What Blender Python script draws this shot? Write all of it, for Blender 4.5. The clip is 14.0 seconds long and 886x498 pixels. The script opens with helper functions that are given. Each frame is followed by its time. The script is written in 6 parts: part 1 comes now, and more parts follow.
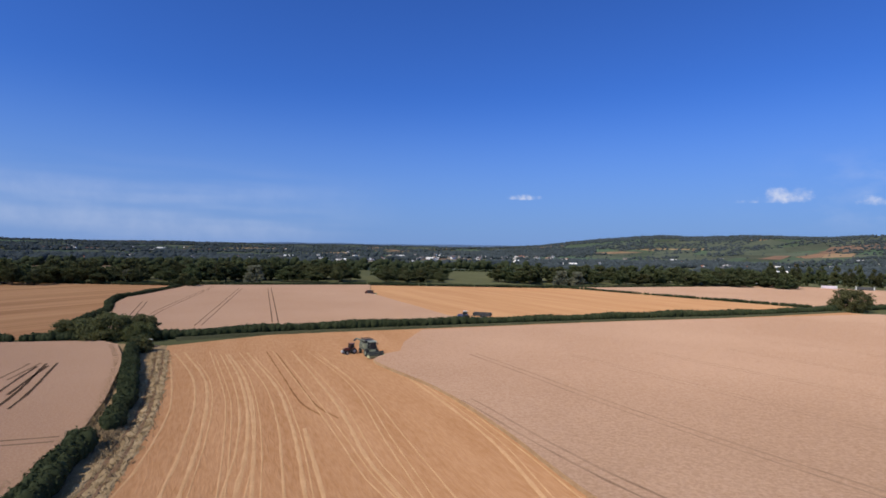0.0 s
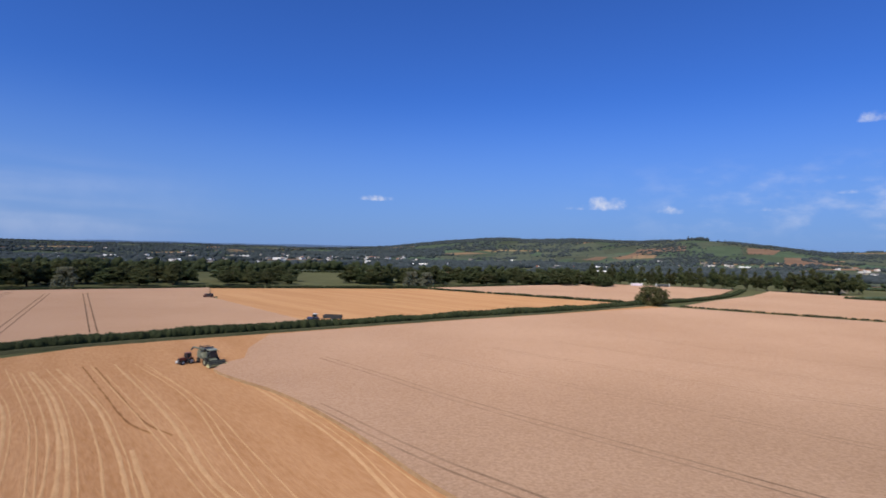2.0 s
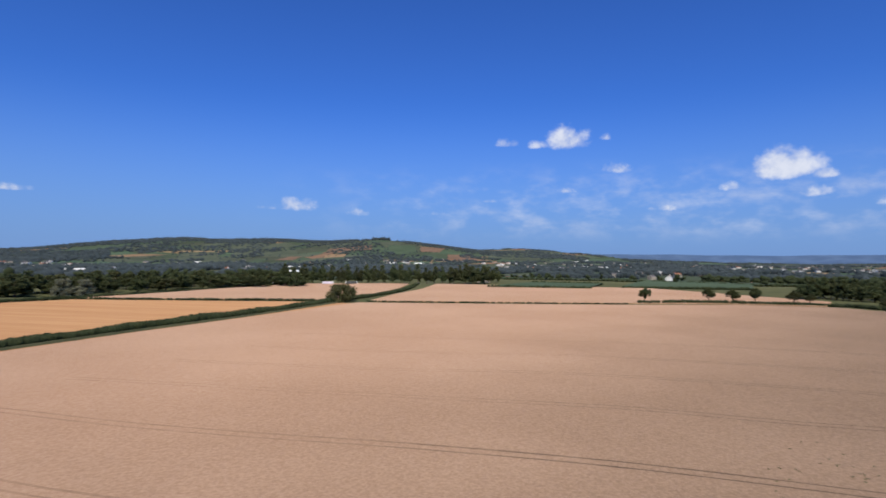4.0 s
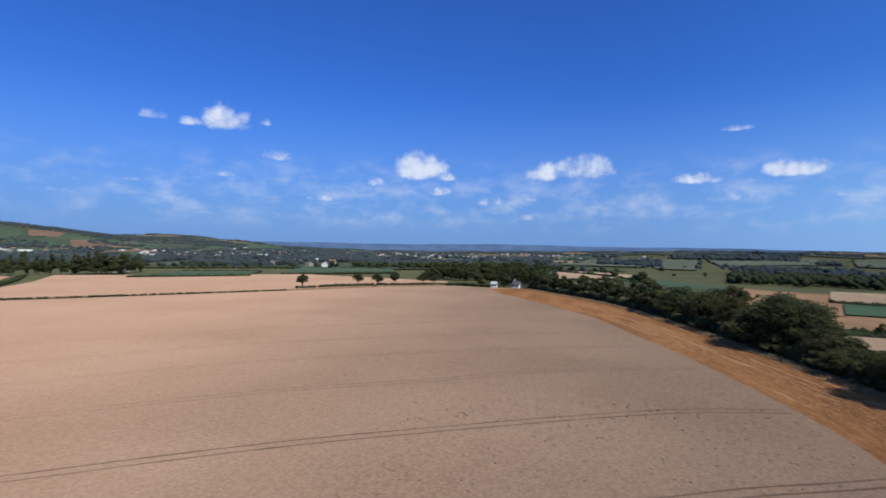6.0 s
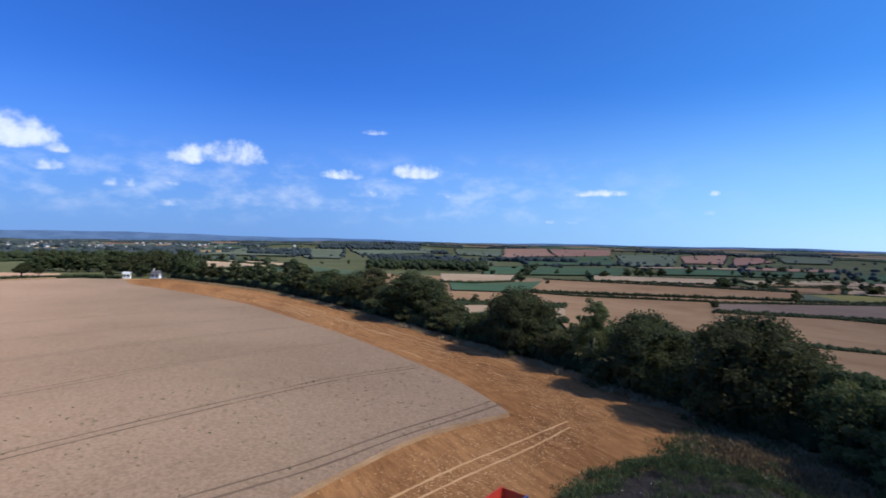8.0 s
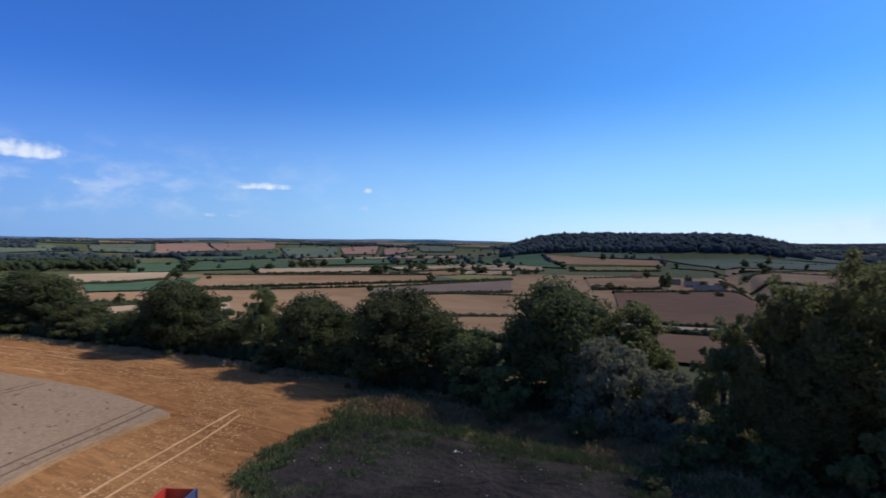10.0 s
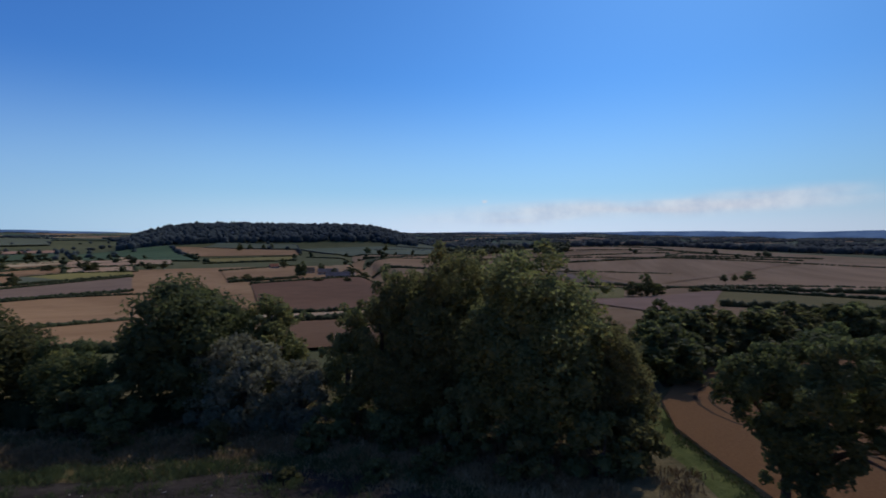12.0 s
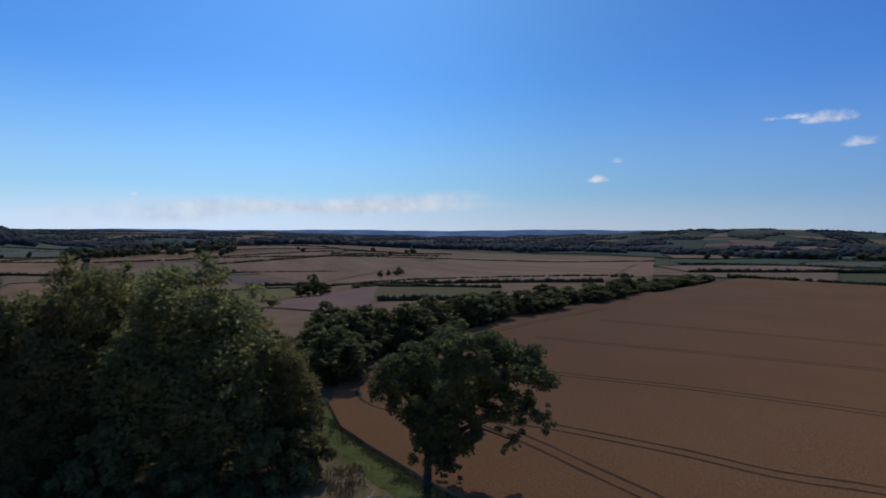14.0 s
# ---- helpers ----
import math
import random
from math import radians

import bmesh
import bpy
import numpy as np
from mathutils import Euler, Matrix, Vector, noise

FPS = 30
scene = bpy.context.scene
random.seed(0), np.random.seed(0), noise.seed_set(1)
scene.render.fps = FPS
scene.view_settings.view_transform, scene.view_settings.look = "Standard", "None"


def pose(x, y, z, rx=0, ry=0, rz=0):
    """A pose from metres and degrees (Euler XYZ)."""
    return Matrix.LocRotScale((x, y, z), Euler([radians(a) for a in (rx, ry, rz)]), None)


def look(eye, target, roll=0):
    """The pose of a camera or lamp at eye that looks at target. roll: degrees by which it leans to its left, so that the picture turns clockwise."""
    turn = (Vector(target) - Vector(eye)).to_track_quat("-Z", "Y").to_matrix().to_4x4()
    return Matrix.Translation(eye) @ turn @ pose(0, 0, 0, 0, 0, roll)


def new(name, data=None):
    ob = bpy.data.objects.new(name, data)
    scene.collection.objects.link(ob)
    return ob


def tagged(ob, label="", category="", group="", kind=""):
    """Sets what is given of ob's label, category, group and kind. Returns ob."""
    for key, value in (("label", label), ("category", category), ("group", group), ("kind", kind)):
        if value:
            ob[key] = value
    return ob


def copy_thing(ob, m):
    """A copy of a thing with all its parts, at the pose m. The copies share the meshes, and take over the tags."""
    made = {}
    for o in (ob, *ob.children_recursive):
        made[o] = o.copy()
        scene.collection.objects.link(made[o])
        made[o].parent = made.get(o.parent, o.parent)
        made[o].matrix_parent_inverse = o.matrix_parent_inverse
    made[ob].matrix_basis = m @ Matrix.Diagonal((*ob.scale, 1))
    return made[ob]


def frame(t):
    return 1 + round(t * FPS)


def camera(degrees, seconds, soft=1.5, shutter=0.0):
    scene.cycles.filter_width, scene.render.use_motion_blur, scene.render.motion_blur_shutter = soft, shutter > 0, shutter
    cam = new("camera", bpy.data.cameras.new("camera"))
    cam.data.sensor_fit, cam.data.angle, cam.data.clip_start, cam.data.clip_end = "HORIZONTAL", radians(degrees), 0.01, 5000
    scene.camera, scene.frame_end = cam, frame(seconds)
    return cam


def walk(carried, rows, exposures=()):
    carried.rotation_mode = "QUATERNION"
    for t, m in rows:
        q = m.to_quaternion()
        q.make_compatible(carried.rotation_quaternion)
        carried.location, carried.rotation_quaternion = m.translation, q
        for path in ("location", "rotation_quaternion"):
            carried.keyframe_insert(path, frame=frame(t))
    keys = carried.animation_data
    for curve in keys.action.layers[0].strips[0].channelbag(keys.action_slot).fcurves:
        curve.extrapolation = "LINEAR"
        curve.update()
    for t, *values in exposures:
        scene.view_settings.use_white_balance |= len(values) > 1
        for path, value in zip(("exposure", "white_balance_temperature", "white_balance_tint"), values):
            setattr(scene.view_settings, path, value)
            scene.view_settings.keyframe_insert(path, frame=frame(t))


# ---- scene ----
cam = camera(79.6, 14.0, soft=1.7, shutter=0.25)
PATH = [
    (0, look((0.69, 2.50, 25.00), (0.69, 102.50, 24.84), 1.06)),
    (0.5, look((0.69, 2.24, 25.11), (4.52, 102.17, 24.97), 1.16)),
    (1, look((0.70, 2.05, 25.18), (9.40, 101.67, 25.20), 1.30)),
    (1.5, look((0.64, 1.84, 25.26), (16.64, 100.56, 25.44), 1.37)),
    (2, look((0.55, 1.52, 25.45), (27.96, 97.69, 25.96), 1.42)),
    (2.2, look((0.54, 1.39, 25.50), (32.56, 96.13, 26.10), 1.49)),
    (4.3, look((0.28, 0.25, 25.80), (80.63, 59.77, 26.87), 0.63)),
    (4.5, look((0.22, 0.18, 25.91), (84.16, 54.52, 26.70), 0.81)),
    (5, look((-0.00, -0.00, 26.00), (91.52, 40.30, 26.51), 0.68)),
    (5.5, look((-0.22, -0.13, 25.75), (96.10, 26.76, 25.93), 0.76)),
    (6, look((-0.19, -0.09, 25.44), (99.19, 10.99, 25.23), 0.87)),
    (6.5, look((-0.03, 0.14, 25.15), (99.87, -4.27, 24.66), 0.99)),
    (7, look((0.19, 0.39, 24.63), (98.37, -18.59, 23.84), 1.28)),
    (7.5, look((0.44, 0.70, 24.02), (94.12, -34.28, 23.17), 1.47)),
    (8, look((0.62, 0.90, 23.48), (87.20, -49.14, 22.65), 1.37)),
    (8.2, look((0.64, 1.01, 23.23), (84.09, -54.10, 22.45), 1.39)),
    (10.3, look((0.26, 1.69, 21.95), (33.08, -92.76, 20.76), 0.35)),
    (10.5, look((0.22, 1.66, 21.92), (26.48, -94.82, 20.63), 0.29)),
    (11, look((0.05, 1.42, 22.06), (11.03, -97.96, 20.19), -0.02)),
    (11.5, look((-0.08, 1.22, 22.27), (-4.72, -98.65, 19.95), -0.03)),
    (12, look((-0.31, 0.89, 22.52), (-22.22, -96.64, 19.88), 0.04)),
    (12.5, look((-0.47, 0.63, 22.78), (-36.19, -92.73, 20.01), -0.01)),
    (13, look((-0.64, 0.51, 23.15), (-50.28, -86.26, 20.34), 0.12)),
    (13.5, look((-0.71, 0.44, 23.60), (-63.01, -77.73, 20.68), 0.34)),
    (14, look((-0.83, 0.47, 23.99), (-74.25, -67.36, 21.15), 0.34)),
]
EXPOSURES = [(0.0, -0.03, 6500, 13), (2.0, -0.03, 6500, 13), (5.0, -0.06, 6300, 10), (7.0, 0.02, 5950, 8.5), (8.2, 0.2, 5900, 8.5), (10.3, 0.0, 6300, 10),
             (11.0, -0.2, 6500, 11), (12.5, -0.3, 6500, 11), (14.0, -0.23, 6450, 10.5)]
walk(cam, PATH, EXPOSURES)

import itertools

# ---- world and sun ----
SUN_AZ, SUN_EL = 227.0, 46.0      # compass degrees, degrees above the horizon


def heading(az, el=0.0):
    a, e = radians(az), radians(el)
    return Vector((math.sin(a) * math.cos(e), math.cos(a) * math.cos(e), math.sin(e)))


def wire(tree, node, slot, value):
    if hasattr(value, "is_output"):
        tree.links.new(value, node.inputs[slot])
    else:
        node.inputs[slot].default_value = value


def calc(tree, op, a, b=0.0, c=0.0, clamp=False):
    n = tree.nodes.new("ShaderNodeMath")
    n.operation, n.use_clamp = op, clamp
    wire(tree, n, 0, a), wire(tree, n, 1, b), wire(tree, n, 2, c)
    return n.outputs[0]


def ramp(tree, value, lo, hi, to_lo=0.0, to_hi=1.0):
    n = tree.nodes.new("ShaderNodeMapRange")
    n.interpolation_type = "SMOOTHSTEP"
    for i, v in enumerate((value, lo, hi, to_lo, to_hi)):
        wire(tree, n, i, v)
    return n.outputs[0]


def blend(tree, fac, a, b):
    n = tree.nodes.new("ShaderNodeMix")
    n.data_type = "RGBA"
    wire(tree, n, 0, fac)
    wire(tree, n, 6, a)
    wire(tree, n, 7, b)
    return n.outputs[2]


# heaps of cumulus: compass bearing, height, half width, half height in degrees, thickness
CUMULUS_NORTH = [
    (8.5, 5.53, 1.64, 0.37, 0.9), (32.5, 5.3, 2.92, 0.79, 0.9), (30.9, 4.89, 3.65, 0.3, 0.7), (38.7, 4.71, 2.31, 0.73, 0.5),
    (55.1, 12.06, 1.46, 0.55, 0.9), (58.3, 11.8, 1.7, 0.49, 0.6), (61.2, 12.25, 2.19, 1.16, 1.1), (65.1, 12.34, 0.85, 0.43, 0.7),
    (66.1, 9.17, 1.77, 0.61, 0.95), (60.9, 7.05, 1.4, 0.43, 0.8), (53.1, 6.1, 1.22, 0.43, 0.6), (38.9, 4.76, 1.83, 0.55, 0.55),
    (47.7, 4.67, 1.22, 0.37, 0.6), (80.7, 8.59, 3.04, 1.4, 1.15),
]
CUMULUS_EAST = [
    (83.9, 7.58, 1.1, 0.49, 0.9), (76.8, 6.85, 1.34, 0.49, 0.7), (82.6, 6.12, 1.95, 0.61, 0.75), (70.5, 5.13, 1.83, 0.55, 0.6),
    (88.8, 4.96, 1.7, 0.55, 0.65), (92.6, 3.4, 1.22, 0.49, 0.75), (94.2, 8.01, 1.7, 0.91, 1.05), (98.3, 8.35, 3.04, 1.16, 1.1),
    (92.8, 5.4, 1.34, 0.49, 0.7), (112.4, 11.63, 1.58, 0.37, 0.8), (109.6, 7.11, 2.44, 0.61, 0.95), (117.1, 7.65, 2.31, 0.79, 1.1),
    (88.9, 4.99, 1.34, 0.49, 0.7), (92.2, 3.32, 0.97, 0.43, 0.7),
]
CUMULUS_SOUTH = [
    (120.5, 5.21, 0.55, 0.3, 0.8), (112.0, 5.22, 3.04, 0.55, 0.6), (135.7, 5.69, 3.65, 0.43, 0.8), (132.4, 2.67, 3.04, 0.3, 0.5),
    (146.9, 5.5, 0.61, 0.3, 0.8), (146.5, 3.72, 1.1, 0.43, 0.6), (-99.6, 10.6, 2.19, 0.3, 0.7), (-96.7, 10.27, 2.07, 0.61, 1.05),
    (-95.0, 8.02, 1.46, 0.49, 0.95), (-114.6, 7.56, 0.73, 0.37, 0.9), (-116.6, 5.69, 1.1, 0.37, 0.9), (-162.9, 3.57, 0.43, 0.24, 0.6),
]


def make_world():
    world = bpy.data.worlds.new("summer_sky")
    scene.world = world
    world.use_nodes = True
    t = world.node_tree
    t.nodes.clear()
    out = t.nodes.new("ShaderNodeOutputWorld")
    bg = t.nodes.new("ShaderNodeBackground")
    sky = t.nodes.new("ShaderNodeTexSky")
    sky.sky_type, sky.sun_disc = "NISHITA", False
    sky.sun_elevation, sky.sun_rotation = radians(SUN_EL), radians(SUN_AZ)
    sky.altitude, sky.air_density, sky.dust_density, sky.ozone_density = 150, 1.0, 0.8, 3.0
    co = t.nodes.new("ShaderNodeTexCoord").outputs["Generated"]
    sep = t.nodes.new("ShaderNodeSeparateXYZ")
    t.links.new(co, sep.inputs[0])
    az = calc(t, "MULTIPLY", calc(t, "ARCTAN2", sep.outputs[0], sep.outputs[1]), 180 / math.pi)
    el = calc(t, "MULTIPLY", calc(t, "ARCSINE", sep.outputs[2]), 180 / math.pi)
    puff = t.nodes.new("ShaderNodeTexNoise")
    wire(t, puff, "Vector", co)
    puff.inputs["Scale"].default_value, puff.inputs["Detail"].default_value, puff.inputs["Roughness"].default_value = 26, 7, 0.62
    lump = calc(t, "MULTIPLY", calc(t, "SUBTRACT", puff.outputs[0], 0.5), 3.0)
    both = t.nodes.new("ShaderNodeCombineXYZ")
    wire(t, both, 0, az), wire(t, both, 1, el), wire(t, both, 2, el)

    def vec(op, a, b):
        n = t.nodes.new("ShaderNodeVectorMath")
        n.operation = op
        wire(t, n, 0, a), wire(t, n, 1, b)
        return n.outputs[1] if op == "DOT_PRODUCT" else n.outputs[0]
    body = -9.0
    for a, e, wa, we, thick in CUMULUS_NORTH + CUMULUS_EAST + CUMULUS_SOUTH:
        foot = e - 0.3 * we                            # rounded above, flat below
        d = vec("SUBTRACT", both.outputs[0], (a, foot, foot))
        d = vec("MAXIMUM", vec("MULTIPLY", d, (0.85 / wa, 0.58 / we, -1.4 / we)), (-99, 0, 0))
        body = calc(t, "MAXIMUM", body, calc(t, "SUBTRACT", 0.85 * thick, vec("DOT_PRODUCT", d, d)))
    heap = ramp(t, calc(t, "ADD", body, lump), 0.0, 1.15)
    # thin broken cloud low in the sky, thickest between north-east and east
    stretch = t.nodes.new("ShaderNodeMapping")
    stretch.inputs["Scale"].default_value = (1, 1, 2.2)
    wire(t, stretch, 0, co)
    thin = t.nodes.new("ShaderNodeTexNoise")
    wire(t, thin, "Vector", stretch.outputs[0])
    thin.inputs["Scale"].default_value, thin.inputs["Detail"].default_value, thin.inputs["Roughness"].default_value = 14, 6, 0.58
    band = calc(t, "MULTIPLY", ramp(t, el, 1.0, 4.0), ramp(t, el, 6.0, 10.5, 1, 0))
    side = calc(t, "ADD", calc(t, "MULTIPLY", ramp(t, az, 25.0, 60.0), ramp(t, az, 112.0, 160.0, 1, 0)), 0.0)
    wisp = calc(t, "MULTIPLY", calc(t, "MULTIPLY", ramp(t, thin.outputs[0], 0.42, 0.76), band), calc(t, "MULTIPLY", side, 0.45))
    # long streaks of high cirrus towards the south-west and north-west
    veil = t.nodes.new("ShaderNodeTexNoise")
    long = t.nodes.new("ShaderNodeMapping")
    long.inputs["Scale"].default_value = (1, 1, 9)
    wire(t, long, 0, co)
    wire(t, veil, "Vector", long.outputs[0])
    veil.inputs["Scale"].default_value, veil.inputs["Detail"].default_value = 3.0, 2
    low = calc(t, "MULTIPLY", ramp(t, el, -1.0, 2.0), ramp(t, el, 3.0, 9.0, 1, 0))
    off = calc(t, "WRAP", calc(t, "SUBTRACT", az, 212.0), 180.0, -180.0)
    drift = calc(t, "SUBTRACT", el, calc(t, "ADD", 2.7, calc(t, "MULTIPLY", off, 0.055)))
    west = calc(t, "MULTIPLY", ramp(t, calc(t, "ABSOLUTE", off), 8.0, 28.0, 1, 0), ramp(t, calc(t, "ABSOLUTE", drift), 0.4, 1.7, 1, 0))
    nw = ramp(t, calc(t, "ABSOLUTE", calc(t, "ADD", az, 32.0)), 8.0, 30.0, 1, 0)
    streak = calc(t, "MULTIPLY", calc(t, "MULTIPLY", ramp(t, veil.outputs[0], 0.30, 0.64), low),
                  calc(t, "ADD", calc(t, "MULTIPLY", west, 0.95), calc(t, "MULTIPLY", nw, 0.22)))
    cover = calc(t, "MAXIMUM", calc(t, "MAXIMUM", heap, wisp), streak, clamp=True)
    base = ramp(t, lump, -0.9, 0.7)
    white = blend(t, base, (5.2, 5.9, 7.6, 1), (8.3, 8.6, 9.3, 1))
    deep = t.nodes.new("ShaderNodeMix")
    deep.data_type, deep.blend_type = "RGBA", "MULTIPLY"
    deep.inputs[0].default_value = 1.0
    wire(t, deep, 6, sky.outputs[0])
    sunward = ramp(t, calc(t, "ABSOLUTE", calc(t, "WRAP", calc(t, "SUBTRACT", az, 203.0), 180.0, -180.0)), 24.0, 105.0, 1, 0)
    tint = blend(t, sunward, (0.29, 0.62, 1.34, 1), (0.30, 0.68, 1.13, 1))
    wire(t, deep, 7, blend(t, ramp(t, el, 30.0, 55.0), tint, (1.3, 1.35, 1.4, 1)))
    # pale summer haze low in the sky, lighter under the sun
    haze = blend(t, sunward, (2.0, 3.45, 6.7, 1), (3.9, 6.2, 8.1, 1))
    hazy = blend(t, ramp(t, el, -2.0, 17.0, 0.88, 0.0), deep.outputs[2], haze)
    low_white = calc(t, "MULTIPLY", ramp(t, el, 0.0, 5.0, 0.75, 0.0), ramp(t, calc(t, "ABSOLUTE", calc(t, "WRAP", calc(t, "SUBTRACT", az, 218.0), 180.0, -180.0)), 20.0, 80.0, 1, 0))
    hazy = blend(t, low_white, hazy, (6.3, 7.2, 8.9, 1))
    # clearer air in the west, brighter in the south
    south = ramp(t, calc(t, "ABSOLUTE", calc(t, "WRAP", calc(t, "SUBTRACT", az, 186.0), 180.0, -180.0)), 14.0, 58.0, 0.26, 0)
    south_east = ramp(t, calc(t, "ABSOLUTE", calc(t, "WRAP", calc(t, "SUBTRACT", az, 132.0), 180.0, -180.0)), 8.0, 34.0, 0.13, 0)
    west_dim = ramp(t, calc(t, "ABSOLUTE", calc(t, "WRAP", calc(t, "SUBTRACT", az, 262.0), 180.0, -180.0)), 8.0, 50.0, 0.10, 0)
    gain = t.nodes.new("ShaderNodeVectorMath")
    gain.operation = "SCALE"
    wire(t, gain, 0, hazy)
    wire(t, gain, "Scale", calc(t, "SUBTRACT", calc(t, "ADD", 1.0, calc(t, "ADD", south, south_east)), west_dim))
    mix = blend(t, calc(t, "MULTIPLY", cover, 0.9), gain.outputs[0], white)
    wire(t, bg, "Color", mix)
    bg.inputs["Strength"].default_value = 0.1
    t.links.new(bg.outputs[0], out.inputs[0])


make_world()
sun = new("sun", bpy.data.lights.new("sun", "SUN"))
sun.data.energy, sun.data.angle, sun.data.color = 4.4, radians(0.53), (1.0, 0.90, 0.77)
sun.matrix_world = look((0, 0, 400), Vector((0, 0, 400)) - heading(SUN_AZ, SUN_EL) * 10)


# ---- materials ----
def surface(name, dark, light, fine=2.0, broad=0.05, rough=0.9, bump=0.3, grain=0.5, stretch=(1, 1, 1), turn=0.0,
            random_hue=0.0, island=False, bump_scale=None, gloss=0.04, through_light=0.0, dim_end=None):
    m = bpy.data.materials.new(name)
    m.use_nodes = True
    t = m.node_tree
    p = t.nodes["Principled BSDF"]
    co = t.nodes.new("ShaderNodeTexCoord").outputs["Object"]
    rot = t.nodes.new("ShaderNodeVectorRotate")
    rot.rotation_type = "Z_AXIS"
    rot.inputs["Angle"].default_value = radians(turn)
    wire(t, rot, 0, co)
    mp = t.nodes.new("ShaderNodeMapping")
    mp.inputs["Scale"].default_value = stretch
    wire(t, mp, 0, rot.outputs[0])
    big = t.nodes.new("ShaderNodeTexNoise")
    wire(t, big, "Vector", mp.outputs[0])
    big.inputs["Scale"].default_value, big.inputs["Detail"].default_value = broad, 4
    small = t.nodes.new("ShaderNodeTexNoise")
    wire(t, small, "Vector", mp.outputs[0])
    small.inputs["Scale"].default_value, small.inputs["Detail"].default_value, small.inputs["Roughness"].default_value = fine, 5, 0.7
    f = calc(t, "ADD", calc(t, "MULTIPLY", ramp(t, small.outputs[0], 0.3, 0.7), grain),
             calc(t, "MULTIPLY", ramp(t, big.outputs[0], 0.3, 0.7), 1 - grain))
    col = blend(t, f, (*dark, 1), (*light, 1))
    if dim_end:                                           # darker colours blended in towards one end of the field
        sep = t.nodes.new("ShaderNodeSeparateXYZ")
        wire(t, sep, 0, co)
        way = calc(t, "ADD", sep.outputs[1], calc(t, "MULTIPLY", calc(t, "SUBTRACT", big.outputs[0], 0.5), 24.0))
        col = blend(t, ramp(t, way, dim_end[2], dim_end[3]), col, blend(t, f, (*dim_end[0], 1), (*dim_end[1], 1)))
    if random_hue:
        if island:
            rnd = t.nodes.new("ShaderNodeNewGeometry").outputs["Random Per Island"]
        else:
            rnd = t.nodes.new("ShaderNodeObjectInfo").outputs["Random"]
        h = t.nodes.new("ShaderNodeHueSaturation")
        wire(t, h, "Hue", calc(t, "ADD", 0.5, calc(t, "MULTIPLY", calc(t, "SUBTRACT", rnd, 0.5), 0.12 * random_hue)))
        wire(t, h, "Value", calc(t, "ADD", 1.0, calc(t, "MULTIPLY", calc(t, "SUBTRACT", rnd, 0.5), random_hue)))
        wire(t, h, "Color", col)
        col = h.outputs[0]
    wire(t, p, "Base Color", col)
    p.inputs["Roughness"].default_value = rough
    p.inputs["Specular IOR Level"].default_value = gloss
    p.inputs["Diffuse Roughness"].default_value = rough
    if bump:
        b = t.nodes.new("ShaderNodeBump")
        b.inputs["Strength"].default_value, b.inputs["Distance"].default_value = bump, 0.3
        wire(t, b, "Height", small.outputs[0])
        wire(t, p, "Normal", b.outputs[0])
    if through_light:
        o = t.nodes["Material Output"]
        tr = t.nodes.new("ShaderNodeBsdfTranslucent")
        wire(t, tr, "Color", col)
        mx = t.nodes.new("ShaderNodeMixShader")
        mx.inputs[0].default_value = through_light
        t.links.new(p.outputs[0], mx.inputs[1])
        t.links.new(tr.outputs[0], mx.inputs[2])
        t.links.new(mx.outputs[0], o.inputs[0])
    return m


def paint(name, col, rough=0.45, metal=0.0, dirt=0.25):
    m = surface(name, tuple(c * (1 - dirt) for c in col), col, fine=6, broad=0.8, rough=rough, bump=0.05, gloss=0.5)
    m.node_tree.nodes["Principled BSDF"].inputs["Metallic"].default_value = metal
    return m


WHEAT = surface("ripe_wheat", (0.33, 0.198, 0.122), (0.44, 0.29, 0.193), fine=3.2, broad=0.02, rough=1.0, bump=0.7, grain=0.7)
# Southern end darkened in the colour, standing in for a falloff in brightness.
WHEAT_DIMMED = surface("dimmed_wheat", (0.315, 0.188, 0.115), (0.455, 0.30, 0.20), fine=2.2, broad=0.02, rough=1.0, bump=0.7, grain=0.7, dim_end=((0.16, 0.108, 0.071), (0.295, 0.206, 0.141), 130.0, -25.0))
WHEAT_SIDE = surface("wheat_stalks", (0.33, 0.20, 0.105), (0.48, 0.32, 0.18), fine=5, broad=0.4, bump=0.9)
# Darker copy of the wheat; its backlit look is put into the colour.
WHEAT_BACKLIT = surface("backlit_wheat", (0.162, 0.083, 0.039), (0.238, 0.127, 0.061), fine=3.2, broad=0.03, rough=1.0, bump=0.6, grain=0.7)
STUBBLE = surface("stubble", (0.315, 0.158, 0.07), (0.435, 0.25, 0.13), fine=2.2, broad=0.12, rough=1.0, bump=0.8, stretch=(1, 0.16, 1), turn=-22.5, grain=0.6)
TRACK = surface("trodden_stubble", (0.125, 0.053, 0.02), (0.315, 0.16, 0.066), fine=1.0, broad=0.09, rough=1.0, bump=0.7, stretch=(0.25, 1, 1), turn=4, grain=0.6)
RUT = surface("dark_rut", (0.045, 0.027, 0.015), (0.08, 0.05, 0.03), fine=2.0, broad=0.2, bump=0.6)
# Darker in the south as well, following the dimmed wheat.
FAINT = surface("faint_wheeling", (0.235, 0.143, 0.088), (0.33, 0.21, 0.135), fine=2.0, broad=0.2, bump=0.6, dim_end=((0.10, 0.068, 0.045), (0.165, 0.115, 0.078), 90.0, 20.0))
STUBBLE_ORANGE = surface("fresh_stubble", (0.345, 0.175, 0.078), (0.455, 0.262, 0.128), fine=0.5, broad=0.1, rough=1.0, bump=0.5, stretch=(1, 0.05, 1), turn=-30)
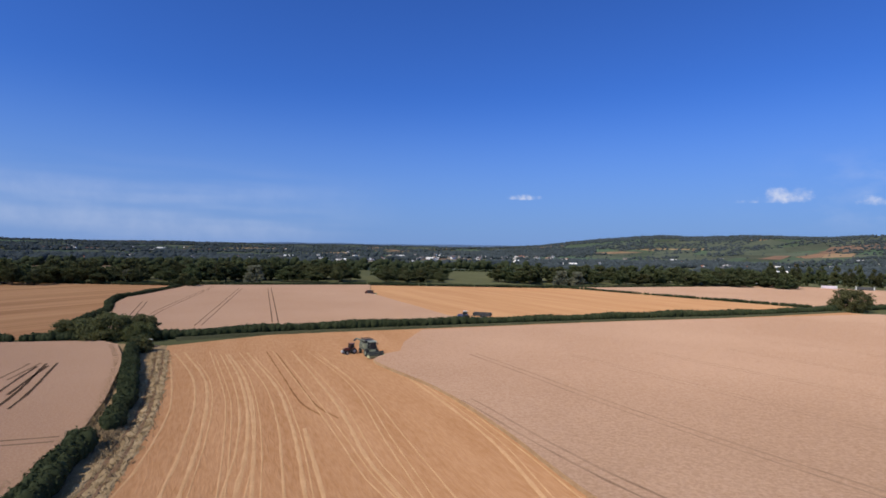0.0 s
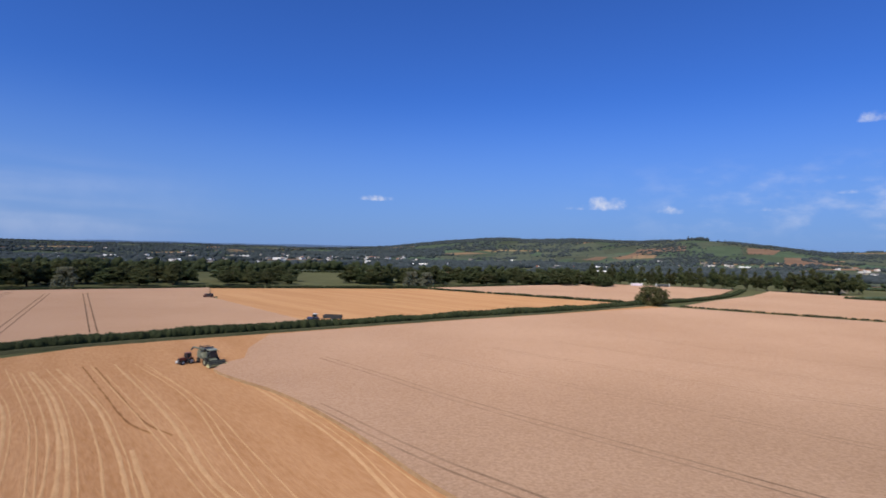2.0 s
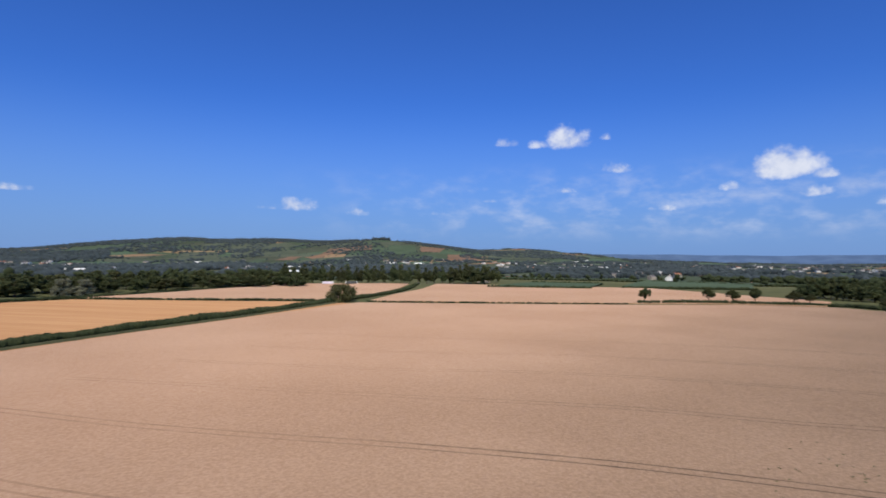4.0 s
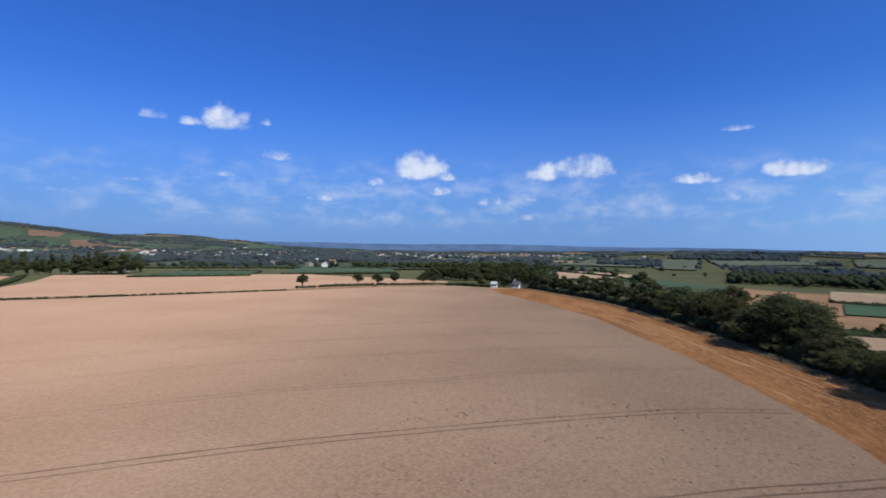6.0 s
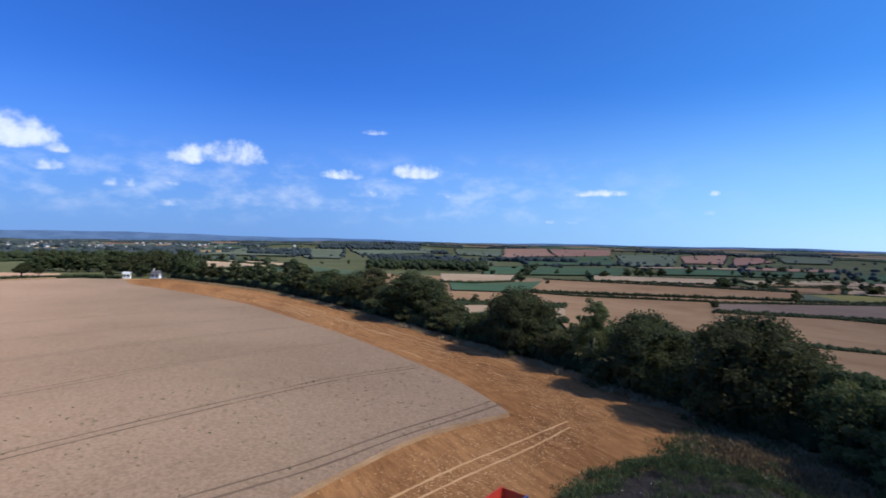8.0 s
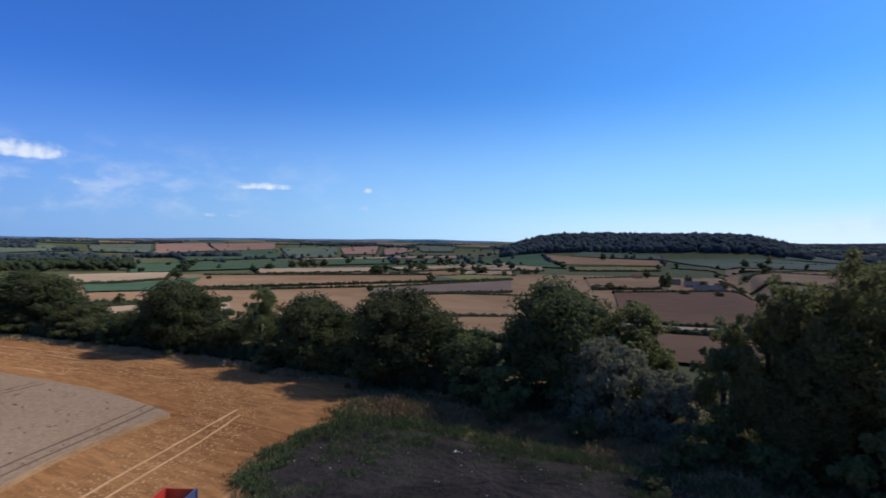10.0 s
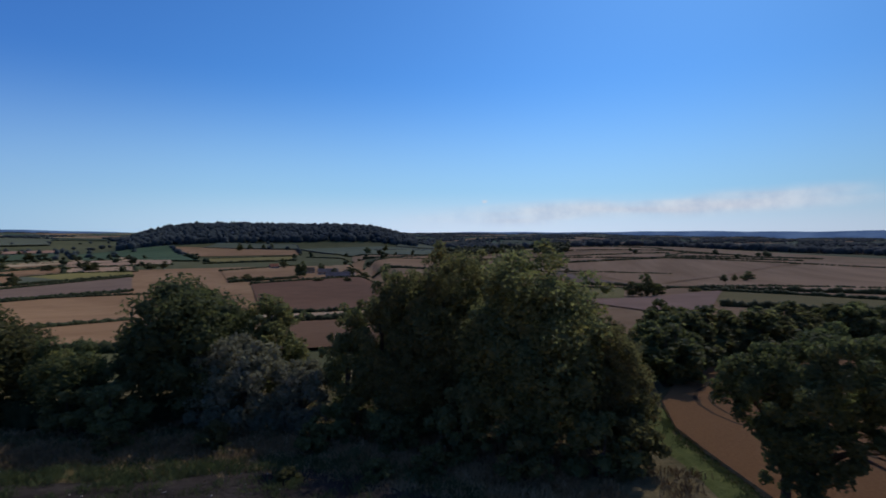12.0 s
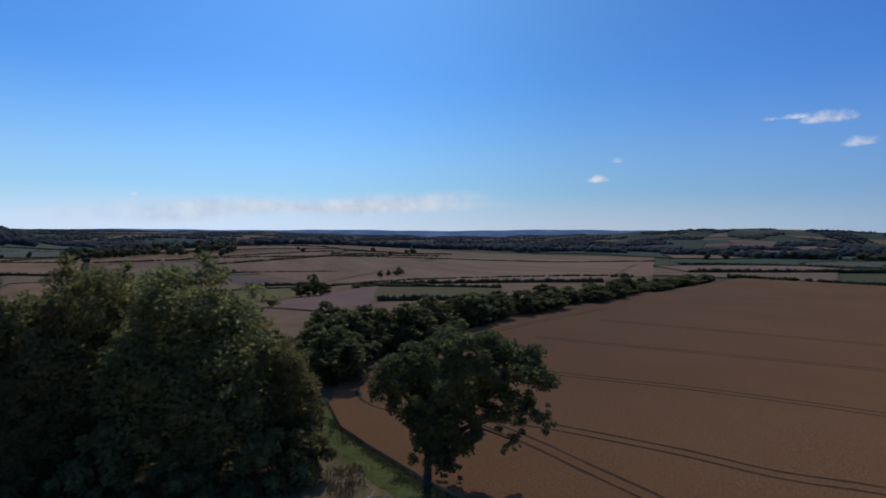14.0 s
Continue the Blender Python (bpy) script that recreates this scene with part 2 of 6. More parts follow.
STUBBLE_ROWS = surface("rowed_stubble", (0.22, 0.11, 0.05), (0.39, 0.222, 0.11), fine=0.35, broad=0.12, rough=1.0, bump=0.5, stretch=(1, 0.04, 1), turn=26)
STRAW = surface("straw", (0.38, 0.222, 0.108), (0.505, 0.318, 0.168), fine=3.0, broad=0.3, bump=0.25, rough=1.0)
BARE = surface("wheeling_earth", (0.14, 0.085, 0.05), (0.22, 0.14, 0.085), fine=2.0, broad=0.2, bump=0.6)
SOIL = surface("dark_compost", (0.018, 0.016, 0.016), (0.052, 0.046, 0.044), fine=1.5, broad=0.2, bump=1.0, gloss=0.0)
GRASS = surface("rough_grass", (0.075, 0.068, 0.034), (0.22, 0.17, 0.09), fine=1.2, broad=0.12, bump=1.0)
VERGE = surface("bank_grass", (0.04, 0.046, 0.024), (0.092, 0.09, 0.048), fine=1.4, broad=0.15, bump=1.0, stretch=(0.4, 1, 1), turn=-20)
DRY_GRASS = surface("dry_grass", (0.19, 0.135, 0.072), (0.33, 0.235, 0.13), fine=1.8, broad=0.3, bump=0.9)
PASTURE = surface("vale_pasture", (0.055, 0.062, 0.028), (0.105, 0.105, 0.05), fine=0.05, broad=0.006, rough=1.0, bump=0.0)
LEAF = surface("oak_leaf", (0.095, 0.107, 0.046), (0.19, 0.198, 0.082), fine=1.4, broad=0.35, rough=0.8, bump=0.0, random_hue=0.35, gloss=0.15, through_light=0.52, grain=0.65)
LEAF_PALE = surface("willow_leaf", (0.125, 0.13, 0.085), (0.25, 0.25, 0.16), fine=1.4, broad=0.35, rough=0.8, bump=0.0, random_hue=0.3, gloss=0.15, through_light=0.35, grain=0.65)
LEAF_YELLOW = surface("yellowing_leaf", (0.095, 0.098, 0.036), (0.20, 0.178, 0.066), fine=1.2, broad=0.3, rough=0.8, bump=0.0, random_hue=0.4, gloss=0.15, through_light=0.42, grain=0.65)
LEAF_DARK = surface("dark_oak_leaf", (0.052, 0.064, 0.027), (0.115, 0.127, 0.052), fine=1.4, broad=0.35, rough=0.8, bump=0.0, random_hue=0.35, gloss=0.15, through_light=0.42, grain=0.65)
HEDGE_LEAF = surface("hedge_leaf", (0.024, 0.034, 0.015), (0.062, 0.076, 0.034), fine=0.9, broad=0.2, rough=0.85, bump=0.0, through_light=0.18, gloss=0.1)
# Blue-grey tint in the leaf colour stands in for distance haze.
HAZED_LEAF = surface("hazed_woodland_leaf", (0.034, 0.046, 0.050), (0.058, 0.072, 0.074), fine=0.08, broad=0.01, rough=0.9, bump=0.0, random_hue=0.35, island=True)
BARK = surface("bark", (0.05, 0.04, 0.03), (0.13, 0.10, 0.075), fine=5, broad=0.6, bump=1.0, stretch=(1, 1, 0.25))


# ---- the lie of the land ----
def sstep(a, b, v):
    u = np.clip((v - a) / (b - a), 0, 1)
    return u * u * (3 - 2 * u)


# hills: compass bearing, distance, half width in degrees, half depth, rise in metres
HILLS = [
    (19, 3700, 9, 700, 88), (31, 3500, 8, 650, 84), (43, 3300, 8, 600, 96), (57, 3900, 9, 700, 62),
    (112, 2500, 10, 600, 24), (130, 2600, 12, 600, 18), (150, 2500, 14, 500, 12), (197, 2600, 4, 400, 14),
    (256, 3400, 12, 700, 45), (212, 980, 17, 330, 17), (290, 3800, 18, 700, 20),
]


def height(x, y):
    x, y = np.asarray(x, float), np.asarray(y, float)
    r = np.hypot(x, y)
    az = np.degrees(np.arctan2(x, y)) % 360
    z = -16 * sstep(500, 1200, r)
    south = np.maximum(0, -(y + 84)) * sstep(-70, -20, x)
    z = z - 14 * sstep(0, 220, south) * (1 - sstep(500, 1200, r))
    southwest = np.maximum(0, -(y + 100)) * (1 - sstep(-70, -20, x))
    z = z - 10 * sstep(0, 260, southwest) * (1 - sstep(500, 1200, r))
    far_view = 0.95 * np.exp(-((az - 82) / 22) ** 2) + 0.8 * np.exp(-((az - 228) / 17) ** 2)
    z = z + 46 * sstep(1500, 4900, r) * (1 - far_view)
    for a, d, wa, wd, h in HILLS:
        da = (az - a + 180) % 360 - 180
        z = z + h * np.exp(-(da / wa) ** 2 - ((r - d) / wd) ** 2)
    da = (az - 175.6) / 13.4
    z = z + 53 * np.exp(-da ** 6 - ((r - 1500) / 260) ** 2)      # the wooded hill
    lump = np.sin(x * 0.0041 + 1.3) * np.cos(y * 0.0037 - 0.4) + 0.6 * np.sin(x * 0.0093 - y * 0.0071)
    return z + 4.5 * lump * sstep(700, 1800, r)


def raw(name, verts, faces, mats, smooth=False, index=None):
    me = bpy.data.meshes.new(name)
    me.from_pydata([tuple(map(float, v)) for v in verts], [], [tuple(map(int, f)) for f in faces])
    for m in (mats if isinstance(mats, (list, tuple)) else [mats]):
        me.materials.append(m)
    if index is not None:
        me.polygons.foreach_set("material_index", index)
    if smooth:
        me.polygons.foreach_set("use_smooth", [True] * len(me.polygons))
    me.update()
    return me


def part(name, me, parent=None, label=""):
    ob = new(name, me)
    if parent is not None:
        ob.parent = parent
    if label:
        tagged(ob, label)
    return ob


def thing(name, me, label, category, group="", kind=""):
    return tagged(new(name, me), label, category, group, kind)


def make_ground():
    na = 480
    rings = [0.0]
    r = 12.0
    while r < 4950:
        rings.append(r)
        r *= 1.045
    rings.append(4950.0)
    verts, faces = [(0, 0, 0)], []
    a = np.arange(na) * 2 * math.pi / na
    for r in rings[1:]:
        x, y = r * np.sin(a), r * np.cos(a)
        z = height(x, y) - 0.05 - 0.0002 * r
        verts += list(zip(x, y, z))
    for k in range(na):
        faces.append((0, 1 + (k + 1) % na, 1 + k))
    for i in range(len(rings) - 2):
        b0, b1 = 1 + i * na, 1 + (i + 1) * na
        for k in range(na):
            faces.append((b0 + k, b0 + (k + 1) % na, b1 + (k + 1) % na, b1 + k))
    return thing("ground", raw("ground", verts, faces, PASTURE, True), "rolling green farmland reaching to the horizon", "ground", kind="structure")


def smooth_line(pts, step=3.0):
    """An even line of points through a few corners (Catmull-Rom)."""
    p = [Vector((*q, 0)) if len(q) == 2 else Vector(q) for q in pts]
    p = [p[0] * 2 - p[1]] + p + [p[-1] * 2 - p[-2]]
    out = []
    for i in range(1, len(p) - 2):
        n = max(1, int((p[i + 1] - p[i]).length / step))
        for k in range(n):
            u = k / n
            out.append(0.5 * ((2 * p[i]) + (p[i + 1] - p[i - 1]) * u + (2 * p[i - 1] - 5 * p[i] + 4 * p[i + 1] - p[i + 2]) * u * u
                              + (3 * p[i] - p[i - 1] - 3 * p[i + 1] + p[i + 2]) * u ** 3))
    out.append(p[-2])
    return out


def slab(name, outline, top, mat, label, category, side=None, depth=None, step=4.0):
    """A field: a flat sheet with its own standing height."""
    line = []
    n = len(outline)
    for i in range(n):
        a, b = Vector(outline[i]), Vector(outline[(i + 1) % n])
        k = max(1, int((b - a).length / step))
        line += [a + (b - a) * j / k for j in range(k)]
    verts = [(p.x, p.y, top) for p in line]
    m = len(line)
    faces, idx = [tuple(range(m))], [0]
    if depth:
        verts += [(p.x, p.y, top - depth) for p in line]
        for i in range(m):
            j = (i + 1) % m
            faces.append((i, j, m + j, m + i))
            idx.append(1)
    me = raw(name, verts, faces, [mat, side or mat], index=idx)
    bm = bmesh.new()
    bm.from_mesh(me)
    bmesh.ops.triangulate(bm, faces=[f for f in bm.faces if len(f.verts) > 4])
    bmesh.ops.recalc_face_normals(bm, faces=bm.faces)
    top_face = max(bm.faces, key=lambda f: f.calc_center_median().z)
    if top_face.normal.z < 0:
        bmesh.ops.reverse_faces(bm, faces=bm.faces)
    bm.to_mesh(me)
    bm.free()
    return thing(name, me, label, category, kind="structure")


def strip(name, line, width, z, mat, crown=0.0, wobble=0.0, seed=1):
    """A band along a line; crown lifts its middle."""
    rnd = random.Random(seed)
    verts, faces = [], []
    n = len(line)
    for i, p in enumerate(line):
        d = (line[min(i + 1, n - 1)] - line[max(i - 1, 0)]).normalized()
        s = Vector((d.y, -d.x, 0))
        w = width / 2 * (1 + wobble * rnd.uniform(-1, 1))
        o = s * (wobble * width * 0.3 * rnd.uniform(-1, 1))
        for u, h in ((-1, 0), (-0.45, 1), (0.45, 1), (1, 0)):
            q = p + s * (w * u) + o
            verts.append((q.x, q.y, z + p.z + crown * h * (1 + wobble * rnd.uniform(-1, 1))))
    for i in range(n - 1):
        for k in range(3):
            a = i * 4 + k
            faces.append((a, a + 4, a + 5, a + 1))
    return raw(name, verts, faces, mat)


make_ground()


def far_rim():
    """Flat glowing ring of hills beyond the vale; its blue stands for haze."""
    v, f = [], []
    n = 720
    for k in range(n):
        a = 2 * math.pi * k / n
        el = 0.22 + 0.10 * math.sin(3 * a + 1.0) + 0.07 * math.sin(7 * a + 2.2) + 0.05 * math.sin(17 * a) + 0.02 * math.sin(61 * a + 0.7) + 0.3 * math.exp(-((math.degrees(a) - 76) / 24) ** 2) + 0.16 * math.exp(-((math.degrees(a) - 228) / 28) ** 2)
        x, y = 4930 * math.sin(a), 4930 * math.cos(a)
        v += [(x, y, -120.0), (x, y, 26 + 4930 * math.tan(radians(el)))]
    for k in range(n):
        j = (k + 1) % n
        f.append((2 * k, 2 * j, 2 * j + 1, 2 * k + 1))
    m = bpy.data.materials.new("glowing_haze_hills")
    m.use_nodes = True
    t = m.node_tree
    p = t.nodes["Principled BSDF"]
    co = t.nodes.new("ShaderNodeMapping")
    co.inputs["Scale"].default_value = (1, 1, 5)
    wire(t, co, 0, t.nodes.new("ShaderNodeTexCoord").outputs["Object"])
    fields = t.nodes.new("ShaderNodeTexNoise")
    wire(t, fields, "Vector", co.outputs[0])
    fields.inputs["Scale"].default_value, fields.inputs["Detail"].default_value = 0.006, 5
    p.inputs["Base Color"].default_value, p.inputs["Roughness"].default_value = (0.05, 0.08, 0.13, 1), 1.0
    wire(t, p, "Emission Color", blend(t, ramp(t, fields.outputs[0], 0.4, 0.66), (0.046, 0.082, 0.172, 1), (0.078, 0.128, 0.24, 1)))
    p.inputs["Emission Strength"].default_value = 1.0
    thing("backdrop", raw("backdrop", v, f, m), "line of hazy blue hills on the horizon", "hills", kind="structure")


far_rim()

# boundaries on the hilltop
HEDGE_MID = [(-74, 140), (-45, 156), (13, 178.5), (62, 197), (116, 215), (178, 241)]
CROP_WEST = [(-9, 128), (-14, 118), (0, 96), (9, 76), (16, 56), (25, 37), (35, 16), (44, -4), (51, -17), (57, -30), (59, -44)]
TRACK_SIDE = [(59, -44), (72, -46), (88, -46.5), (128, -44), (165, -39), (203, -33), (260, -14), (300, 2), (322, 4)]

line_w = smooth_line(CROP_WEST, 4)
line_t = smooth_line(TRACK_SIDE, 6)[1:]
north = [(178, 230), (116, 205), (60, 187), (14, 169), (-5, 161), (-9, 140)]
crop = [(p.x, p.y) for p in line_w + line_t] + [(338, 8), (348, 32), (326, 76), (283, 115), (215, 189), (184, 226)] + north[1:]
slab("wheat_field", crop, 0.62, WHEAT_DIMMED, "standing ripe pinkish-gold wheat with wheelings through it", "wheat field", WHEAT_SIDE, 0.62)
stub = [(-66, 132), (-44, 153.5), (14, 176), (116, 212), (178, 236), (352, 34), (345, -11), (250, -52.5), (132, -66.5), (76, -69.5), (42, -63.5), (39, -42), (34, -30), (10, -40), (-20, -30), (-33, -22), (-20, 10), (-24, 30), (-29, 45), (-33.5, 60), (-36.5, 69), (-41.5, 80.5), (-49.3, 97), (-57.8, 114)]
slab("stubble_field", stub, 0.0, STUBBLE, "golden cut stubble field with combed straw rows", "stubble field")
slab("stubble_track", [(59, -43.5), (88, -46), (128, -43.5), (203, -32.5), (300, 2), (338, 6), (350, -16), (250, -59), (190, -68), (132, -72.5), (76, -75), (46, -72), (42.0, -63), (39.2, -42), (37, -34), (48, -10)], 0.008, TRACK, "orange-brown trodden stubble between wheat and trees", "stubble field")
slab("stubble_corner", [(37, -34), (34, -16), (33, 4), (38, 8), (46, -8), (53, -20), (58, -32), (59, -43.5)], 0.014, TRACK, "trodden stubble round the corner of the wheat", "stubble field")
# ground between the stubble and the western hedge
slab("rough_ground", [(345, -12), (250, -53), (132, -67), (76, -70), (42, -64), (39, -42), (34, -30.5), (10, -40.5), (-20, -30.5), (-33, -22.5), (-35.9, -20.5), (-36.5, -34), (-38.1, -45), (-39.4, -52), (-43.9, -61.2), (-51.8, -69.4), (-61, -76), (-40, -88), (60, -90), (200, -82), (352, -40)], 0.0, GRASS, "rough dark grass and weeds under the belt trees", "rough grass")
slab("headland_track", [(-66, 132), (-57.8, 114), (-49.3, 97), (-41.5, 80.5), (-36.5, 69), (-33.5, 60), (-29, 45), (-24, 30), (-20, 10), (-33, -22), (-42, -22), (-40, 20), (-43, 52), (-46.6, 69), (-53.8, 85.5), (-63.8, 104.4), (-70.7, 116.3), (-82, 134)], 0.004, DRY_GRASS, "worn dry-grass headland beside the hedge", "farm track")
slab("west_wheat_field", [(-38, 22), (-40.6, 52), (-44.6, 69), (-51.6, 85.5), (-61, 104.4), (-67.5, 116.3), (-77, 130), (-84, 134.5), (-104, 129.5), (-150, 118), (-330, 76), (-330, 22)], 0.6, WHEAT, "standing ripe wheat west of the hedge", "wheat field", WHEAT_SIDE, 0.6)
slab("south_west_wheat_field", [(-330, 16), (-330, -78), (-200, -84), (-130, -87), (-90, -82), (-62, -75), (-52, -69), (-44, -61), (-39.5, -52), (-38.2, -45), (-36.6, -34), (-36, -20), (-38, 16)], 0.6, WHEAT_BACKLIT, "standing wheat coloured brown for backlight, with curved wheelings", "wheat field", WHEAT_SIDE, 0.6)
slab("north_wheat_field", [(-84, 147), (-47, 160), (10, 182), (-37, 283), (-46, 346), (-150, 316), (-146, 301), (-143.5, 280), (-140.5, 257), (-140, 240), (-131, 217), (-116, 191), (-105, 160), (-90, 148)], 0.6, WHEAT, "standing pale wheat field behind the long hedge", "wheat field", WHEAT_SIDE, 0.6)
slab("north_stubble_field", [(10, 182), (61, 201), (116, 219), (177, 246), (84, 352), (-46, 348), (-37, 283)], 0.02, STUBBLE_ORANGE, "orange freshly cut stubble field", "stubble field")
slab("north_east_wheat_field", [(180, 256), (84, 358), (200, 394), (262, 418), (330, 372), (344, 350), (290, 306), (240, 276), (196, 256)], 0.5, WHEAT, "pale ripe wheat field beyond the thin hedge", "wheat field", WHEAT_SIDE, 0.5)
slab("east_wheat_field", [(196, 232), (222, 200), (290, 124), (334, 82), (356, 38), (395, 40), (452, 170), (365, 335), (300, 290), (245, 262)], 0.5, WHEAT, "pale ripe wheat field behind the crest hedge", "wheat field", WHEAT_SIDE, 0.5)
slab("north_west_stubble_field", [(-94, 152), (-110.5, 162), (-121.5, 193), (-136.5, 220), (-145, 241), (-145.5, 257), (-148.5, 281), (-151, 302), (-156, 315), (-258, 320), (-420, 330), (-420, 61), (-330, 82), (-150, 124), (-105, 136), (-93, 141)], 0.02, STUBBLE_ROWS, "orange-streaked cut stubble field behind the hedge", "stubble field")


# ---- growing things ----
def ico(level):
    bm = bmesh.new()
    bmesh.ops.create_icosphere(bm, subdivisions=level, radius=1)
    v = np.array([p.co[:] for p in bm.verts])
    f = np.array([[p.index for p in q.verts] for q in bm.faces])
    bm.free()
    return v, f


ICO1, ICO2 = ico(1), ico(2)
OCTA = (np.array([(1, 0, 0), (-1, 0, 0), (0, 1, 0), (0, -1, 0), (0, 0, 1), (0, 0, -1)], float),
        np.array([(0, 2, 4), (2, 1, 4), (1, 3, 4), (3, 0, 4), (2, 0, 5), (1, 2, 5), (3, 1, 5), (0, 3, 5)]))


def fast(name, verts, faces, mats, index=None, smooth=False):
    """A mesh from arrays; faces all have the same number of corners."""
    me = bpy.data.meshes.new(name)
    n, k = faces.shape
    me.vertices.add(len(verts))
    me.vertices.foreach_set("co", np.ascontiguousarray(verts, np.float32).ravel())
    me.loops.add(n * k)
    me.loops.foreach_set("vertex_index", np.ascontiguousarray(faces, np.int32).ravel())
    me.polygons.add(n)
    me.polygons.foreach_set("loop_start", np.arange(0, n * k, k, dtype=np.int32))
    for m in (mats if isinstance(mats, (list, tuple)) else [mats]):
        me.materials.append(m)
    if index is not None:
        me.polygons.foreach_set("material_index", np.ascontiguousarray(index, np.int32))
    if smooth:
        me.polygons.foreach_set("use_smooth", np.ones(n, bool))
    me.update(calc_edges=True)
    me.validate()
    return me


def leafy_mesh(name, verts, quads, tris, mats, index=None):
    """A mesh of four-cornered leaves followed by three-cornered clods."""
    me = bpy.data.meshes.new(name)
    nq, nt = len(quads), len(tris)
    me.vertices.add(len(verts))
    me.vertices.foreach_set("co", np.ascontiguousarray(verts, np.float32).ravel())
    me.loops.add(nq * 4 + nt * 3)
    me.loops.foreach_set("vertex_index", np.concatenate([quads.ravel(), tris.ravel()]).astype(np.int32))
    me.polygons.add(nq + nt)
    me.polygons.foreach_set("loop_start", np.concatenate([np.arange(nq) * 4, nq * 4 + np.arange(nt) * 3]).astype(np.int32))
    for m in mats:
        me.materials.append(m)
    if index is not None:
        me.polygons.foreach_set("material_index", np.ascontiguousarray(index, np.int32))
    me.update(calc_edges=True)
    return me


def lumps(rng, pos, rad, level=1, rough=0.28):
    """Uneven clods at pos (n,3) with half sizes rad (n,3)."""
    v, f = (OCTA, ICO1, ICO2)[level]
    n = len(pos)
    k = 1 + rough * rng.uniform(-1, 1, (n, len(v), 1))
    vv = v[None] * k * rad[:, None, :] + pos[:, None, :]
    ff = f[None] + (np.arange(n) * len(v))[:, None, None]
    return vv.reshape(-1, 3), ff.reshape(-1, 3)


def leaves(rng, pos, out, size, flat=0.45):
    """Small four-cornered leaf sprays at pos, turned about outwards."""
    n = len(pos)
    nrm = out + flat * rng.normal(size=(n, 3)) * 1.6
    nrm /= np.linalg.norm(nrm, axis=1, keepdims=True) + 1e-9
    a = np.cross(nrm, rng.normal(size=(n, 3)))
    a /= np.linalg.norm(a, axis=1, keepdims=True) + 1e-9
    b = np.cross(nrm, a)
    s = (size * rng.uniform(0.6, 1.3, n))[:, None]
    c = np.stack([pos - a * s, pos - b * s * 0.55 + nrm * s * 0.15, pos + a * s, pos + b * s * 0.55 - nrm * s * 0.1], 1)
    return c.reshape(-1, 3), np.arange(4 * n).reshape(n, 4)


def crown_mesh(name, seed, top, base, radius, blobs, count, leaf, mat, mat2=None, gap=0.0, lean=(0, 0), belly=0.42, full=False, lobes=()):
    """A crown: leafy boughs round a centre, dense inside, with an uneven rim."""
    rng = np.random.default_rng(seed)
    hh = rng.uniform(0.04, 0.92, blobs)
    girdle = np.sqrt(np.clip(1 - ((hh - belly) / np.where(hh > belly, 1.0 - belly, belly + 0.35)) ** 2, 0.05, 1))
    way = rng.uniform(0, 2 * math.pi, blobs)
    far = np.sqrt(rng.uniform(0.1, 1.0, blobs)) * 0.86 * girdle
    br = radius * rng.uniform(0.11, 0.27, blobs)
    if full:                                          # a close, domed crown
        far *= 0.9
        br = radius * rng.uniform(0.16, 0.30, blobs)
    c = np.stack([np.cos(way) * far * radius + lean[0], np.sin(way) * far * radius + lean[1], base + hh * (top - base)], 1)
    c[:, 2] = np.clip(c[:, 2], base + br * 0.45, top - br * 0.8)
    if lobes:                                         # boughs gathered into a few rounded masses
        lb = np.array(lobes, float)
        area = np.sqrt(lb[:, 3] * lb[:, 4]) ** 1.6
        n = rng.choice(len(lb), blobs, p=area / area.sum())
        way3 = rng.normal(size=(blobs, 3))
        way3[:, 2] = np.where(way3[:, 2] < 0, way3[:, 2] * 0.7, way3[:, 2])
        way3 /= np.linalg.norm(way3, axis=1, keepdims=True)
        size = np.stack([lb[n, 3], lb[n, 3], lb[n, 4]], 1)
        br = np.minimum(lb[n, 3], lb[n, 4]) * rng.uniform(0.17, 0.34, blobs)
        c = lb[n, :3] + way3 * (size - br[:, None] * 0.75) * np.cbrt(rng.uniform(0.3, 1.0, (blobs, 1)))
        c[:, 2] = np.maximum(c[:, 2], 0.3)
    w = br ** 2 / (br ** 2).sum()
    pick = rng.choice(blobs, count, p=w)
    u = rng.normal(size=(count, 3))
    u[:, 2] += 0.35
    u /= np.linalg.norm(u, axis=1, keepdims=True)
    dist = rng.uniform(0.6, 1.14, (count, 1))
    pos = c[pick] + u * br[pick][:, None] * dist * np.array([1.05, 1.05, 0.85])
    keep = pos[:, 2] > base * 0.7 + 0.05
    pos, u = pos[keep], u[keep]
    lv, lf = leaves(rng, pos, u, leaf)
    solid = rng.random(blobs) > gap
    cv, cf = lumps(rng, c[solid], (br[solid] * 0.52)[:, None] * np.array([[1, 1, 0.85]]), 1, 0.35)
    v = np.concatenate([lv, cv])
    nl = len(lf)
    index = None
    mats = [mat]
    if mat2:
        mats.append(mat2)
        warm = (rng.random(blobs) < 0.3)[pick][keep]
        index = np.concatenate([(warm & (rng.random(nl) < 0.75)).astype(int), np.zeros(len(cf), int)])
    me = leafy_mesh(name, v, lf, cf + len(lv), mats, index)
    return me, c


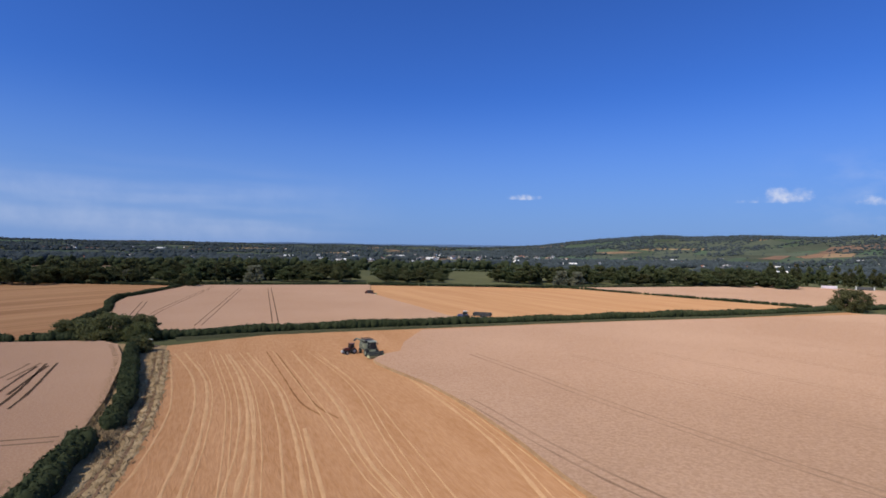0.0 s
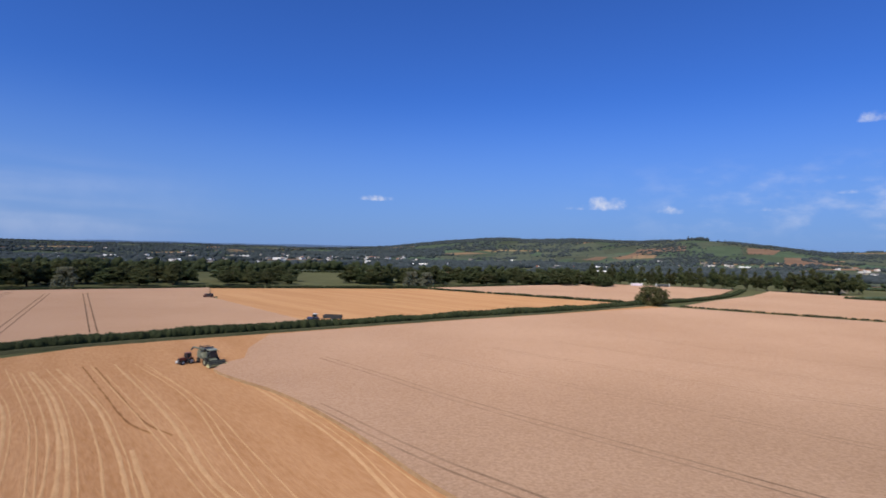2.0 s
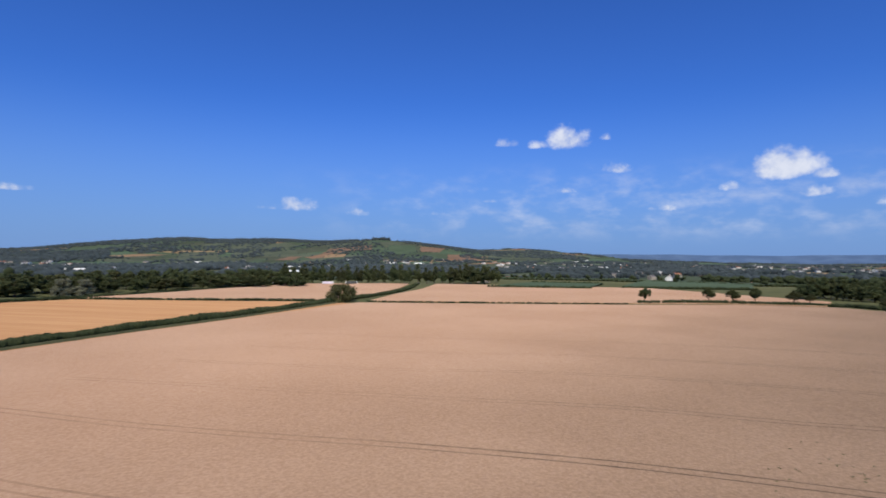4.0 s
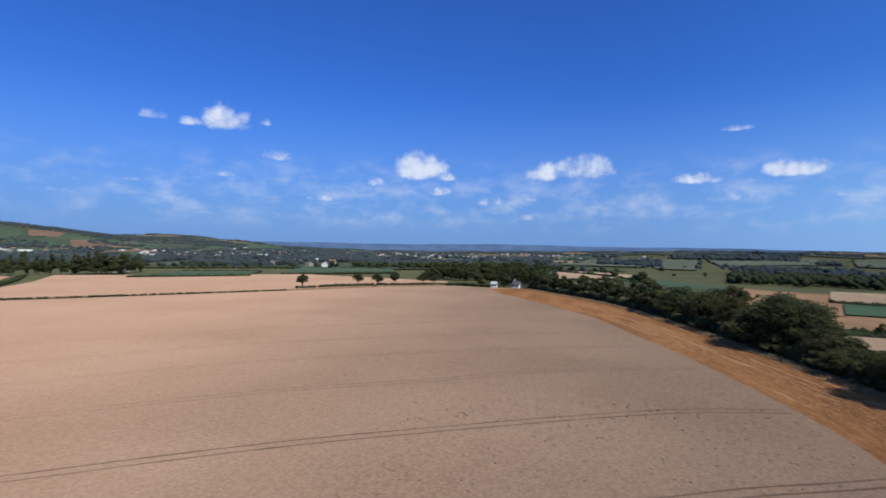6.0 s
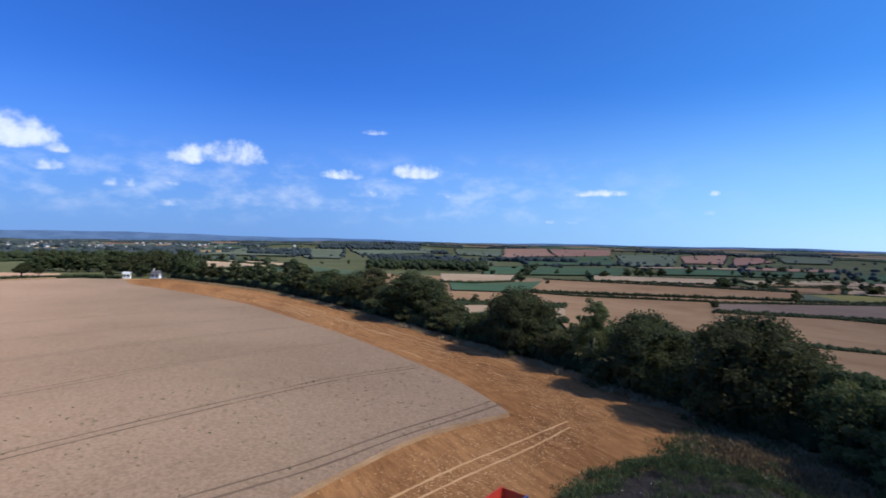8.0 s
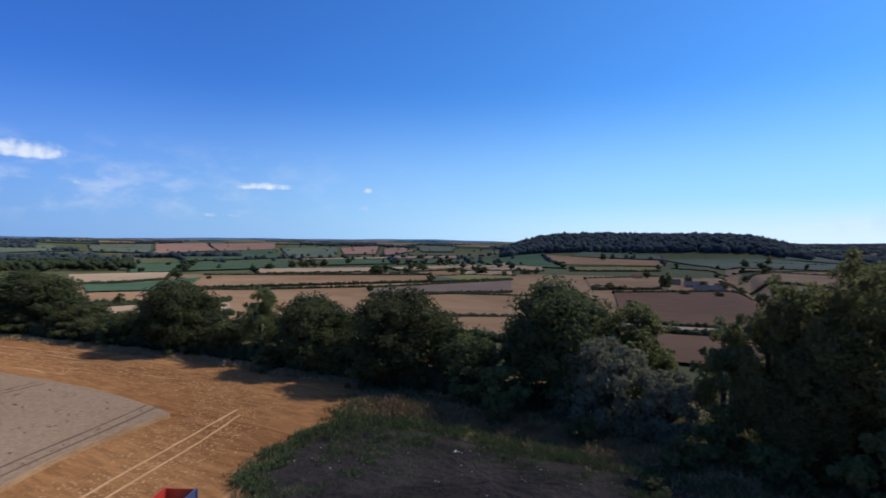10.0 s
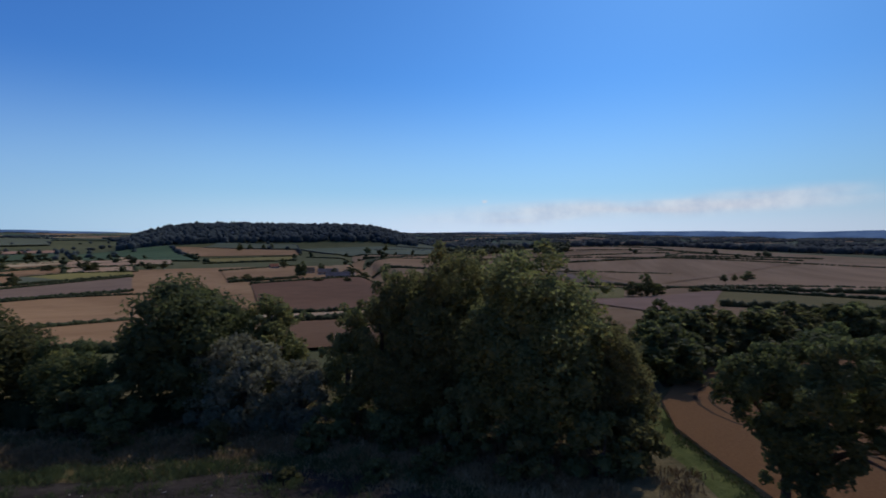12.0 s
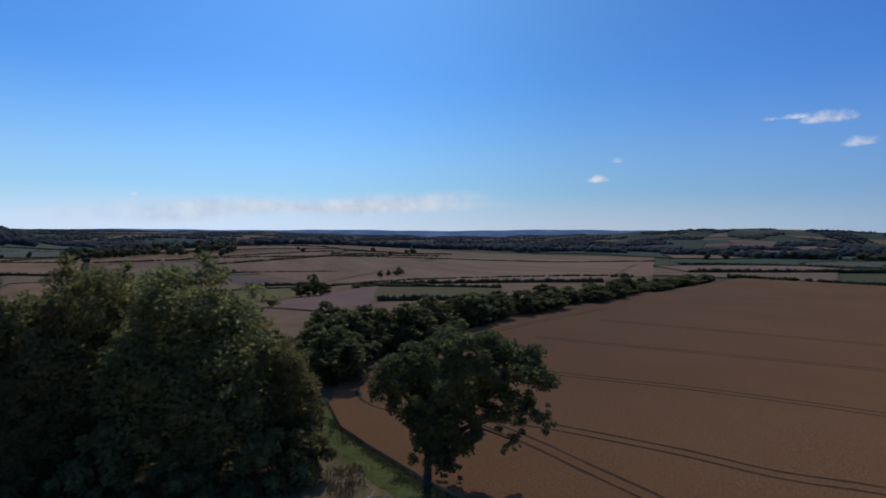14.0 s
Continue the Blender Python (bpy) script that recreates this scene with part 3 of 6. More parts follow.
def tube(points, radii, sides=8):
    verts, faces = [], []
    for i, (p, r) in enumerate(zip(points, radii)):
        p = Vector(p)
        d = (Vector(points[min(i + 1, len(points) - 1)]) - Vector(points[max(i - 1, 0)])).normalized()
        a = d.cross(Vector((0.3, 1, 0.1))).normalized()
        b = d.cross(a)
        for k in range(sides):
            w = 2 * math.pi * k / sides
            verts.append(p + (a * math.cos(w) + b * math.sin(w)) * r * (1 + 0.12 * math.sin(3 * w + i)))
    for i in range(len(points) - 1):
        for k in range(sides):
            faces.append((i * sides + k, i * sides + (k + 1) % sides, (i + 1) * sides + (k + 1) % sides, (i + 1) * sides + k))
    faces.append(tuple(range(sides))[::-1])
    faces.append(tuple(range((len(points) - 1) * sides, len(points) * sides)))
    return verts, faces


def trunk_mesh(name, seed, top, base, girth, centres, limbs=9):
    rnd = random.Random(seed)
    verts, faces = [], []

    def add(points, radii, sides):
        v, f = tube(points, radii, sides)
        o = len(verts)
        verts.extend(v)
        faces.extend(tuple(i + o for i in q) for q in f)
    bend = (rnd.uniform(-0.4, 0.4), rnd.uniform(-0.4, 0.4))
    fork = base + (top - base) * 0.35
    add([(0, 0, -0.3), (0, 0, 0.4), (bend[0] * 0.4, bend[1] * 0.4, base * 0.6), (bend[0], bend[1], fork), (bend[0] * 1.3, bend[1] * 1.3, top * 0.82)],
        [girth * 1.5, girth * 1.05, girth * 0.85, girth * 0.6, girth * 0.15], 10)
    for c in centres[:limbs]:
        z0 = rnd.uniform(base * 0.6, fork)
        s = Vector((bend[0] * z0 / fork, bend[1] * z0 / fork, z0))
        e = Vector(c)
        m = s.lerp(e, 0.5) + Vector((0, 0, (e - s).length * 0.12))
        add([s, m, e], [girth * 0.42, girth * 0.26, girth * 0.07], 6)
    return raw(name, verts, faces, BARK, True)


def grow_limbs(ob, seed, top, base, girth, centres, limbs):
    """Separate boughs from the trunk out into the crown."""
    rnd = random.Random(seed)
    fork = base + (top - base) * 0.35
    for c in centres[:limbs]:
        s, e = Vector((0, 0, rnd.uniform(base * 0.75, fork))), Vector(c)
        m = s.lerp(e, 0.5) + Vector((rnd.uniform(-0.4, 0.4), rnd.uniform(-0.4, 0.4), (e - s).length * 0.14))
        v, f = tube([s, m, e], [girth * 0.5, girth * 0.3, girth * 0.08], 7)
        part("limb", raw("limb", v, f, BARK, True), ob)


def tree(name, seed, top, base, radius, blobs, count, leaf, mat, label, category="tree", group="", mat2=None, girth=0.35, gap=0.0, lean=(0, 0), limbs=9, open_limbs=False, full=False, lobes=()):
    ob = tagged(new(name), label, category, group)
    me, c = crown_mesh(name + "_crown", seed, top, base, radius, blobs, count, leaf, mat, mat2, gap, lean, full=full, lobes=lobes)
    part("trunk", trunk_mesh(name + "_trunk", seed, top, base, girth, c.tolist(), 0 if open_limbs else limbs), ob)
    if open_limbs:
        grow_limbs(ob, seed, top, base, girth, c.tolist(), limbs)
    part("crown", me, ob)
    return ob


def place(ob, x, y, turn=0.0, size=1.0, tall=1.0, label="", z=None):
    m = Matrix.Translation((x, y, float(height(x, y)) if z is None else z)) @ Matrix.Rotation(radians(turn), 4, "Z") @ Matrix.Diagonal((size, size, size * tall, 1))
    ob2 = copy_thing(ob, m)
    if label:
        ob2["label"] = label
    return ob2


def set_down(ob, x, y, turn=0.0, size=1.0, tall=1.0):
    ob.matrix_basis = Matrix.Translation((x, y, float(height(x, y)))) @ Matrix.Rotation(radians(turn), 4, "Z") @ Matrix.Diagonal((size, size, size * tall, 1))
    ob.scale = ob.scale


def grove(proto, spots, seed, proto_size=None):
    """Copies of one tree: x, y, height, radius for each; the first is the tree itself."""
    rnd = random.Random(seed)
    h0, r0 = proto_size
    for i, (x, y, h, r) in enumerate(spots):
        y += 4 if 15 < x < 265 and -85 < y < -64 else 0
        turn = rnd.uniform(0, 360)
        m = Matrix.Translation((x, y, float(height(x, y)))) @ Matrix.Rotation(radians(turn), 4, "Z") @ Matrix.Diagonal((r / r0, r / r0, h / h0, 1))
        if i + 1 == len(spots):
            proto.matrix_basis = m
        else:
            copy_thing(proto, m)


def hedge(name, pts, width, tall, label, mat=None, seed=1, leaf=0.28, dense=1.0, gap=0.0, group="field hedges", leafy=1.0):
    """A hedge: clods of thick growth along a line, covered with leaf sprays."""
    rng = np.random.default_rng(seed)
    line = smooth_line(pts, 1.0)
    p = np.array([q[:] for q in line])
    n = int(len(p) * 3.0 * dense)
    i = rng.integers(0, len(p), n)
    d = np.gradient(p, axis=0)
    d /= np.linalg.norm(d, axis=1, keepdims=True) + 1e-9
    side = np.stack([d[:, 1], -d[:, 0], d[:, 2] * 0], 1)
    wave = 1 + 0.10 * np.sin(i * 0.21 + seed) + 0.10 * np.sin(i * 0.057 + 2 * seed)
    if gap:
        keep = np.sin(i * 0.13 + seed * 1.7) + np.sin(i * 0.031) > gap - 1.6
        i, wave = i[keep], wave[keep]
        n = len(i)
    pos = p[i] + side[i] * (rng.uniform(-0.32, 0.32, (n, 1)) * width)
    h = tall * wave * rng.uniform(0.85, 1.06, n)
    pos[:, 2] = height(pos[:, 0], pos[:, 1]) + h * 0.46
    rad = np.stack([rng.uniform(0.7, 1.15, n) * width * 0.36, rng.uniform(0.7, 1.15, n) * width * 0.36, h * 0.54], 1)
    cv, cf = lumps(rng, pos, rad, 2 if dense >= 1 else 1, 0.16)
    m = int(n * (15 if dense >= 1 else 7) * leafy)
    k = rng.integers(0, n, m)
    u = rng.normal(size=(m, 3))
    u[:, 2] = np.abs(u[:, 2])
    u /= np.linalg.norm(u, axis=1, keepdims=True)
    lv, lf = leaves(rng, pos[k] + u * rad[k] * rng.uniform(0.9, 1.2, (m, 1)), u, leaf)
    me = leafy_mesh(name, np.concatenate([lv, cv]), lf, cf + len(lv), [mat or HEDGE_LEAF])
    return thing(name, me, label, "hedge", group)


# trees of the belt beside the stubble track; lobes: x, y, z, half width, half height of each leafy mass
oak = tree("oak_tree", 3, 13.0, 0.6, 6.5, 230, 24000, 0.21, LEAF_DARK, "dense dark-green oak in the tree belt by the stubble", "tree", "belt trees",
           lobes=((0, 0, 6.6, 6.4, 6.4), (3.0, 1.4, 5.2, 4.2, 4.6), (-2.8, -1.6, 5.0, 4.4, 4.6), (0.6, -2.8, 4.2, 4.2, 4.0), (-0.6, 3.0, 4.4, 4.0, 4.2)))
grove(oak, [(41.5, -76.5, 15.6, 9.6), (59.5, -77, 13.6, 8.4), (95, -78, 14.8, 9.2), (147, -78, 15.4, 13.0), (16.5, -75.5, 17.9, 9.2)], 5, (13.0, 6.7))
ash = tree("ash_tree", 8, 14.0, 0.8, 5.0, 130, 13000, 0.2, LEAF, "upright ash tree with an uneven feathery crown", "tree", "belt trees", LEAF_YELLOW, gap=0.5,
           lobes=((0, 0, 6.0, 4.2, 5.0), (0.8, 0.6, 10.6, 3.0, 3.4), (-2.2, 1.4, 8.6, 2.4, 2.6), (2.4, -1.6, 7.8, 2.4, 2.8), (-0.6, -2.2, 11.0, 1.7, 2.2)))
grove(ash, [(72, -77, 14.2, 4.7), (6.0, -71.5, 15.0, 5.4), (-7.0, -60, 19.2, 4.8), (-12, -64, 18.6, 5.4), (172, -76, 15.4, 8), (-3.2, -61.5, 14.6, 3.8), (-27, -60, 16.4, 5.0)], 6, (14.0, 5.0))
# Maples take the darker leaf colour in place of the shade they stand in.
maple = tree("field_maple", 12, 11.0, 0.2, 6.0, 130, 12000, 0.22, LEAF_DARK, "broad field maple with low boughs in the belt", "tree", "belt trees", LEAF_YELLOW, gap=0.15,
             lobes=((0, 0, 5.2, 5.6, 5.4), (2.4, 1.8, 4.0, 3.6, 3.8), (-2.6, -1.0, 4.4, 3.6, 4.0)))
grove(maple, [(30, -74.5, 11.4, 5.2), (118, -77, 6.5, 6.5), (211, -74, 13.6, 12.0), (190, -75, 14.6, 9.0), (52, -75, 7.5, 5), (82, -78, 8.5, 5.5), (108, -78, 9, 6), (129, -78, 9.5, 7.5), (241, -74, 11.2, 13)], 7, (11.0, 6.0))
# the tall leafy group and the single tree by the brown wheat
sycamore = tree("sycamore_tree", 21, 18.5, 0.4, 7.4, 330, 38000, 0.2, LEAF, "tall sycamore with yellow-tinged top and hanging boughs", "tree", "belt trees", LEAF_YELLOW, girth=0.45, gap=0.65,
                lobes=((0, 0, 8.6, 6.6, 8.2), (1.2, 0.6, 15.4, 4.2, 4.2), (-3.4, 1.2, 12.8, 3.4, 4.4), (-0.8, -1.4, 17.2, 2.4, 2.4), (3.2, 2.0, 15.0, 2.2, 2.6), (3.8, -0.8, 9.6, 3.6, 4.6), (-1.6, -3.6, 9.0, 3.8, 5.0), (0.8, 4.2, 7.2, 3.6, 5.0), (-4.4, -1.2, 5.4, 3.0, 4.2), (4.2, 2.2, 4.6, 3.0, 4.0)))
grove(sycamore, [(-14, -58.5, 20.8, 6.6), (-9.5, -57, 12.0, 4.6), (-29.0, -48, 13.5, 4.8), (-19.5, -66, 19.6, 7.0), (-22.5, -52, 21.0, 9.2)], 9, (18.5, 7.4))


def seen_from_north_east(right, z, wide, tall, depth=0.0):
    """A mass of the single oak's crown: sideways along the wheat's edge, height, half width, half height."""
    return (-0.68 * right - 0.73 * depth, 0.73 * right - 0.68 * depth, z, wide, tall)


lone = tree("lone_oak", 33, 15.9, 3.2, 7.8, 440, 48000, 0.19, LEAF_DARK, "single oak with bare lower trunk and drooping boughs", "tree", "", gap=0.2, girth=0.42, limbs=14, open_limbs=True,
            lobes=[seen_from_north_east(*b) for b in ((2.8, 12.4, 5.8, 3.5), (-2.2, 11.0, 3.4, 2.9), (8.0, 10.8, 4.2, 3.3), (4.6, 9.4, 3.6, 2.8, 2.5), (1.4, 7.8, 3.4, 3.0), (10.2, 8.0, 2.0, 2.2), (4.4, 7.6, 2.6, 2.2),
                                                      (11.2, 6.6, 1.2, 1.8), (7.6, 6.2, 1.8, 2.4), (7.9, 4.2, 1.1, 1.6), (2.6, 4.6, 2.0, 2.4), (0.6, 4.6, 1.5, 2.4), (2.2, 2.2, 1.7, 2.2), (0.2, 6.8, 2.6, 2.6), (1.2, 2.8, 1.8, 2.4), (3.4, 5.6, 2.0, 2.0), (-0.6, 5.8, 2.0, 2.8), (-0.3, 3.0, 1.6, 2.2), (1.0, 5.4, 2.4, 2.8), (-2.0, 8.4, 2.2, 2.2), (-4.2, 9.4, 1.8, 1.9), (0.4, 10.4, 3.6, 2.8, -3.0))])
set_down(lone, -36.3, -34.1, 0)
willow = tree("willow_bush", 41, 7.6, 0.2, 4.2, 80, 9000, 0.2, LEAF_PALE, "grey-green sallow bush in front of the trees", "bush", "scrub bushes")
grove(willow, [(8.5, -64, 10.8, 5.4), (2.2, -62.5, 7.8, 4.2), (12, -66, 9.0, 4.2)], 10, (7.6, 4.2))
bush = tree("hawthorn_bush", 52, 4.0, 0.0, 2.4, 36, 2600, 0.21, LEAF, "round hawthorn bush in rough grass", "bush", "scrub bushes", girth=0.12, limbs=5)
grove(bush, [(-25, -44, 6, 4), (-28.5, -43.5, 5.5, 3.4), (1, -54.5, 3.2, 2.0), (-3.5, -58, 4.6, 2.6), (-7.5, -53, 3.6, 2.4), (-10, -47, 3.0, 2.2), (-5, -47, 2.0, 1.6), (3, -48, 1.8, 1.5), (21, -59, 2.6, 2.0), (11, -58, 3.0, 2.2), (-18, -44, 4.0, 2.8), (22, -68, 6, 4), (27, -70, 5, 3.5), (-8, -56, 5.5, 3.6), (-14, -51, 7.5, 4), (-1, -57, 4.2, 2.4), (46, -71, 4.5, 3), (66, -72, 4.2, 3), (90, -74, 5, 3.5), (110, -74, 5, 3.8), (125, -73, 4, 3.2), (140, -72, 4.5, 4), (162, -71, 5, 4.5), (180, -68, 4.5, 4), (-20, -48, 5, 3)], 11, (4.0, 2.4))

# lighter trees for the middle distance: place, height, radius
VALLEY_TREES = [(319, -506, 12.7, 9.5), (254, -371, 4.3, 1.9), (213, -329, 6.7, 3.3), (183, -120, 4.7, 2.8), (169, -118, 3.3, 1.3), (219, -442, 9.4, 5.2), (308, -556, 8.1, 8.1), (322, -624, 9.7, 10.4), (269, -604, 7.0, 7.7), (255, -607, 5.6, 6.3), (225, -586, 12.0, 10.0), (405, -857, 13.1, 9.1), (575, -1109, 10.6, 12.0), (542, -1115, 9.2, 5.3), (535, -760, 13.8, 6.9), (441, -347, 11.9, 6.6), (415, -362, 4.7, 2.9), (528, -532, 8.0, 4.0), (502, -536, 9.4, 9.4), (567, -512, 7.3, 4.1), (505, -606, 13.4, 10.1), (504, -628, 12.0, 8.6), (514, -666, 12.5, 8.0), (508, -587, 11.6, 6.6)]
FARMSTEAD_TREES = [(68, -437, 4.7, 5.6), (58, -438, 6.1, 6.6), (48, -439, 4.7, 4.2), (42, -598, 11.5, 5.7), (18, -467, 14.9, 6.0), (22, -480, 11.2, 3.6), (2, -525, 10.1, 3.9), (-9, -497, 6.3, 4.2), (-24, -484, 7.2, 4.6), (4, -421, 3.6, 4.5), (-18, -414, 4.4, 4.0), (-37, -487, 6.2, 5.2), (-78, -971, 14.5, 8.3), (-121, -1057, 15.8, 6.8), (161, -1109, 16.7, 7.1), (145, -1135, 12.2, 6.1), (120, -1147, 11.0, 4.9), (105, -1148, 11.0, 6.1), (177, -609, 8.1, 8.1), (164, -610, 9.4, 5.4), (187, -562, 7.6, 3.8), (210, -422, 7.0, 4.0), (322, -512, 11.6, 9.0)]
SLOPE_TREES = [(-126, -187, 10.0, 5.0), (-122, -191, 7.0, 4.6), (-131, -188, 6.0, 3.6), (-166, -211, 2.9, 3.4), (-250, -291, 5.3, 2.9), (-265, -299, 5.1, 2.5), (-270, -293, 7.2, 5.1), (-195, -402, 4.8, 2.4), (-235, -767, 8.5, 6.8), (-249, -733, 9.9, 8.2), (-269, -696, 11.1, 6.3), (-291, -704, 8.1, 5.7), (-189, -895, 7.8, 9.7), (-210, -832, 9.1, 8.2), (-222, -798, 9.7, 7.9)]
mid_tree = tree("hedgerow_tree", 61, 10.0, 0.0, 4.5, 60, 2400, 0.42, LEAF_DARK, "dark-green broadleaf tree at the field edge", "tree", "woodland edge trees", girth=0.25, limbs=5,
                lobes=((0, 0, 5.0, 3.9, 4.8), (1.8, 0.8, 4.2, 2.6, 3.4), (-1.7, -0.9, 4.6, 2.6, 3.6), (0.3, -1.9, 3.4, 2.6, 3.0), (-0.4, 1.8, 6.2, 2.2, 2.6)))
lofty_tree = tree("woodland_tree", 62, 10.0, 0.0, 4.5, 60, 2400, 0.42, LEAF_DARK, "tall uneven broadleaf tree in the wood", "tree", "woodland edge trees", LEAF, girth=0.25, limbs=5,
                  lobes=((0, 0, 4.2, 3.6, 4.0), (0.6, 0.5, 7.4, 2.4, 2.5), (-1.9, 0.4, 5.6, 2.2, 2.6), (1.8, -1.2, 4.4, 2.4, 3.2), (-0.5, -1.8, 2.8, 2.6, 2.6)))
pale_tree = tree("pale_willow", 63, 9.0, 0.0, 4.5, 50, 2200, 0.4, LEAF_PALE, "pale grey-green willow before the dark wood", "tree", "pale willows", girth=0.25, limbs=5, full=True)
grove(pale_tree, [(82, 366, 11, 6.5), (92, 364, 10.5, 6.5), (-196, 336, 8, 5.5), (-212, 332, 7, 5), (-118, 338, 12, 7)], 16, (9.0, 4.5))
rnd = random.Random(4)
edge = []
for k in range(150):                                  # the wood along the north field
    az = -46 + k * 0.53 + rnd.uniform(-0.4, 0.4)
    r = 374 + rnd.uniform(0, 55) + (14 if az > 8 else 0) + max(0, az - 12) * 3.0
    if 0 < az < 6 or -9.5 < az < -7.5:
        continue
    edge.append((r * math.sin(radians(az)), r * math.cos(radians(az)), rnd.uniform(9.0, 15.5) * (0.8 if -8 < az < 0 else 1), rnd.uniform(7.5, 11)))
edge += [(-150, 312, 8, 6.5), (-143, 309, 6, 5), (-225, 330, 9, 7), (-190, 333, 8, 5), (-205, 345, 12, 6)]
for k in range(26):                                   # row of park trees past the north-east wheat
    edge.append((262 + k * 6.6, 425 - k * 4.6 + rnd.uniform(-2, 2), rnd.uniform(16, 20), 5.4))
edge += [(392, 318, 18, 9), (400, 306, 17, 9), (408, 322, 16, 8), (384, 330, 15, 8)]
for k in range(26):                                   # dark copse beside the corner
    a, r = radians(82.5 + k * 0.42), 400 + rnd.uniform(0, 45)
    edge.append((r * math.sin(a), r * math.cos(a), rnd.uniform(10, 15), rnd.uniform(6, 8)))
for k in range(40):                                   # wood at the far eastern corner
    edge.append((372 + rnd.uniform(0, 110), -4 - rnd.uniform(0, 34) + k * 0.5, rnd.uniform(9, 15), rnd.uniform(4, 6.5)))
for x, y, h, r in ((345, -22, 18, 7), (352, -26, 17, 7), (338, -24, 13, 6), (326, -32, 12, 6), (315, -37, 11, 6), (300, -45, 12, 7), (284, -52, 13, 7.5), (268, -57, 12, 7), (254, -62, 13, 6.5), (242, -64, 14, 8), (228, -68, 12.5, 9),
                   (360, 14, 6, 3.5), (364, -3, 9, 5), (358, -20, 10, 5)):
    edge.append((x, y, h, r))
for k in range(64):                                   # the row west of the single tree
    u = k / 63
    x = -50 - 246 * u ** 1.25
    y = -70 - 24 * math.sin(min(1, u * 2.2) * math.pi / 2) + 8 * u + rnd.uniform(-5, 3)
    edge.append((x, y, (11.5 - 7.5 * u ** 0.7) * rnd.uniform(0.8, 1.15), rnd.uniform(5, 7)))
edge += [(-211, -92, 9, 6), (-60, -88, 9, 5), (-68, -96, 10, 5)]
edge += [(336, -32, 5, 4), (338, -24, 4.5, 4), (330, -40, 6, 5)]
edge += VALLEY_TREES + FARMSTEAD_TREES + SLOPE_TREES
grove(mid_tree, edge[::2], 13, (10.0, 4.5))
grove(lofty_tree, edge[1::2], 17, (10.0, 4.5))
field_tree = tree("field_tree", 71, 8.5, 2.4, 4.2, 70, 3600, 0.3, LEAF_DARK, "round tree standing in the low crest hedge", "tree", "crest hedge trees", girth=0.26, limbs=6,
                  lobes=((0, 0, 5.4, 3.4, 2.9), (1.6, 0.6, 4.6, 2.0, 1.8), (-1.6, -0.8, 5.0, 2.0, 2.0), (0.4, -1.4, 6.6, 2.0, 1.8)))
grove(field_tree, [(303, 117, 9.0, 3.8), (331, 91, 9.3, 3.7), (338, 80, 8.4, 4.1), (344, 70, 9.6, 3.8), (355, 53, 8.4, 4.4), (359, 46, 7.0, 3.0)], 14, (8.5, 3.6))
big_bush = tree("oak_bush", 81, 9.0, 0.0, 8.4, 100, 7000, 0.32, LEAF, "broad round tree at the corner of the hedges", "tree", girth=0.3)
set_down(big_bush, 184, 241, 30, 1.08, 1.0)
thorn = tree("thorn_thicket", 83, 6.0, 0.0, 6.0, 80, 6000, 0.28, LEAF, "rounded thorn thicket at the hedge corner", "bush", "hedge corner bushes", limbs=5, girth=0.15)
grove(thorn, [(-85, 139, 6.6, 7.5), (-76, 138, 4.6, 4.6), (-95, 141, 4.8, 6.0), (-68, 124, 3.2, 3.0), (-78, 142, 6.0, 5.0)], 15, (6.0, 6.0))

# hedges
hedge("hedge", HEDGE_MID, 3.4, 2.4, "long thick green hedge between the wheat fields", seed=2, leaf=0.22, dense=2.0, leafy=1.6)
bank = [(p.x + 0.9, p.y - 2.6, 0) for p in smooth_line(HEDGE_MID, 3.0)][2:]
thing("hedge_bank", strip("hedge_bank", [Vector(p) for p in bank], 3.6, 0.01, VERGE, 0.5, 0.12, seed=5), "rough grey-green grass bank beneath the hedge", "grass bank", kind="structure")
hedge("hedge", [(-42.8, 72.5), (-44.2, 76), (-48.5, 86), (-52, 92), (-59.2, 105), (-66, 117), (-73, 131)], 2.5, 2.2, "overgrown dark hedge beside the headland track", seed=3, dense=1.6, leaf=0.2, leafy=4.0)
hedge("hedge", [(-32.5, 30), (-35.2, 42), (-38, 53), (-40.4, 60), (-42.2, 66)], 2.8, 2.2, "short dark hedge beyond a grassy gap", seed=31, dense=1.6, leaf=0.2, leafy=4.0)
hedge("hedge", [(-88, 141), (-108, 160), (-119, 192), (-134, 218), (-142.5, 240), (-143, 257), (-146, 280), (-148.5, 301), (-152, 314)], 2.4, 1.9, "winding hedge between the northern fields", seed=4, leaf=0.26, leafy=2.0)
hedge("hedge", [(-84, 138), (-104, 132.5), (-150, 121), (-330, 79)], 3.0, 2.2, "hedge along the top of the brown wheat", seed=5, leaf=0.34)
hedge("hedge", [(178, 251), (140, 292), (84, 354)], 1.8, 1.3, "thin low hedge between stubble and wheat", seed=6, leaf=0.3, dense=0.8)
hedge("hedge", [(-258, 322), (-160, 318), (-46, 350), (84, 357), (200, 396), (262, 424)], 2.4, 1.6, "low dark hedge at the foot of the wood", seed=7, leaf=0.34)
hedge("hedge", [(194, 231), (222, 196), (262, 148), (290, 121)], 1.3, 0.9, "low thin hedge along the crest", seed=8, leaf=0.3, dense=0.7)
hedge("hedge", [(300, 119), (330, 90), (350, 56), (362, 30), (352, 8)], 2.6, 2.0, "trimmed dark hedge along the crest", seed=9, leaf=0.34, dense=0.9)
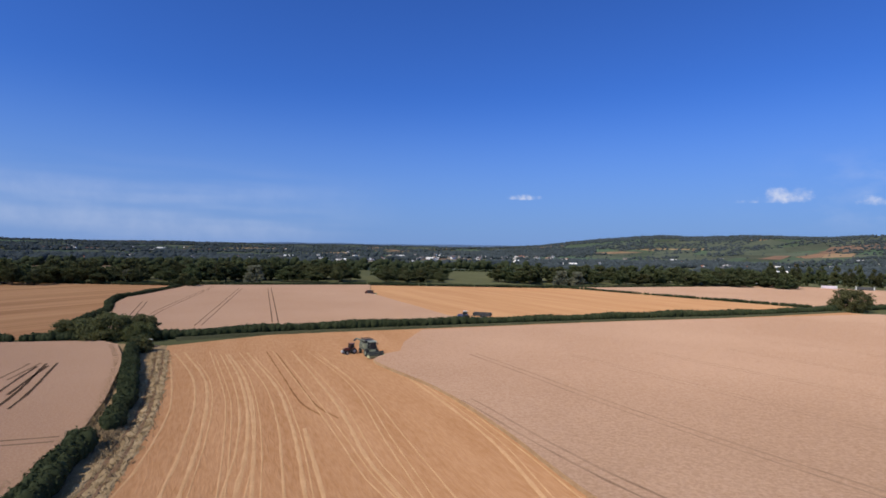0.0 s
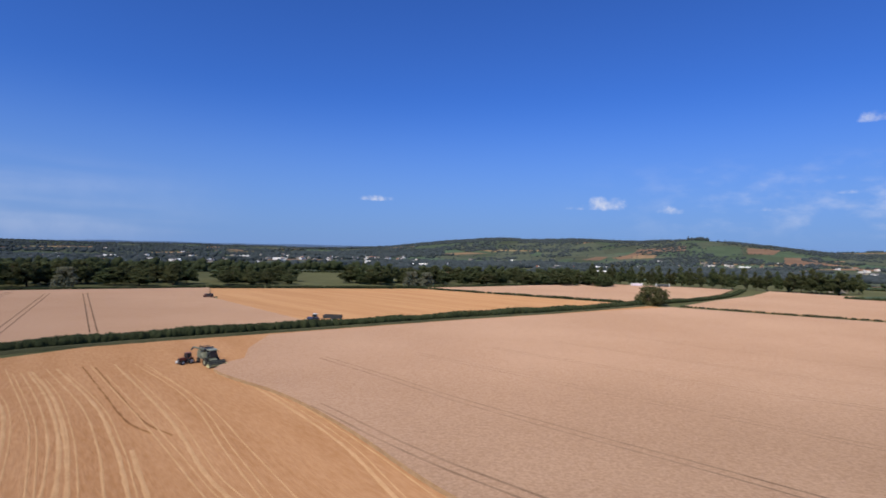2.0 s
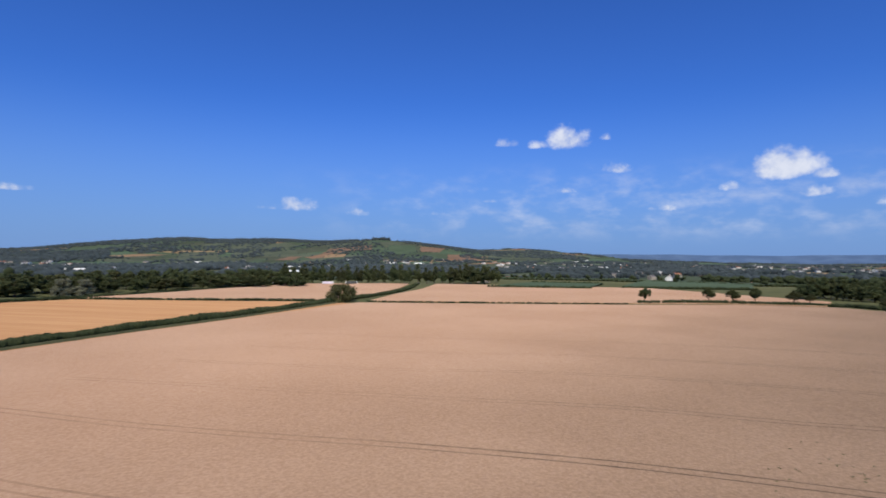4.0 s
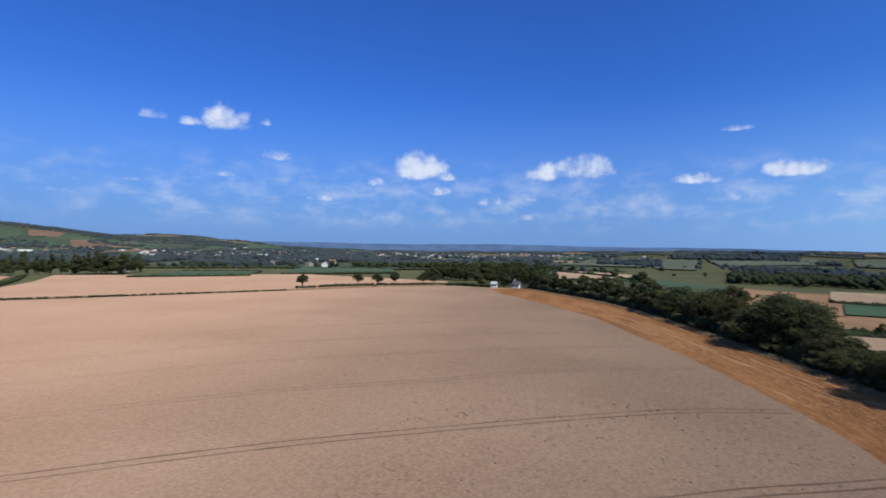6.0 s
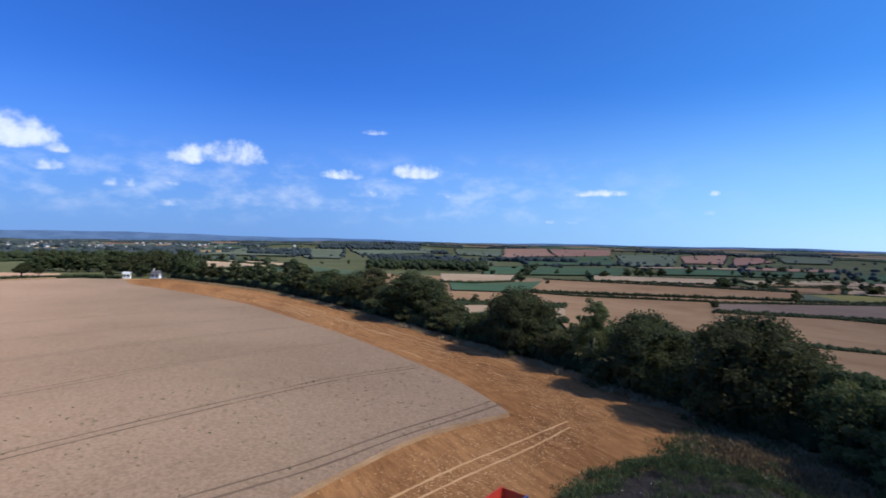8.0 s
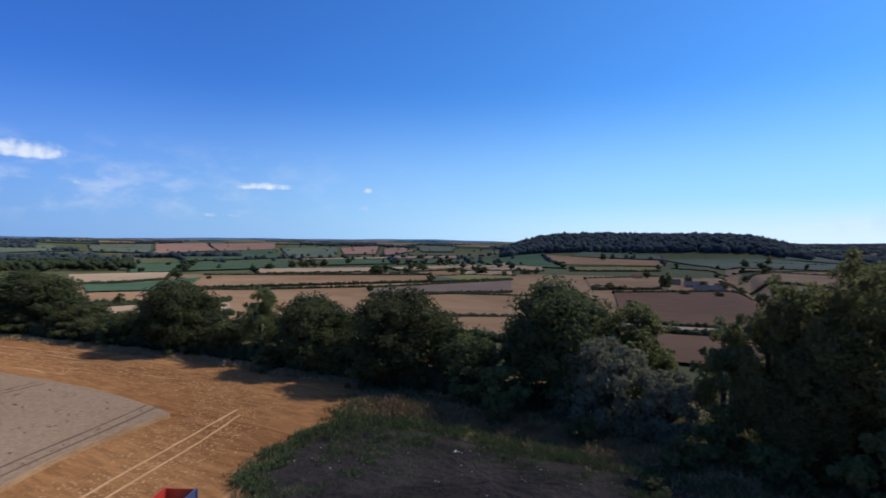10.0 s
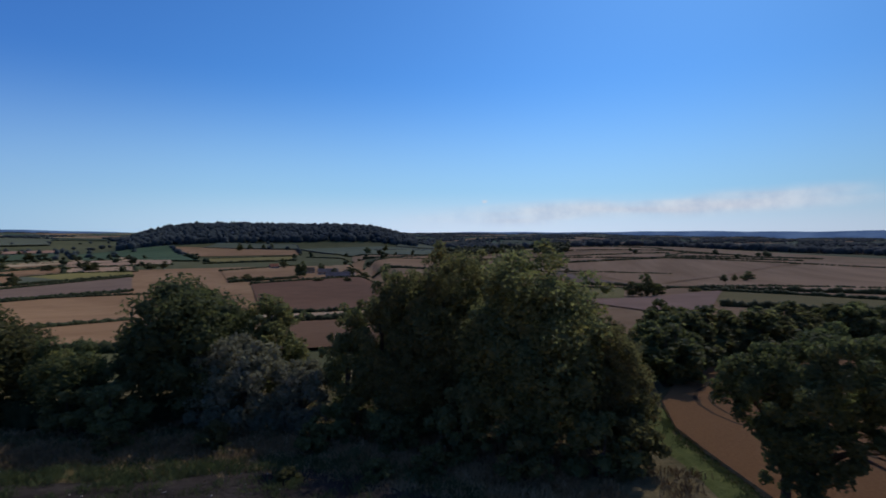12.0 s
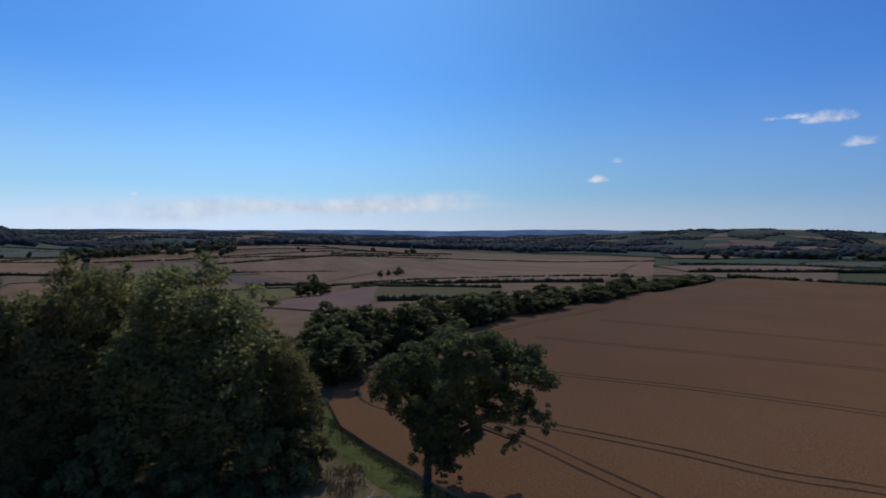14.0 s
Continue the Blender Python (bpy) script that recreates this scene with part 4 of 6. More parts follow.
hedge("hedge", [(190, 246), (250, 272), (300, 304), (348, 344)], 4.0, 1.9, "grassy hedge bank leading to the far trees", seed=10, leaf=0.34, dense=0.8)
hedge("hedge", [(345, -18), (290, -45), (250, -56), (190, -66), (132, -70), (90, -73), (60, -71), (38, -70), (14, -70)], 3.2, 3.0, "dense undergrowth beneath the belt trees", seed=11, leaf=0.26)
hedge("hedge", [(-51, -69), (-64, -80), (-90, -90), (-130, -95), (-200, -92), (-300, -85)], 4.0, 3.0, "thick hedge under the western tree row", seed=12, leaf=0.34, dense=0.9)
hedge("hedge", [(-330, -84), (-330, 20), (-330, 80)], 3.0, 2.2, "hedge at the far end of the brown wheat", seed=13, leaf=0.4, dense=0.6)


# ---- the vale: distant fields, hedgerows, woods ----
FAR_TAN = surface("far_stubble", (0.188, 0.105, 0.055), (0.287, 0.176, 0.098), fine=0.05, broad=0.01, rough=1.0, bump=0.0, random_hue=0.35, island=True)
FAR_PINK = surface("far_wheat", (0.17, 0.105, 0.06), (0.26, 0.175, 0.105), fine=0.05, broad=0.01, rough=1.0, bump=0.0, random_hue=0.3, island=True)
# Far greens are cooled and dulled in colour in place of distance haze.
HAZED_GREEN = surface("hazed_meadow", (0.043, 0.063, 0.038), (0.070, 0.095, 0.057), fine=0.05, broad=0.01, rough=1.0, bump=0.0, random_hue=0.5, island=True)
FAR_DULL = surface("far_rough_pasture", (0.05, 0.062, 0.042), (0.085, 0.096, 0.064), fine=0.05, broad=0.01, rough=1.0, bump=0.0, random_hue=0.4, island=True)
FAR_EARTH = surface("far_ploughland", (0.12, 0.075, 0.05), (0.18, 0.115, 0.08), fine=0.05, broad=0.01, rough=1.0, bump=0.0, random_hue=0.3, island=True)
FAR_CREAM = surface("far_pale_stubble", (0.27, 0.185, 0.115), (0.37, 0.27, 0.175), fine=0.06, broad=0.01, rough=1.0, bump=0.0, random_hue=0.15)
FAR_ROSE = surface("far_pink_earth", (0.20, 0.115, 0.082), (0.28, 0.165, 0.12), fine=0.06, broad=0.01, rough=1.0, bump=0.0, random_hue=0.2)
FAR_SAGE = surface("far_sage_pasture", (0.075, 0.088, 0.058), (0.112, 0.124, 0.082), fine=0.03, broad=0.008, rough=1.0, bump=0.0, random_hue=0.25)
FAR_OLIVE = surface("far_yellow_green_ley", (0.135, 0.115, 0.04), (0.19, 0.155, 0.055), fine=0.05, broad=0.01, rough=1.0, bump=0.0, random_hue=0.2)
FAR_MEADOW = surface("far_bright_meadow", (0.042, 0.07, 0.038), (0.068, 0.102, 0.054), fine=0.05, broad=0.01, rough=1.0, bump=0.0, random_hue=0.25)
FAR_BROWN = surface("far_dark_ploughland", (0.115, 0.062, 0.038), (0.165, 0.092, 0.056), fine=0.08, broad=0.012, rough=1.0, bump=0.0, random_hue=0.15)
FAR_GREY = surface("far_harrowed_earth", (0.135, 0.092, 0.07), (0.19, 0.132, 0.10), fine=0.06, broad=0.012, rough=1.0, bump=0.0, random_hue=0.15)
COMBED = surface("far_combed_stubble", (0.215, 0.124, 0.066), (0.35, 0.215, 0.122), fine=0.05, broad=0.03, rough=1.0, bump=0.0, stretch=(0.12, 1, 1), turn=-62, grain=0.5)

# fields that can be told apart, each by its four corners
MEADOW_PLOTS = [
    [(413, -245), (437, -374), (341, -277), (269, -161)],
    [(773, -536), (791, -643), (550, -438), (567, -387)],
    [(771, -648), (701, -802), (508, -587), (549, -444)],
    [(688, -892), (605, -1015), (475, -812), (526, -674)],
    [(590, -1018), (502, -1166), (401, -923), (461, -803)],
    [(1180, -900), (1388, -1499), (797, -912), (826, -672)],
    [(447, -1099), (389, -1219), (317, -994), (356, -875)],
    [(461, -1108), (422, -1197), (274, -816), (336, -835)],
    [(412, -1195), (308, -1195), (171, -802), (271, -839)],
    [(-743, -260), (-572, -91), (-492, -74), (-475, -161)],
]
CREAM_PLOTS = [
    [(584, -334), (539, -420), (443, -338), (427, -244)],
    [(176, -100), (178, -165), (126, -117), (141, -80)],
    [(528, -532), (406, -669), (343, -566), (440, -452)],
    [(733, -879), (665, -1118), (619, -1040), (710, -852)],
    [(396, -664), (309, -971), (265, -831), (350, -609)],
    [(662, -66), (753, -192), (483, -108), (441, -46)],
    [(264, -626), (207, -659), (180, -575), (236, -559)],
    [(333, -790), (235, -914), (182, -707), (276, -654)],
    [(22, -208), (-28, -220), (-29, -181), (18, -175)],
]
STUBBLE_PLOTS = [
    [(250, -143), (327, -267), (189, -175), (182, -104)],
    [(467, -402), (263, -527), (219, -434), (342, -279)],
    [(322, -263), (234, -357), (99, -149), (111, -104)],
    [(194, -299), (118, -369), (65, -205), (94, -145)],
    [(323, -586), (250, -785), (212, -664), (267, -535)],
    [(157, -338), (65, -360), (22, -119), (56, -114)],
    [(377, -692), (329, -770), (279, -653), (312, -573)],
    [(301, -1182), (50, -1111), (40, -989), (205, -961)],
    [(99, -563), (29, -647), (21, -460), (70, -426)],
    [(-25, -652), (-81, -694), (-74, -538), (-21, -544)],
    [(-26, -574), (-97, -752), (-199, -818), (-107, -460)],
]
HARROWED_PLOTS = [
    [(229, -353), (159, -499), (121, -378), (199, -307)],
    [(-191, -426), (-191, -344), (-179, -260), (-152, -295)],
]
ROSE_PLOTS = [
    [(409, -477), (333, -538), (273, -541), (326, -508)],
    [(1805, -1341), (1741, -1508), (1356, -1224), (1314, -970)],
    [(1699, -1487), (1576, -1718), (1387, -1512), (1310, -1190)],
    [(1271, -1758), (1255, -2020), (927, -1474), (984, -1378)],
    [(1152, -1889), (1118, -2003), (938, -1760), (874, -1442)],
    [(833, -1412), (685, -1578), (514, -1183), (608, -1041)],
    [(-86, -184), (-111, -178), (-180, -210), (-97, -118)],
    [(-417, -159), (-482, -73), (-453, -22), (-355, -114)],
]
PASTURE_PLOTS = [
    [(1405, -1562), (1326, -1816), (752, -1011), (760, -881)],
    [(1133, -2156), (1408, -3238), (798, -1802), (886, -1725)],
    [(242, -489), (246, -512), (195, -466), (215, -433)],
    [(1332, -134), (2049, -339), (2028, -518), (1271, -325)],
    [(1960, -517), (1849, -660), (1150, -395), (1205, -333)],
    [(1807, -662), (1914, -1041), (1663, -999), (1541, -601)],
    [(1854, -1127), (1812, -1332), (1363, -993), (1542, -953)],
    [(221, -1229), (58, -1204), (51, -1133), (235, -1162)],
    [(45, -1125), (-262, -1206), (-175, -805), (-13, -1010)],
    [(-160, -1184), (-349, -2088), (-480, -2159), (-280, -1259)],
    [(-546, -82), (-732, -37), (-499, -25), (-494, -71)],
]
OLIVE_PLOTS = [
    [(249, -518), (202, -633), (164, -515), (194, -469)],
    [(175, -868), (48, -946), (40, -793), (147, -727)],
    [(27, -903), (-165, -739), (-144, -645), (-37, -832)],
    [(-135, -292), (-160, -259), (-113, -183), (-89, -192)],
    [(-175, -215), (-193, -141), (-155, -113), (-125, -146)],
]
BROWN_PLOTS = [
    [(51, -406), (-48, -470), (-29, -229), (23, -222)],
    [(19, -165), (-29, -173), (-22, -110), (15, -105)],
]
SLOPE_PLOTS = [
    [(-294, -750), (-405, -833), (-490, -714), (-470, -619)],
    [(-234, -605), (-439, -612), (-405, -565), (-235, -538)],
    [(-226, -505), (-395, -538), (-525, -489), (-195, -283)],
    [(-460, -607), (-519, -562), (-595, -533), (-405, -565)],
    [(-530, -488), (-742, -290), (-248, -121), (-180, -227)],
]
VALE_PASTURE_PLOTS = [
    [(1147, 2307), (1308, 2632), (1580, 2464), (1447, 2219)],
    [(2314, 1754), (2857, 2098), (3212, 1815), (2625, 1594)],
    [(800, 2114), (1086, 2683), (1233, 2632), (1001, 2088)],
    [(1145, 2722), (1379, 3014), (1683, 2660), (1560, 2507)],
    [(-1132, 1645), (-1420, 2078), (-1347, 2174), (-1061, 1758)],
    [(-597, 2097), (-793, 2944), (-761, 3003), (-524, 2116)],
]
VALE_ROSE_PLOTS = [
    [(1597, 2274), (1747, 2348), (1938, 2271), (1825, 2139)],
    [(1568, 2217), (1732, 2377), (1877, 2279), (1790, 2172)],
]
VALE_CREAM_PLOTS = [
    [(1480, 2083), (1579, 2193), (1651, 2126), (1562, 2022)],
    [(1537, 318), (1645, 340), (1605, 225), (1524, 213)],
    [(-504, 3303), (-549, 4010), (-179, 2877), (-248, 2793)],
]
VALE_MEADOW_PLOTS = [
    [(1643, 2011), (1868, 2208), (1985, 2215), (1699, 1895)],
    [(1745, 1923), (1998, 2202), (2174, 2168), (1961, 1937)],
    [(1701, 1743), (1841, 1904), (2040, 1887), (1863, 1690)],
    [(360, 272), (447, 284), (479, 225), (409, 203)],
    [(440, 190), (711, 264), (621, 128), (504, 104)],
    [(851, 1737), (1182, 2155), (1250, 2174), (958, 1780)],
    [(1332, 1882), (1528, 2128), (1606, 2083), (1375, 1783)],
]
VALE_STUBBLE_PLOTS = [
    [(1956, 1724), (2127, 1875), (2279, 1874), (2121, 1658)],
    [(1438, -3), (2433, -110), (2560, -286), (2255, -233)],
    [(1235, 2091), (1441, 2276), (1452, 2219), (1305, 2060)],
]
VALE_BROWN_PLOTS = [
    [(2030, 1979), (2176, 2131), (2349, 2091), (2150, 1951)],
    [(1263, 372), (1751, 438), (1619, 396), (1257, 335)],
]


def in_home_farm(x, y):
    r = math.hypot(x, y)
    az = math.degrees(math.atan2(x, y))
    if x < -40 and y > -105 and r < 345:
        return True
    if y > -120 and r < 560 and -60 < az < 100:
        return True
    if 181 < az % 360 < 249 and r < 985:
        return True
    if y > -262 and -300 < x < 390 and y < 0:
        return True
    return False


def make_vale():
    rng = random.Random(17)
    nrg = np.random.default_rng(17)
    mats = [FAR_TAN, FAR_PINK, HAZED_GREEN, FAR_DULL, FAR_EARTH]
    names = ["distant_stubble_fields", "distant_wheat_fields", "distant_meadows", "distant_rough_pastures", "distant_ploughed_fields"]
    labels = ["golden stubble fields spread over the vale", "pale ripe wheat fields in the distance", "small green meadows among hedgerows", "dull olive pastures on the far slopes", "brown ploughed fields in the distance"]
    V, F = [[] for _ in mats], [[] for _ in mats]
    pos, rad = [], []
    ca, sa = math.cos(radians(14)), math.sin(radians(14))

    def turn(u, v):
        return u * ca - v * sa, u * sa + v * ca

    def clump(x, y, h, w):
        if h > 5 and math.hypot(x, y) < 1000:
            for _ in range(3):
                a, s = rng.uniform(0, 6.28), rng.uniform(0.1, 0.6) * w
                k = rng.uniform(0.42, 0.62)
                pos.append((x + math.cos(a) * s, y + math.sin(a) * s, h * rng.uniform(0.3, 0.72))), rad.append((w * k, w * k, h * 0.28))
        else:
            pos.append((x, y, h * 0.42)), rad.append((w, w, h * 0.58))
    def wide(x, y):                                     # the broad fields of the southern valley
        return 100 < math.degrees(math.atan2(x, y)) % 360 < 192 and math.hypot(x, y) < 1250
    corner = {}

    def at(i, j, dx, dy):
        if (i, j, dx) not in corner:
            q = random.Random(i * 7919 + j * 104729)
            corner[i, j, dx] = turn((i + q.uniform(-0.3, 0.3) + (0.5 if j % 2 else 0)) * dx, (j + q.uniform(-0.33, 0.33)) * dy)
        return corner[i, j, dx]
    for dx, dy in ((205.0, 118.0), (430.0, 215.0)):
        for i, j in itertools.product(range(-24, 25), range(-42, 43)):
            c = [at(i, j, dx, dy), at(i + 1, j, dx, dy), at(i + 1, j + 1, dx, dy), at(i, j + 1, dx, dy)]
            mx, my = sum(p[0] for p in c) / 4, sum(p[1] for p in c) / 4
            if wide(mx, my) != (dx > 300):
                continue
            r = math.hypot(mx, my)
            az = math.degrees(math.atan2(mx, my)) % 360
            if 98 < az < 192 and r < 2350:
                continue
            if r > 4800 or any(in_home_farm(*p) for p in c) or in_home_farm(mx, my):
                continue
            q = random.Random(i * 31 + j * 1009 + 5)
            south = 100 < az < 262
            u = q.random()
            if south and r < (1150 if az > 158 else 700):
                kind = (0 if u < 0.34 else 1 if u < 0.54 else 3 if u < 0.8 else 2) if az > 158 else (0 if u < 0.55 else 1 if u < 0.86 else 4)
            elif south and r < 2000:
                kind = 2 if u < 0.58 else 3 if u < 0.72 else 0 if u < 0.8 else 1
            elif south:
                kind = 1 if u < 0.22 else 0 if u < 0.27 else 2 if u < 0.66 else 3
            elif 8 < az < 75 and r > 2300:
                kind = 2 if u < 0.5 else 3 if u < 0.93 else 1
            elif r < 1000:
                kind = 2 if u < 0.6 else 3 if u < 0.8 else 1
            else:
                kind = 2 if u < 0.35 else 3 if u < 0.66 else 1 if u < 0.69 else 4 if u < 0.71 else 5
            hill = max(0.0, 1 - (((az - 178) / 11.0) ** 2 + ((r - 1480) / 300) ** 2))
            wood = q.random() < (0.04 if south and r < 1100 else 0.10 if south else 0.25 if r < 1500 else 0.42)
            if 82 < az < 117 and 380 < r < 1500:
                wood = q.random() < 0.45
                kind = 2 if u < 0.55 else 3 if u < 0.9 else 1
            if 75 < az < 120 and r >= 1500:
                wood = q.random() < 0.35
                kind = 2 if u < 0.5 else 3 if u < 0.92 else 1
            if 190 < az < 265 and r > 1000:
                wood = q.random() < 0.34
            if wood or kind == 5:
                n = 120 if dx > 300 else 70 if r < 900 else 80 if r < 2000 else 46
                if kind == 5 and not wood:
                    n //= 3
                for _ in range(n):
                    a, b = q.random(), q.random()
                    x = (c[0][0] * (1 - a) + c[1][0] * a) * (1 - b) + (c[3][0] * (1 - a) + c[2][0] * a) * b
                    y = (c[0][1] * (1 - a) + c[1][1] * a) * (1 - b) + (c[3][1] * (1 - a) + c[2][1] * a) * b
                    clump(x, y, q.uniform(8, 15), q.uniform(5, 9) if r < 900 else q.uniform(6.5, 11))
            if kind < 5:
                n = 5
                o = len(V[kind])
                shrink = 0.012
                for b in range(n + 1):
                    for a in range(n + 1):
                        s, w = shrink + (1 - 2 * shrink) * a / n, shrink + (1 - 2 * shrink) * b / n
                        x = (c[0][0] * (1 - s) + c[1][0] * s) * (1 - w) + (c[3][0] * (1 - s) + c[2][0] * s) * w
                        y = (c[0][1] * (1 - s) + c[1][1] * s) * (1 - w) + (c[3][1] * (1 - s) + c[2][1] * s) * w
                        V[kind].append((x, y, float(height(x, y)) + 0.35 + 0.0011 * r))
                for b in range(n):
                    for a in range(n):
                        k = o + b * (n + 1) + a
                        F[kind].append((k, k + 1, k + n + 2, k + n + 1))
            # hedgerows with trees on two sides of each field
            for p0, p1 in ((c[0], c[1]), (c[0], c[3])):
                if q.random() < 0.12:
                    continue
                length = math.hypot(p1[0] - p0[0], p1[1] - p0[1])
                tall = q.uniform(1.4, 3.2)
                n = int(length / (4.0 if r < 900 else 5.5 if r < 2000 else 9))
                treeish = q.choice((0.01, 0.02, 0.05, 0.12)) * (0.15 if south and r > 1700 else 1.0 if south and 600 < r < 1400 and az < 160 else 0.5 if south else 1.0)
                for k in range(n):
                    s = (k + q.uniform(-0.4, 0.4)) / max(1, n)
                    x, y = p0[0] + (p1[0] - p0[0]) * s, p0[1] + (p1[1] - p0[1]) * s
                    if q.random() < treeish:
                        clump(x, y, q.uniform(6, 12), q.uniform(4, 6.5))
                    else:
                        w = 2.4 if r < 900 else 3.2 if r < 2000 else 5.0
                        clump(x, y, tall * q.uniform(0.8, 1.3), w)
    for c in PLOT_EDGES:                                 # hedgerows round the fields of the valley
        q = random.Random(int(c[0][0]) * 31 + int(c[0][1]))
        for p0, p1 in zip(c, c[1:] + c[:1]):
            if q.random() < 0.2:
                continue
            r = math.hypot((p0[0] + p1[0]) / 2, (p0[1] + p1[1]) / 2)
            length = math.hypot(p1[0] - p0[0], p1[1] - p0[1])
            along = abs((p1[0] - p0[0]) * (p0[0] + p1[0]) + (p1[1] - p0[1]) * (p0[1] + p1[1])) / (2 * r * length)
            if r < 620 and along > 0.8:
                continue
            tall, treeish = q.uniform(1.6, 2.6), 0.0 if r < 650 else q.choice((0.01, 0.02, 0.05, 0.1))
            n = int(length / (1.2 if r < 600 else 3.2 if r < 1100 else 5))
            for k in range(n):
                u = (k + q.uniform(-0.4, 0.4)) / max(1, n)
                x, y = p0[0] + (p1[0] - p0[0]) * u, p0[1] + (p1[1] - p0[1]) * u
                if q.random() < treeish:
                    clump(x, y, q.uniform(6, 11), q.uniform(4, 6.5))
                else:
                    clump(x, y, tall * q.uniform(0.75, 1.3), 1.5 if r < 600 else 2.6 if r < 1100 else 3.2)
    for a0, a1, r0, r1, n in ((112, 124.6, 760, 1040, 420), (107, 117.5, 2050, 2260, 420), (118.8, 120.4, 1900, 2000, 60), (112, 122, 1400, 1440, 90),
                              (113, 121, 1120, 1150, 70), (126, 134, 1260, 1290, 60), (100, 106, 1500, 1900, 160), (192, 206, 720, 1050, 150), (140, 152, 2300, 2420, 110), (10, 24, 3350, 3650, 1100), (24, 39, 3250, 3500, 1200), (44, 62, 3100, 3500, 1100), (0, 16, 2500, 3100, 1200), (16, 30, 1900, 2150, 500), (36, 56, 1500, 1750, 600)):
        for _ in range(n):                               # copses and belts of woodland
            a, r = radians(rng.uniform(a0, a1)), rng.uniform(r0, r1)
            clump(r * math.sin(a), r * math.cos(a), rng.uniform(8, 14), rng.uniform(5, 9) if r < 1200 else rng.uniform(7, 11))
    for _ in range(170):                                 # single trees over the far pastures
        a, r = radians(rng.uniform(103, 163)), rng.uniform(850, 2300)
        clump(r * math.sin(a), r * math.cos(a), rng.uniform(6, 11), rng.uniform(4, 7))
    for _ in range(3200):                                # the wood on the southern hill
        a, r = radians(rng.uniform(161.4, 189.8)), rng.uniform(1250, 1640)
        clump(r * math.sin(a), r * math.cos(a), rng.uniform(10, 18), rng.uniform(5.5, 9))
    for _ in range(60):                                  # clump of trees on the far hilltop
        a, r = radians(rng.uniform(40.6, 42.4)), rng.uniform(3290, 3330)
        clump(r * math.sin(a), r * math.cos(a), rng.uniform(18, 25), rng.uniform(8, 12))
    for k, m in enumerate(mats):
        if not F[k]:
            continue
        thing(names[k], fast(names[k], np.array(V[k]), np.array(F[k]), m), labels[k], "fields", kind="stuff")
    pos, rad = np.array(pos), np.array(rad)
    pos[:, 2] += height(pos[:, 0], pos[:, 1])
    d = np.hypot(pos[:, 0], pos[:, 1])
    near = d < 1000
    rng2 = np.random.default_rng(3)
    v1, f1 = lumps(rng2, pos[near], rad[near], 1, 0.35)
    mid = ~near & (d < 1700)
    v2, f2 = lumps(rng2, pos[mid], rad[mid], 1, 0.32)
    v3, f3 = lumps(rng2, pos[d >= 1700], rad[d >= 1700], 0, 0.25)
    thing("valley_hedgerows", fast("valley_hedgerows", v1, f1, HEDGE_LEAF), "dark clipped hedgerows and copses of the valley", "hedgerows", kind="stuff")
    me = fast("distant_hedgerows", np.concatenate([v2, v3]), np.concatenate([f2, f3 + len(v2)]), HAZED_LEAF)
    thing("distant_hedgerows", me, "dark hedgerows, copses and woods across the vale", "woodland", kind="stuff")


def drape(name, quad, mat, label, nx=24, ny=24, lift=0.5):
    """A field lying on sloping ground between four corners."""
    (ax, ay), (bx, by), (cx, cy), (dx_, dy_) = quad
    v, f = [], []
    for j in range(ny + 1):
        for i in range(nx + 1):
            s, w = i / nx, j / ny
            x = (ax * (1 - s) + bx * s) * (1 - w) + (dx_ * (1 - s) + cx * s) * w
            y = (ay * (1 - s) + by * s) * (1 - w) + (dy_ * (1 - s) + cy * s) * w
            v.append((x, y, float(height(x, y)) + lift))
    for j in range(ny):
        for i in range(nx):
            k = j * (nx + 1) + i
            f.append((k, k + 1, k + nx + 2, k + nx + 1))
    return thing(name, raw(name, v, f, mat, True), label, "field", kind="structure")


def bearing(az, r):
    return (r * math.sin(radians(az)), r * math.cos(radians(az)))


def wedge(name, a0, a1, r0, r1, mat, label, lift=0.5):
    drape(name, [bearing(a1, r0), bearing(a0, r0), bearing(a0, r1), bearing(a1, r1)], mat, label, lift=lift)


wedge("south_hill_stubble_field", 216, 249, 656, 985, FAR_TAN, "tan stubble field rising to the southern ridge", 0.35)
wedge("south_hill_wheat_field", 183, 216, 656, 800, FAR_TAN, "brown cut field on the southern rise", 0.35)
wedge("south_hill_pasture", 183, 216, 806, 985, FAR_PINK, "pale cut field on the southern ridge", 0.35)
for k in range(9):                                    # open tan land under the valley fields
    wedge("valley_cut_field", 92 + 10 * k, 102 + 10 * k, (480, 430, 310)[k] if k < 3 else 245, 640, HAZED_GREEN if k < 2 else FAR_TAN if k % 3 else FAR_PINK, "open tan field on the valley floor", 0.22)
wedge("south_west_stubble_field", 216, 249, 330, 650, COMBED, "wide tan stubble field on the south-western slope", 0.3)
wedge("south_west_wheat_strip", 216, 249, 150, 322, FAR_TAN, "pale cut field behind the western tree row")
wedge("south_stubble_field", 181, 216, 300, 452, FAR_TAN, "brown stubble field below the wooded hill")
wedge("south_wheat_field", 181, 216, 458, 650, FAR_PINK, "pale wheat field below the wooded hill")
wedge("west_cut_field", 249, 264, 342, 460, FAR_PINK, "pale cut field past the end of the brown wheat")
wedge("south_meadow", 181, 216, 112, 292, FAR_TAN, "brown field behind the tall trees")
hedge("hedge", [bearing(196, 296), bearing(206, 296), bearing(216, 300), bearing(226, 326), bearing(247, 326)], 2.4, 1.6, "low hedge across the southern slope", seed=25, leaf=0.4, dense=0.6)
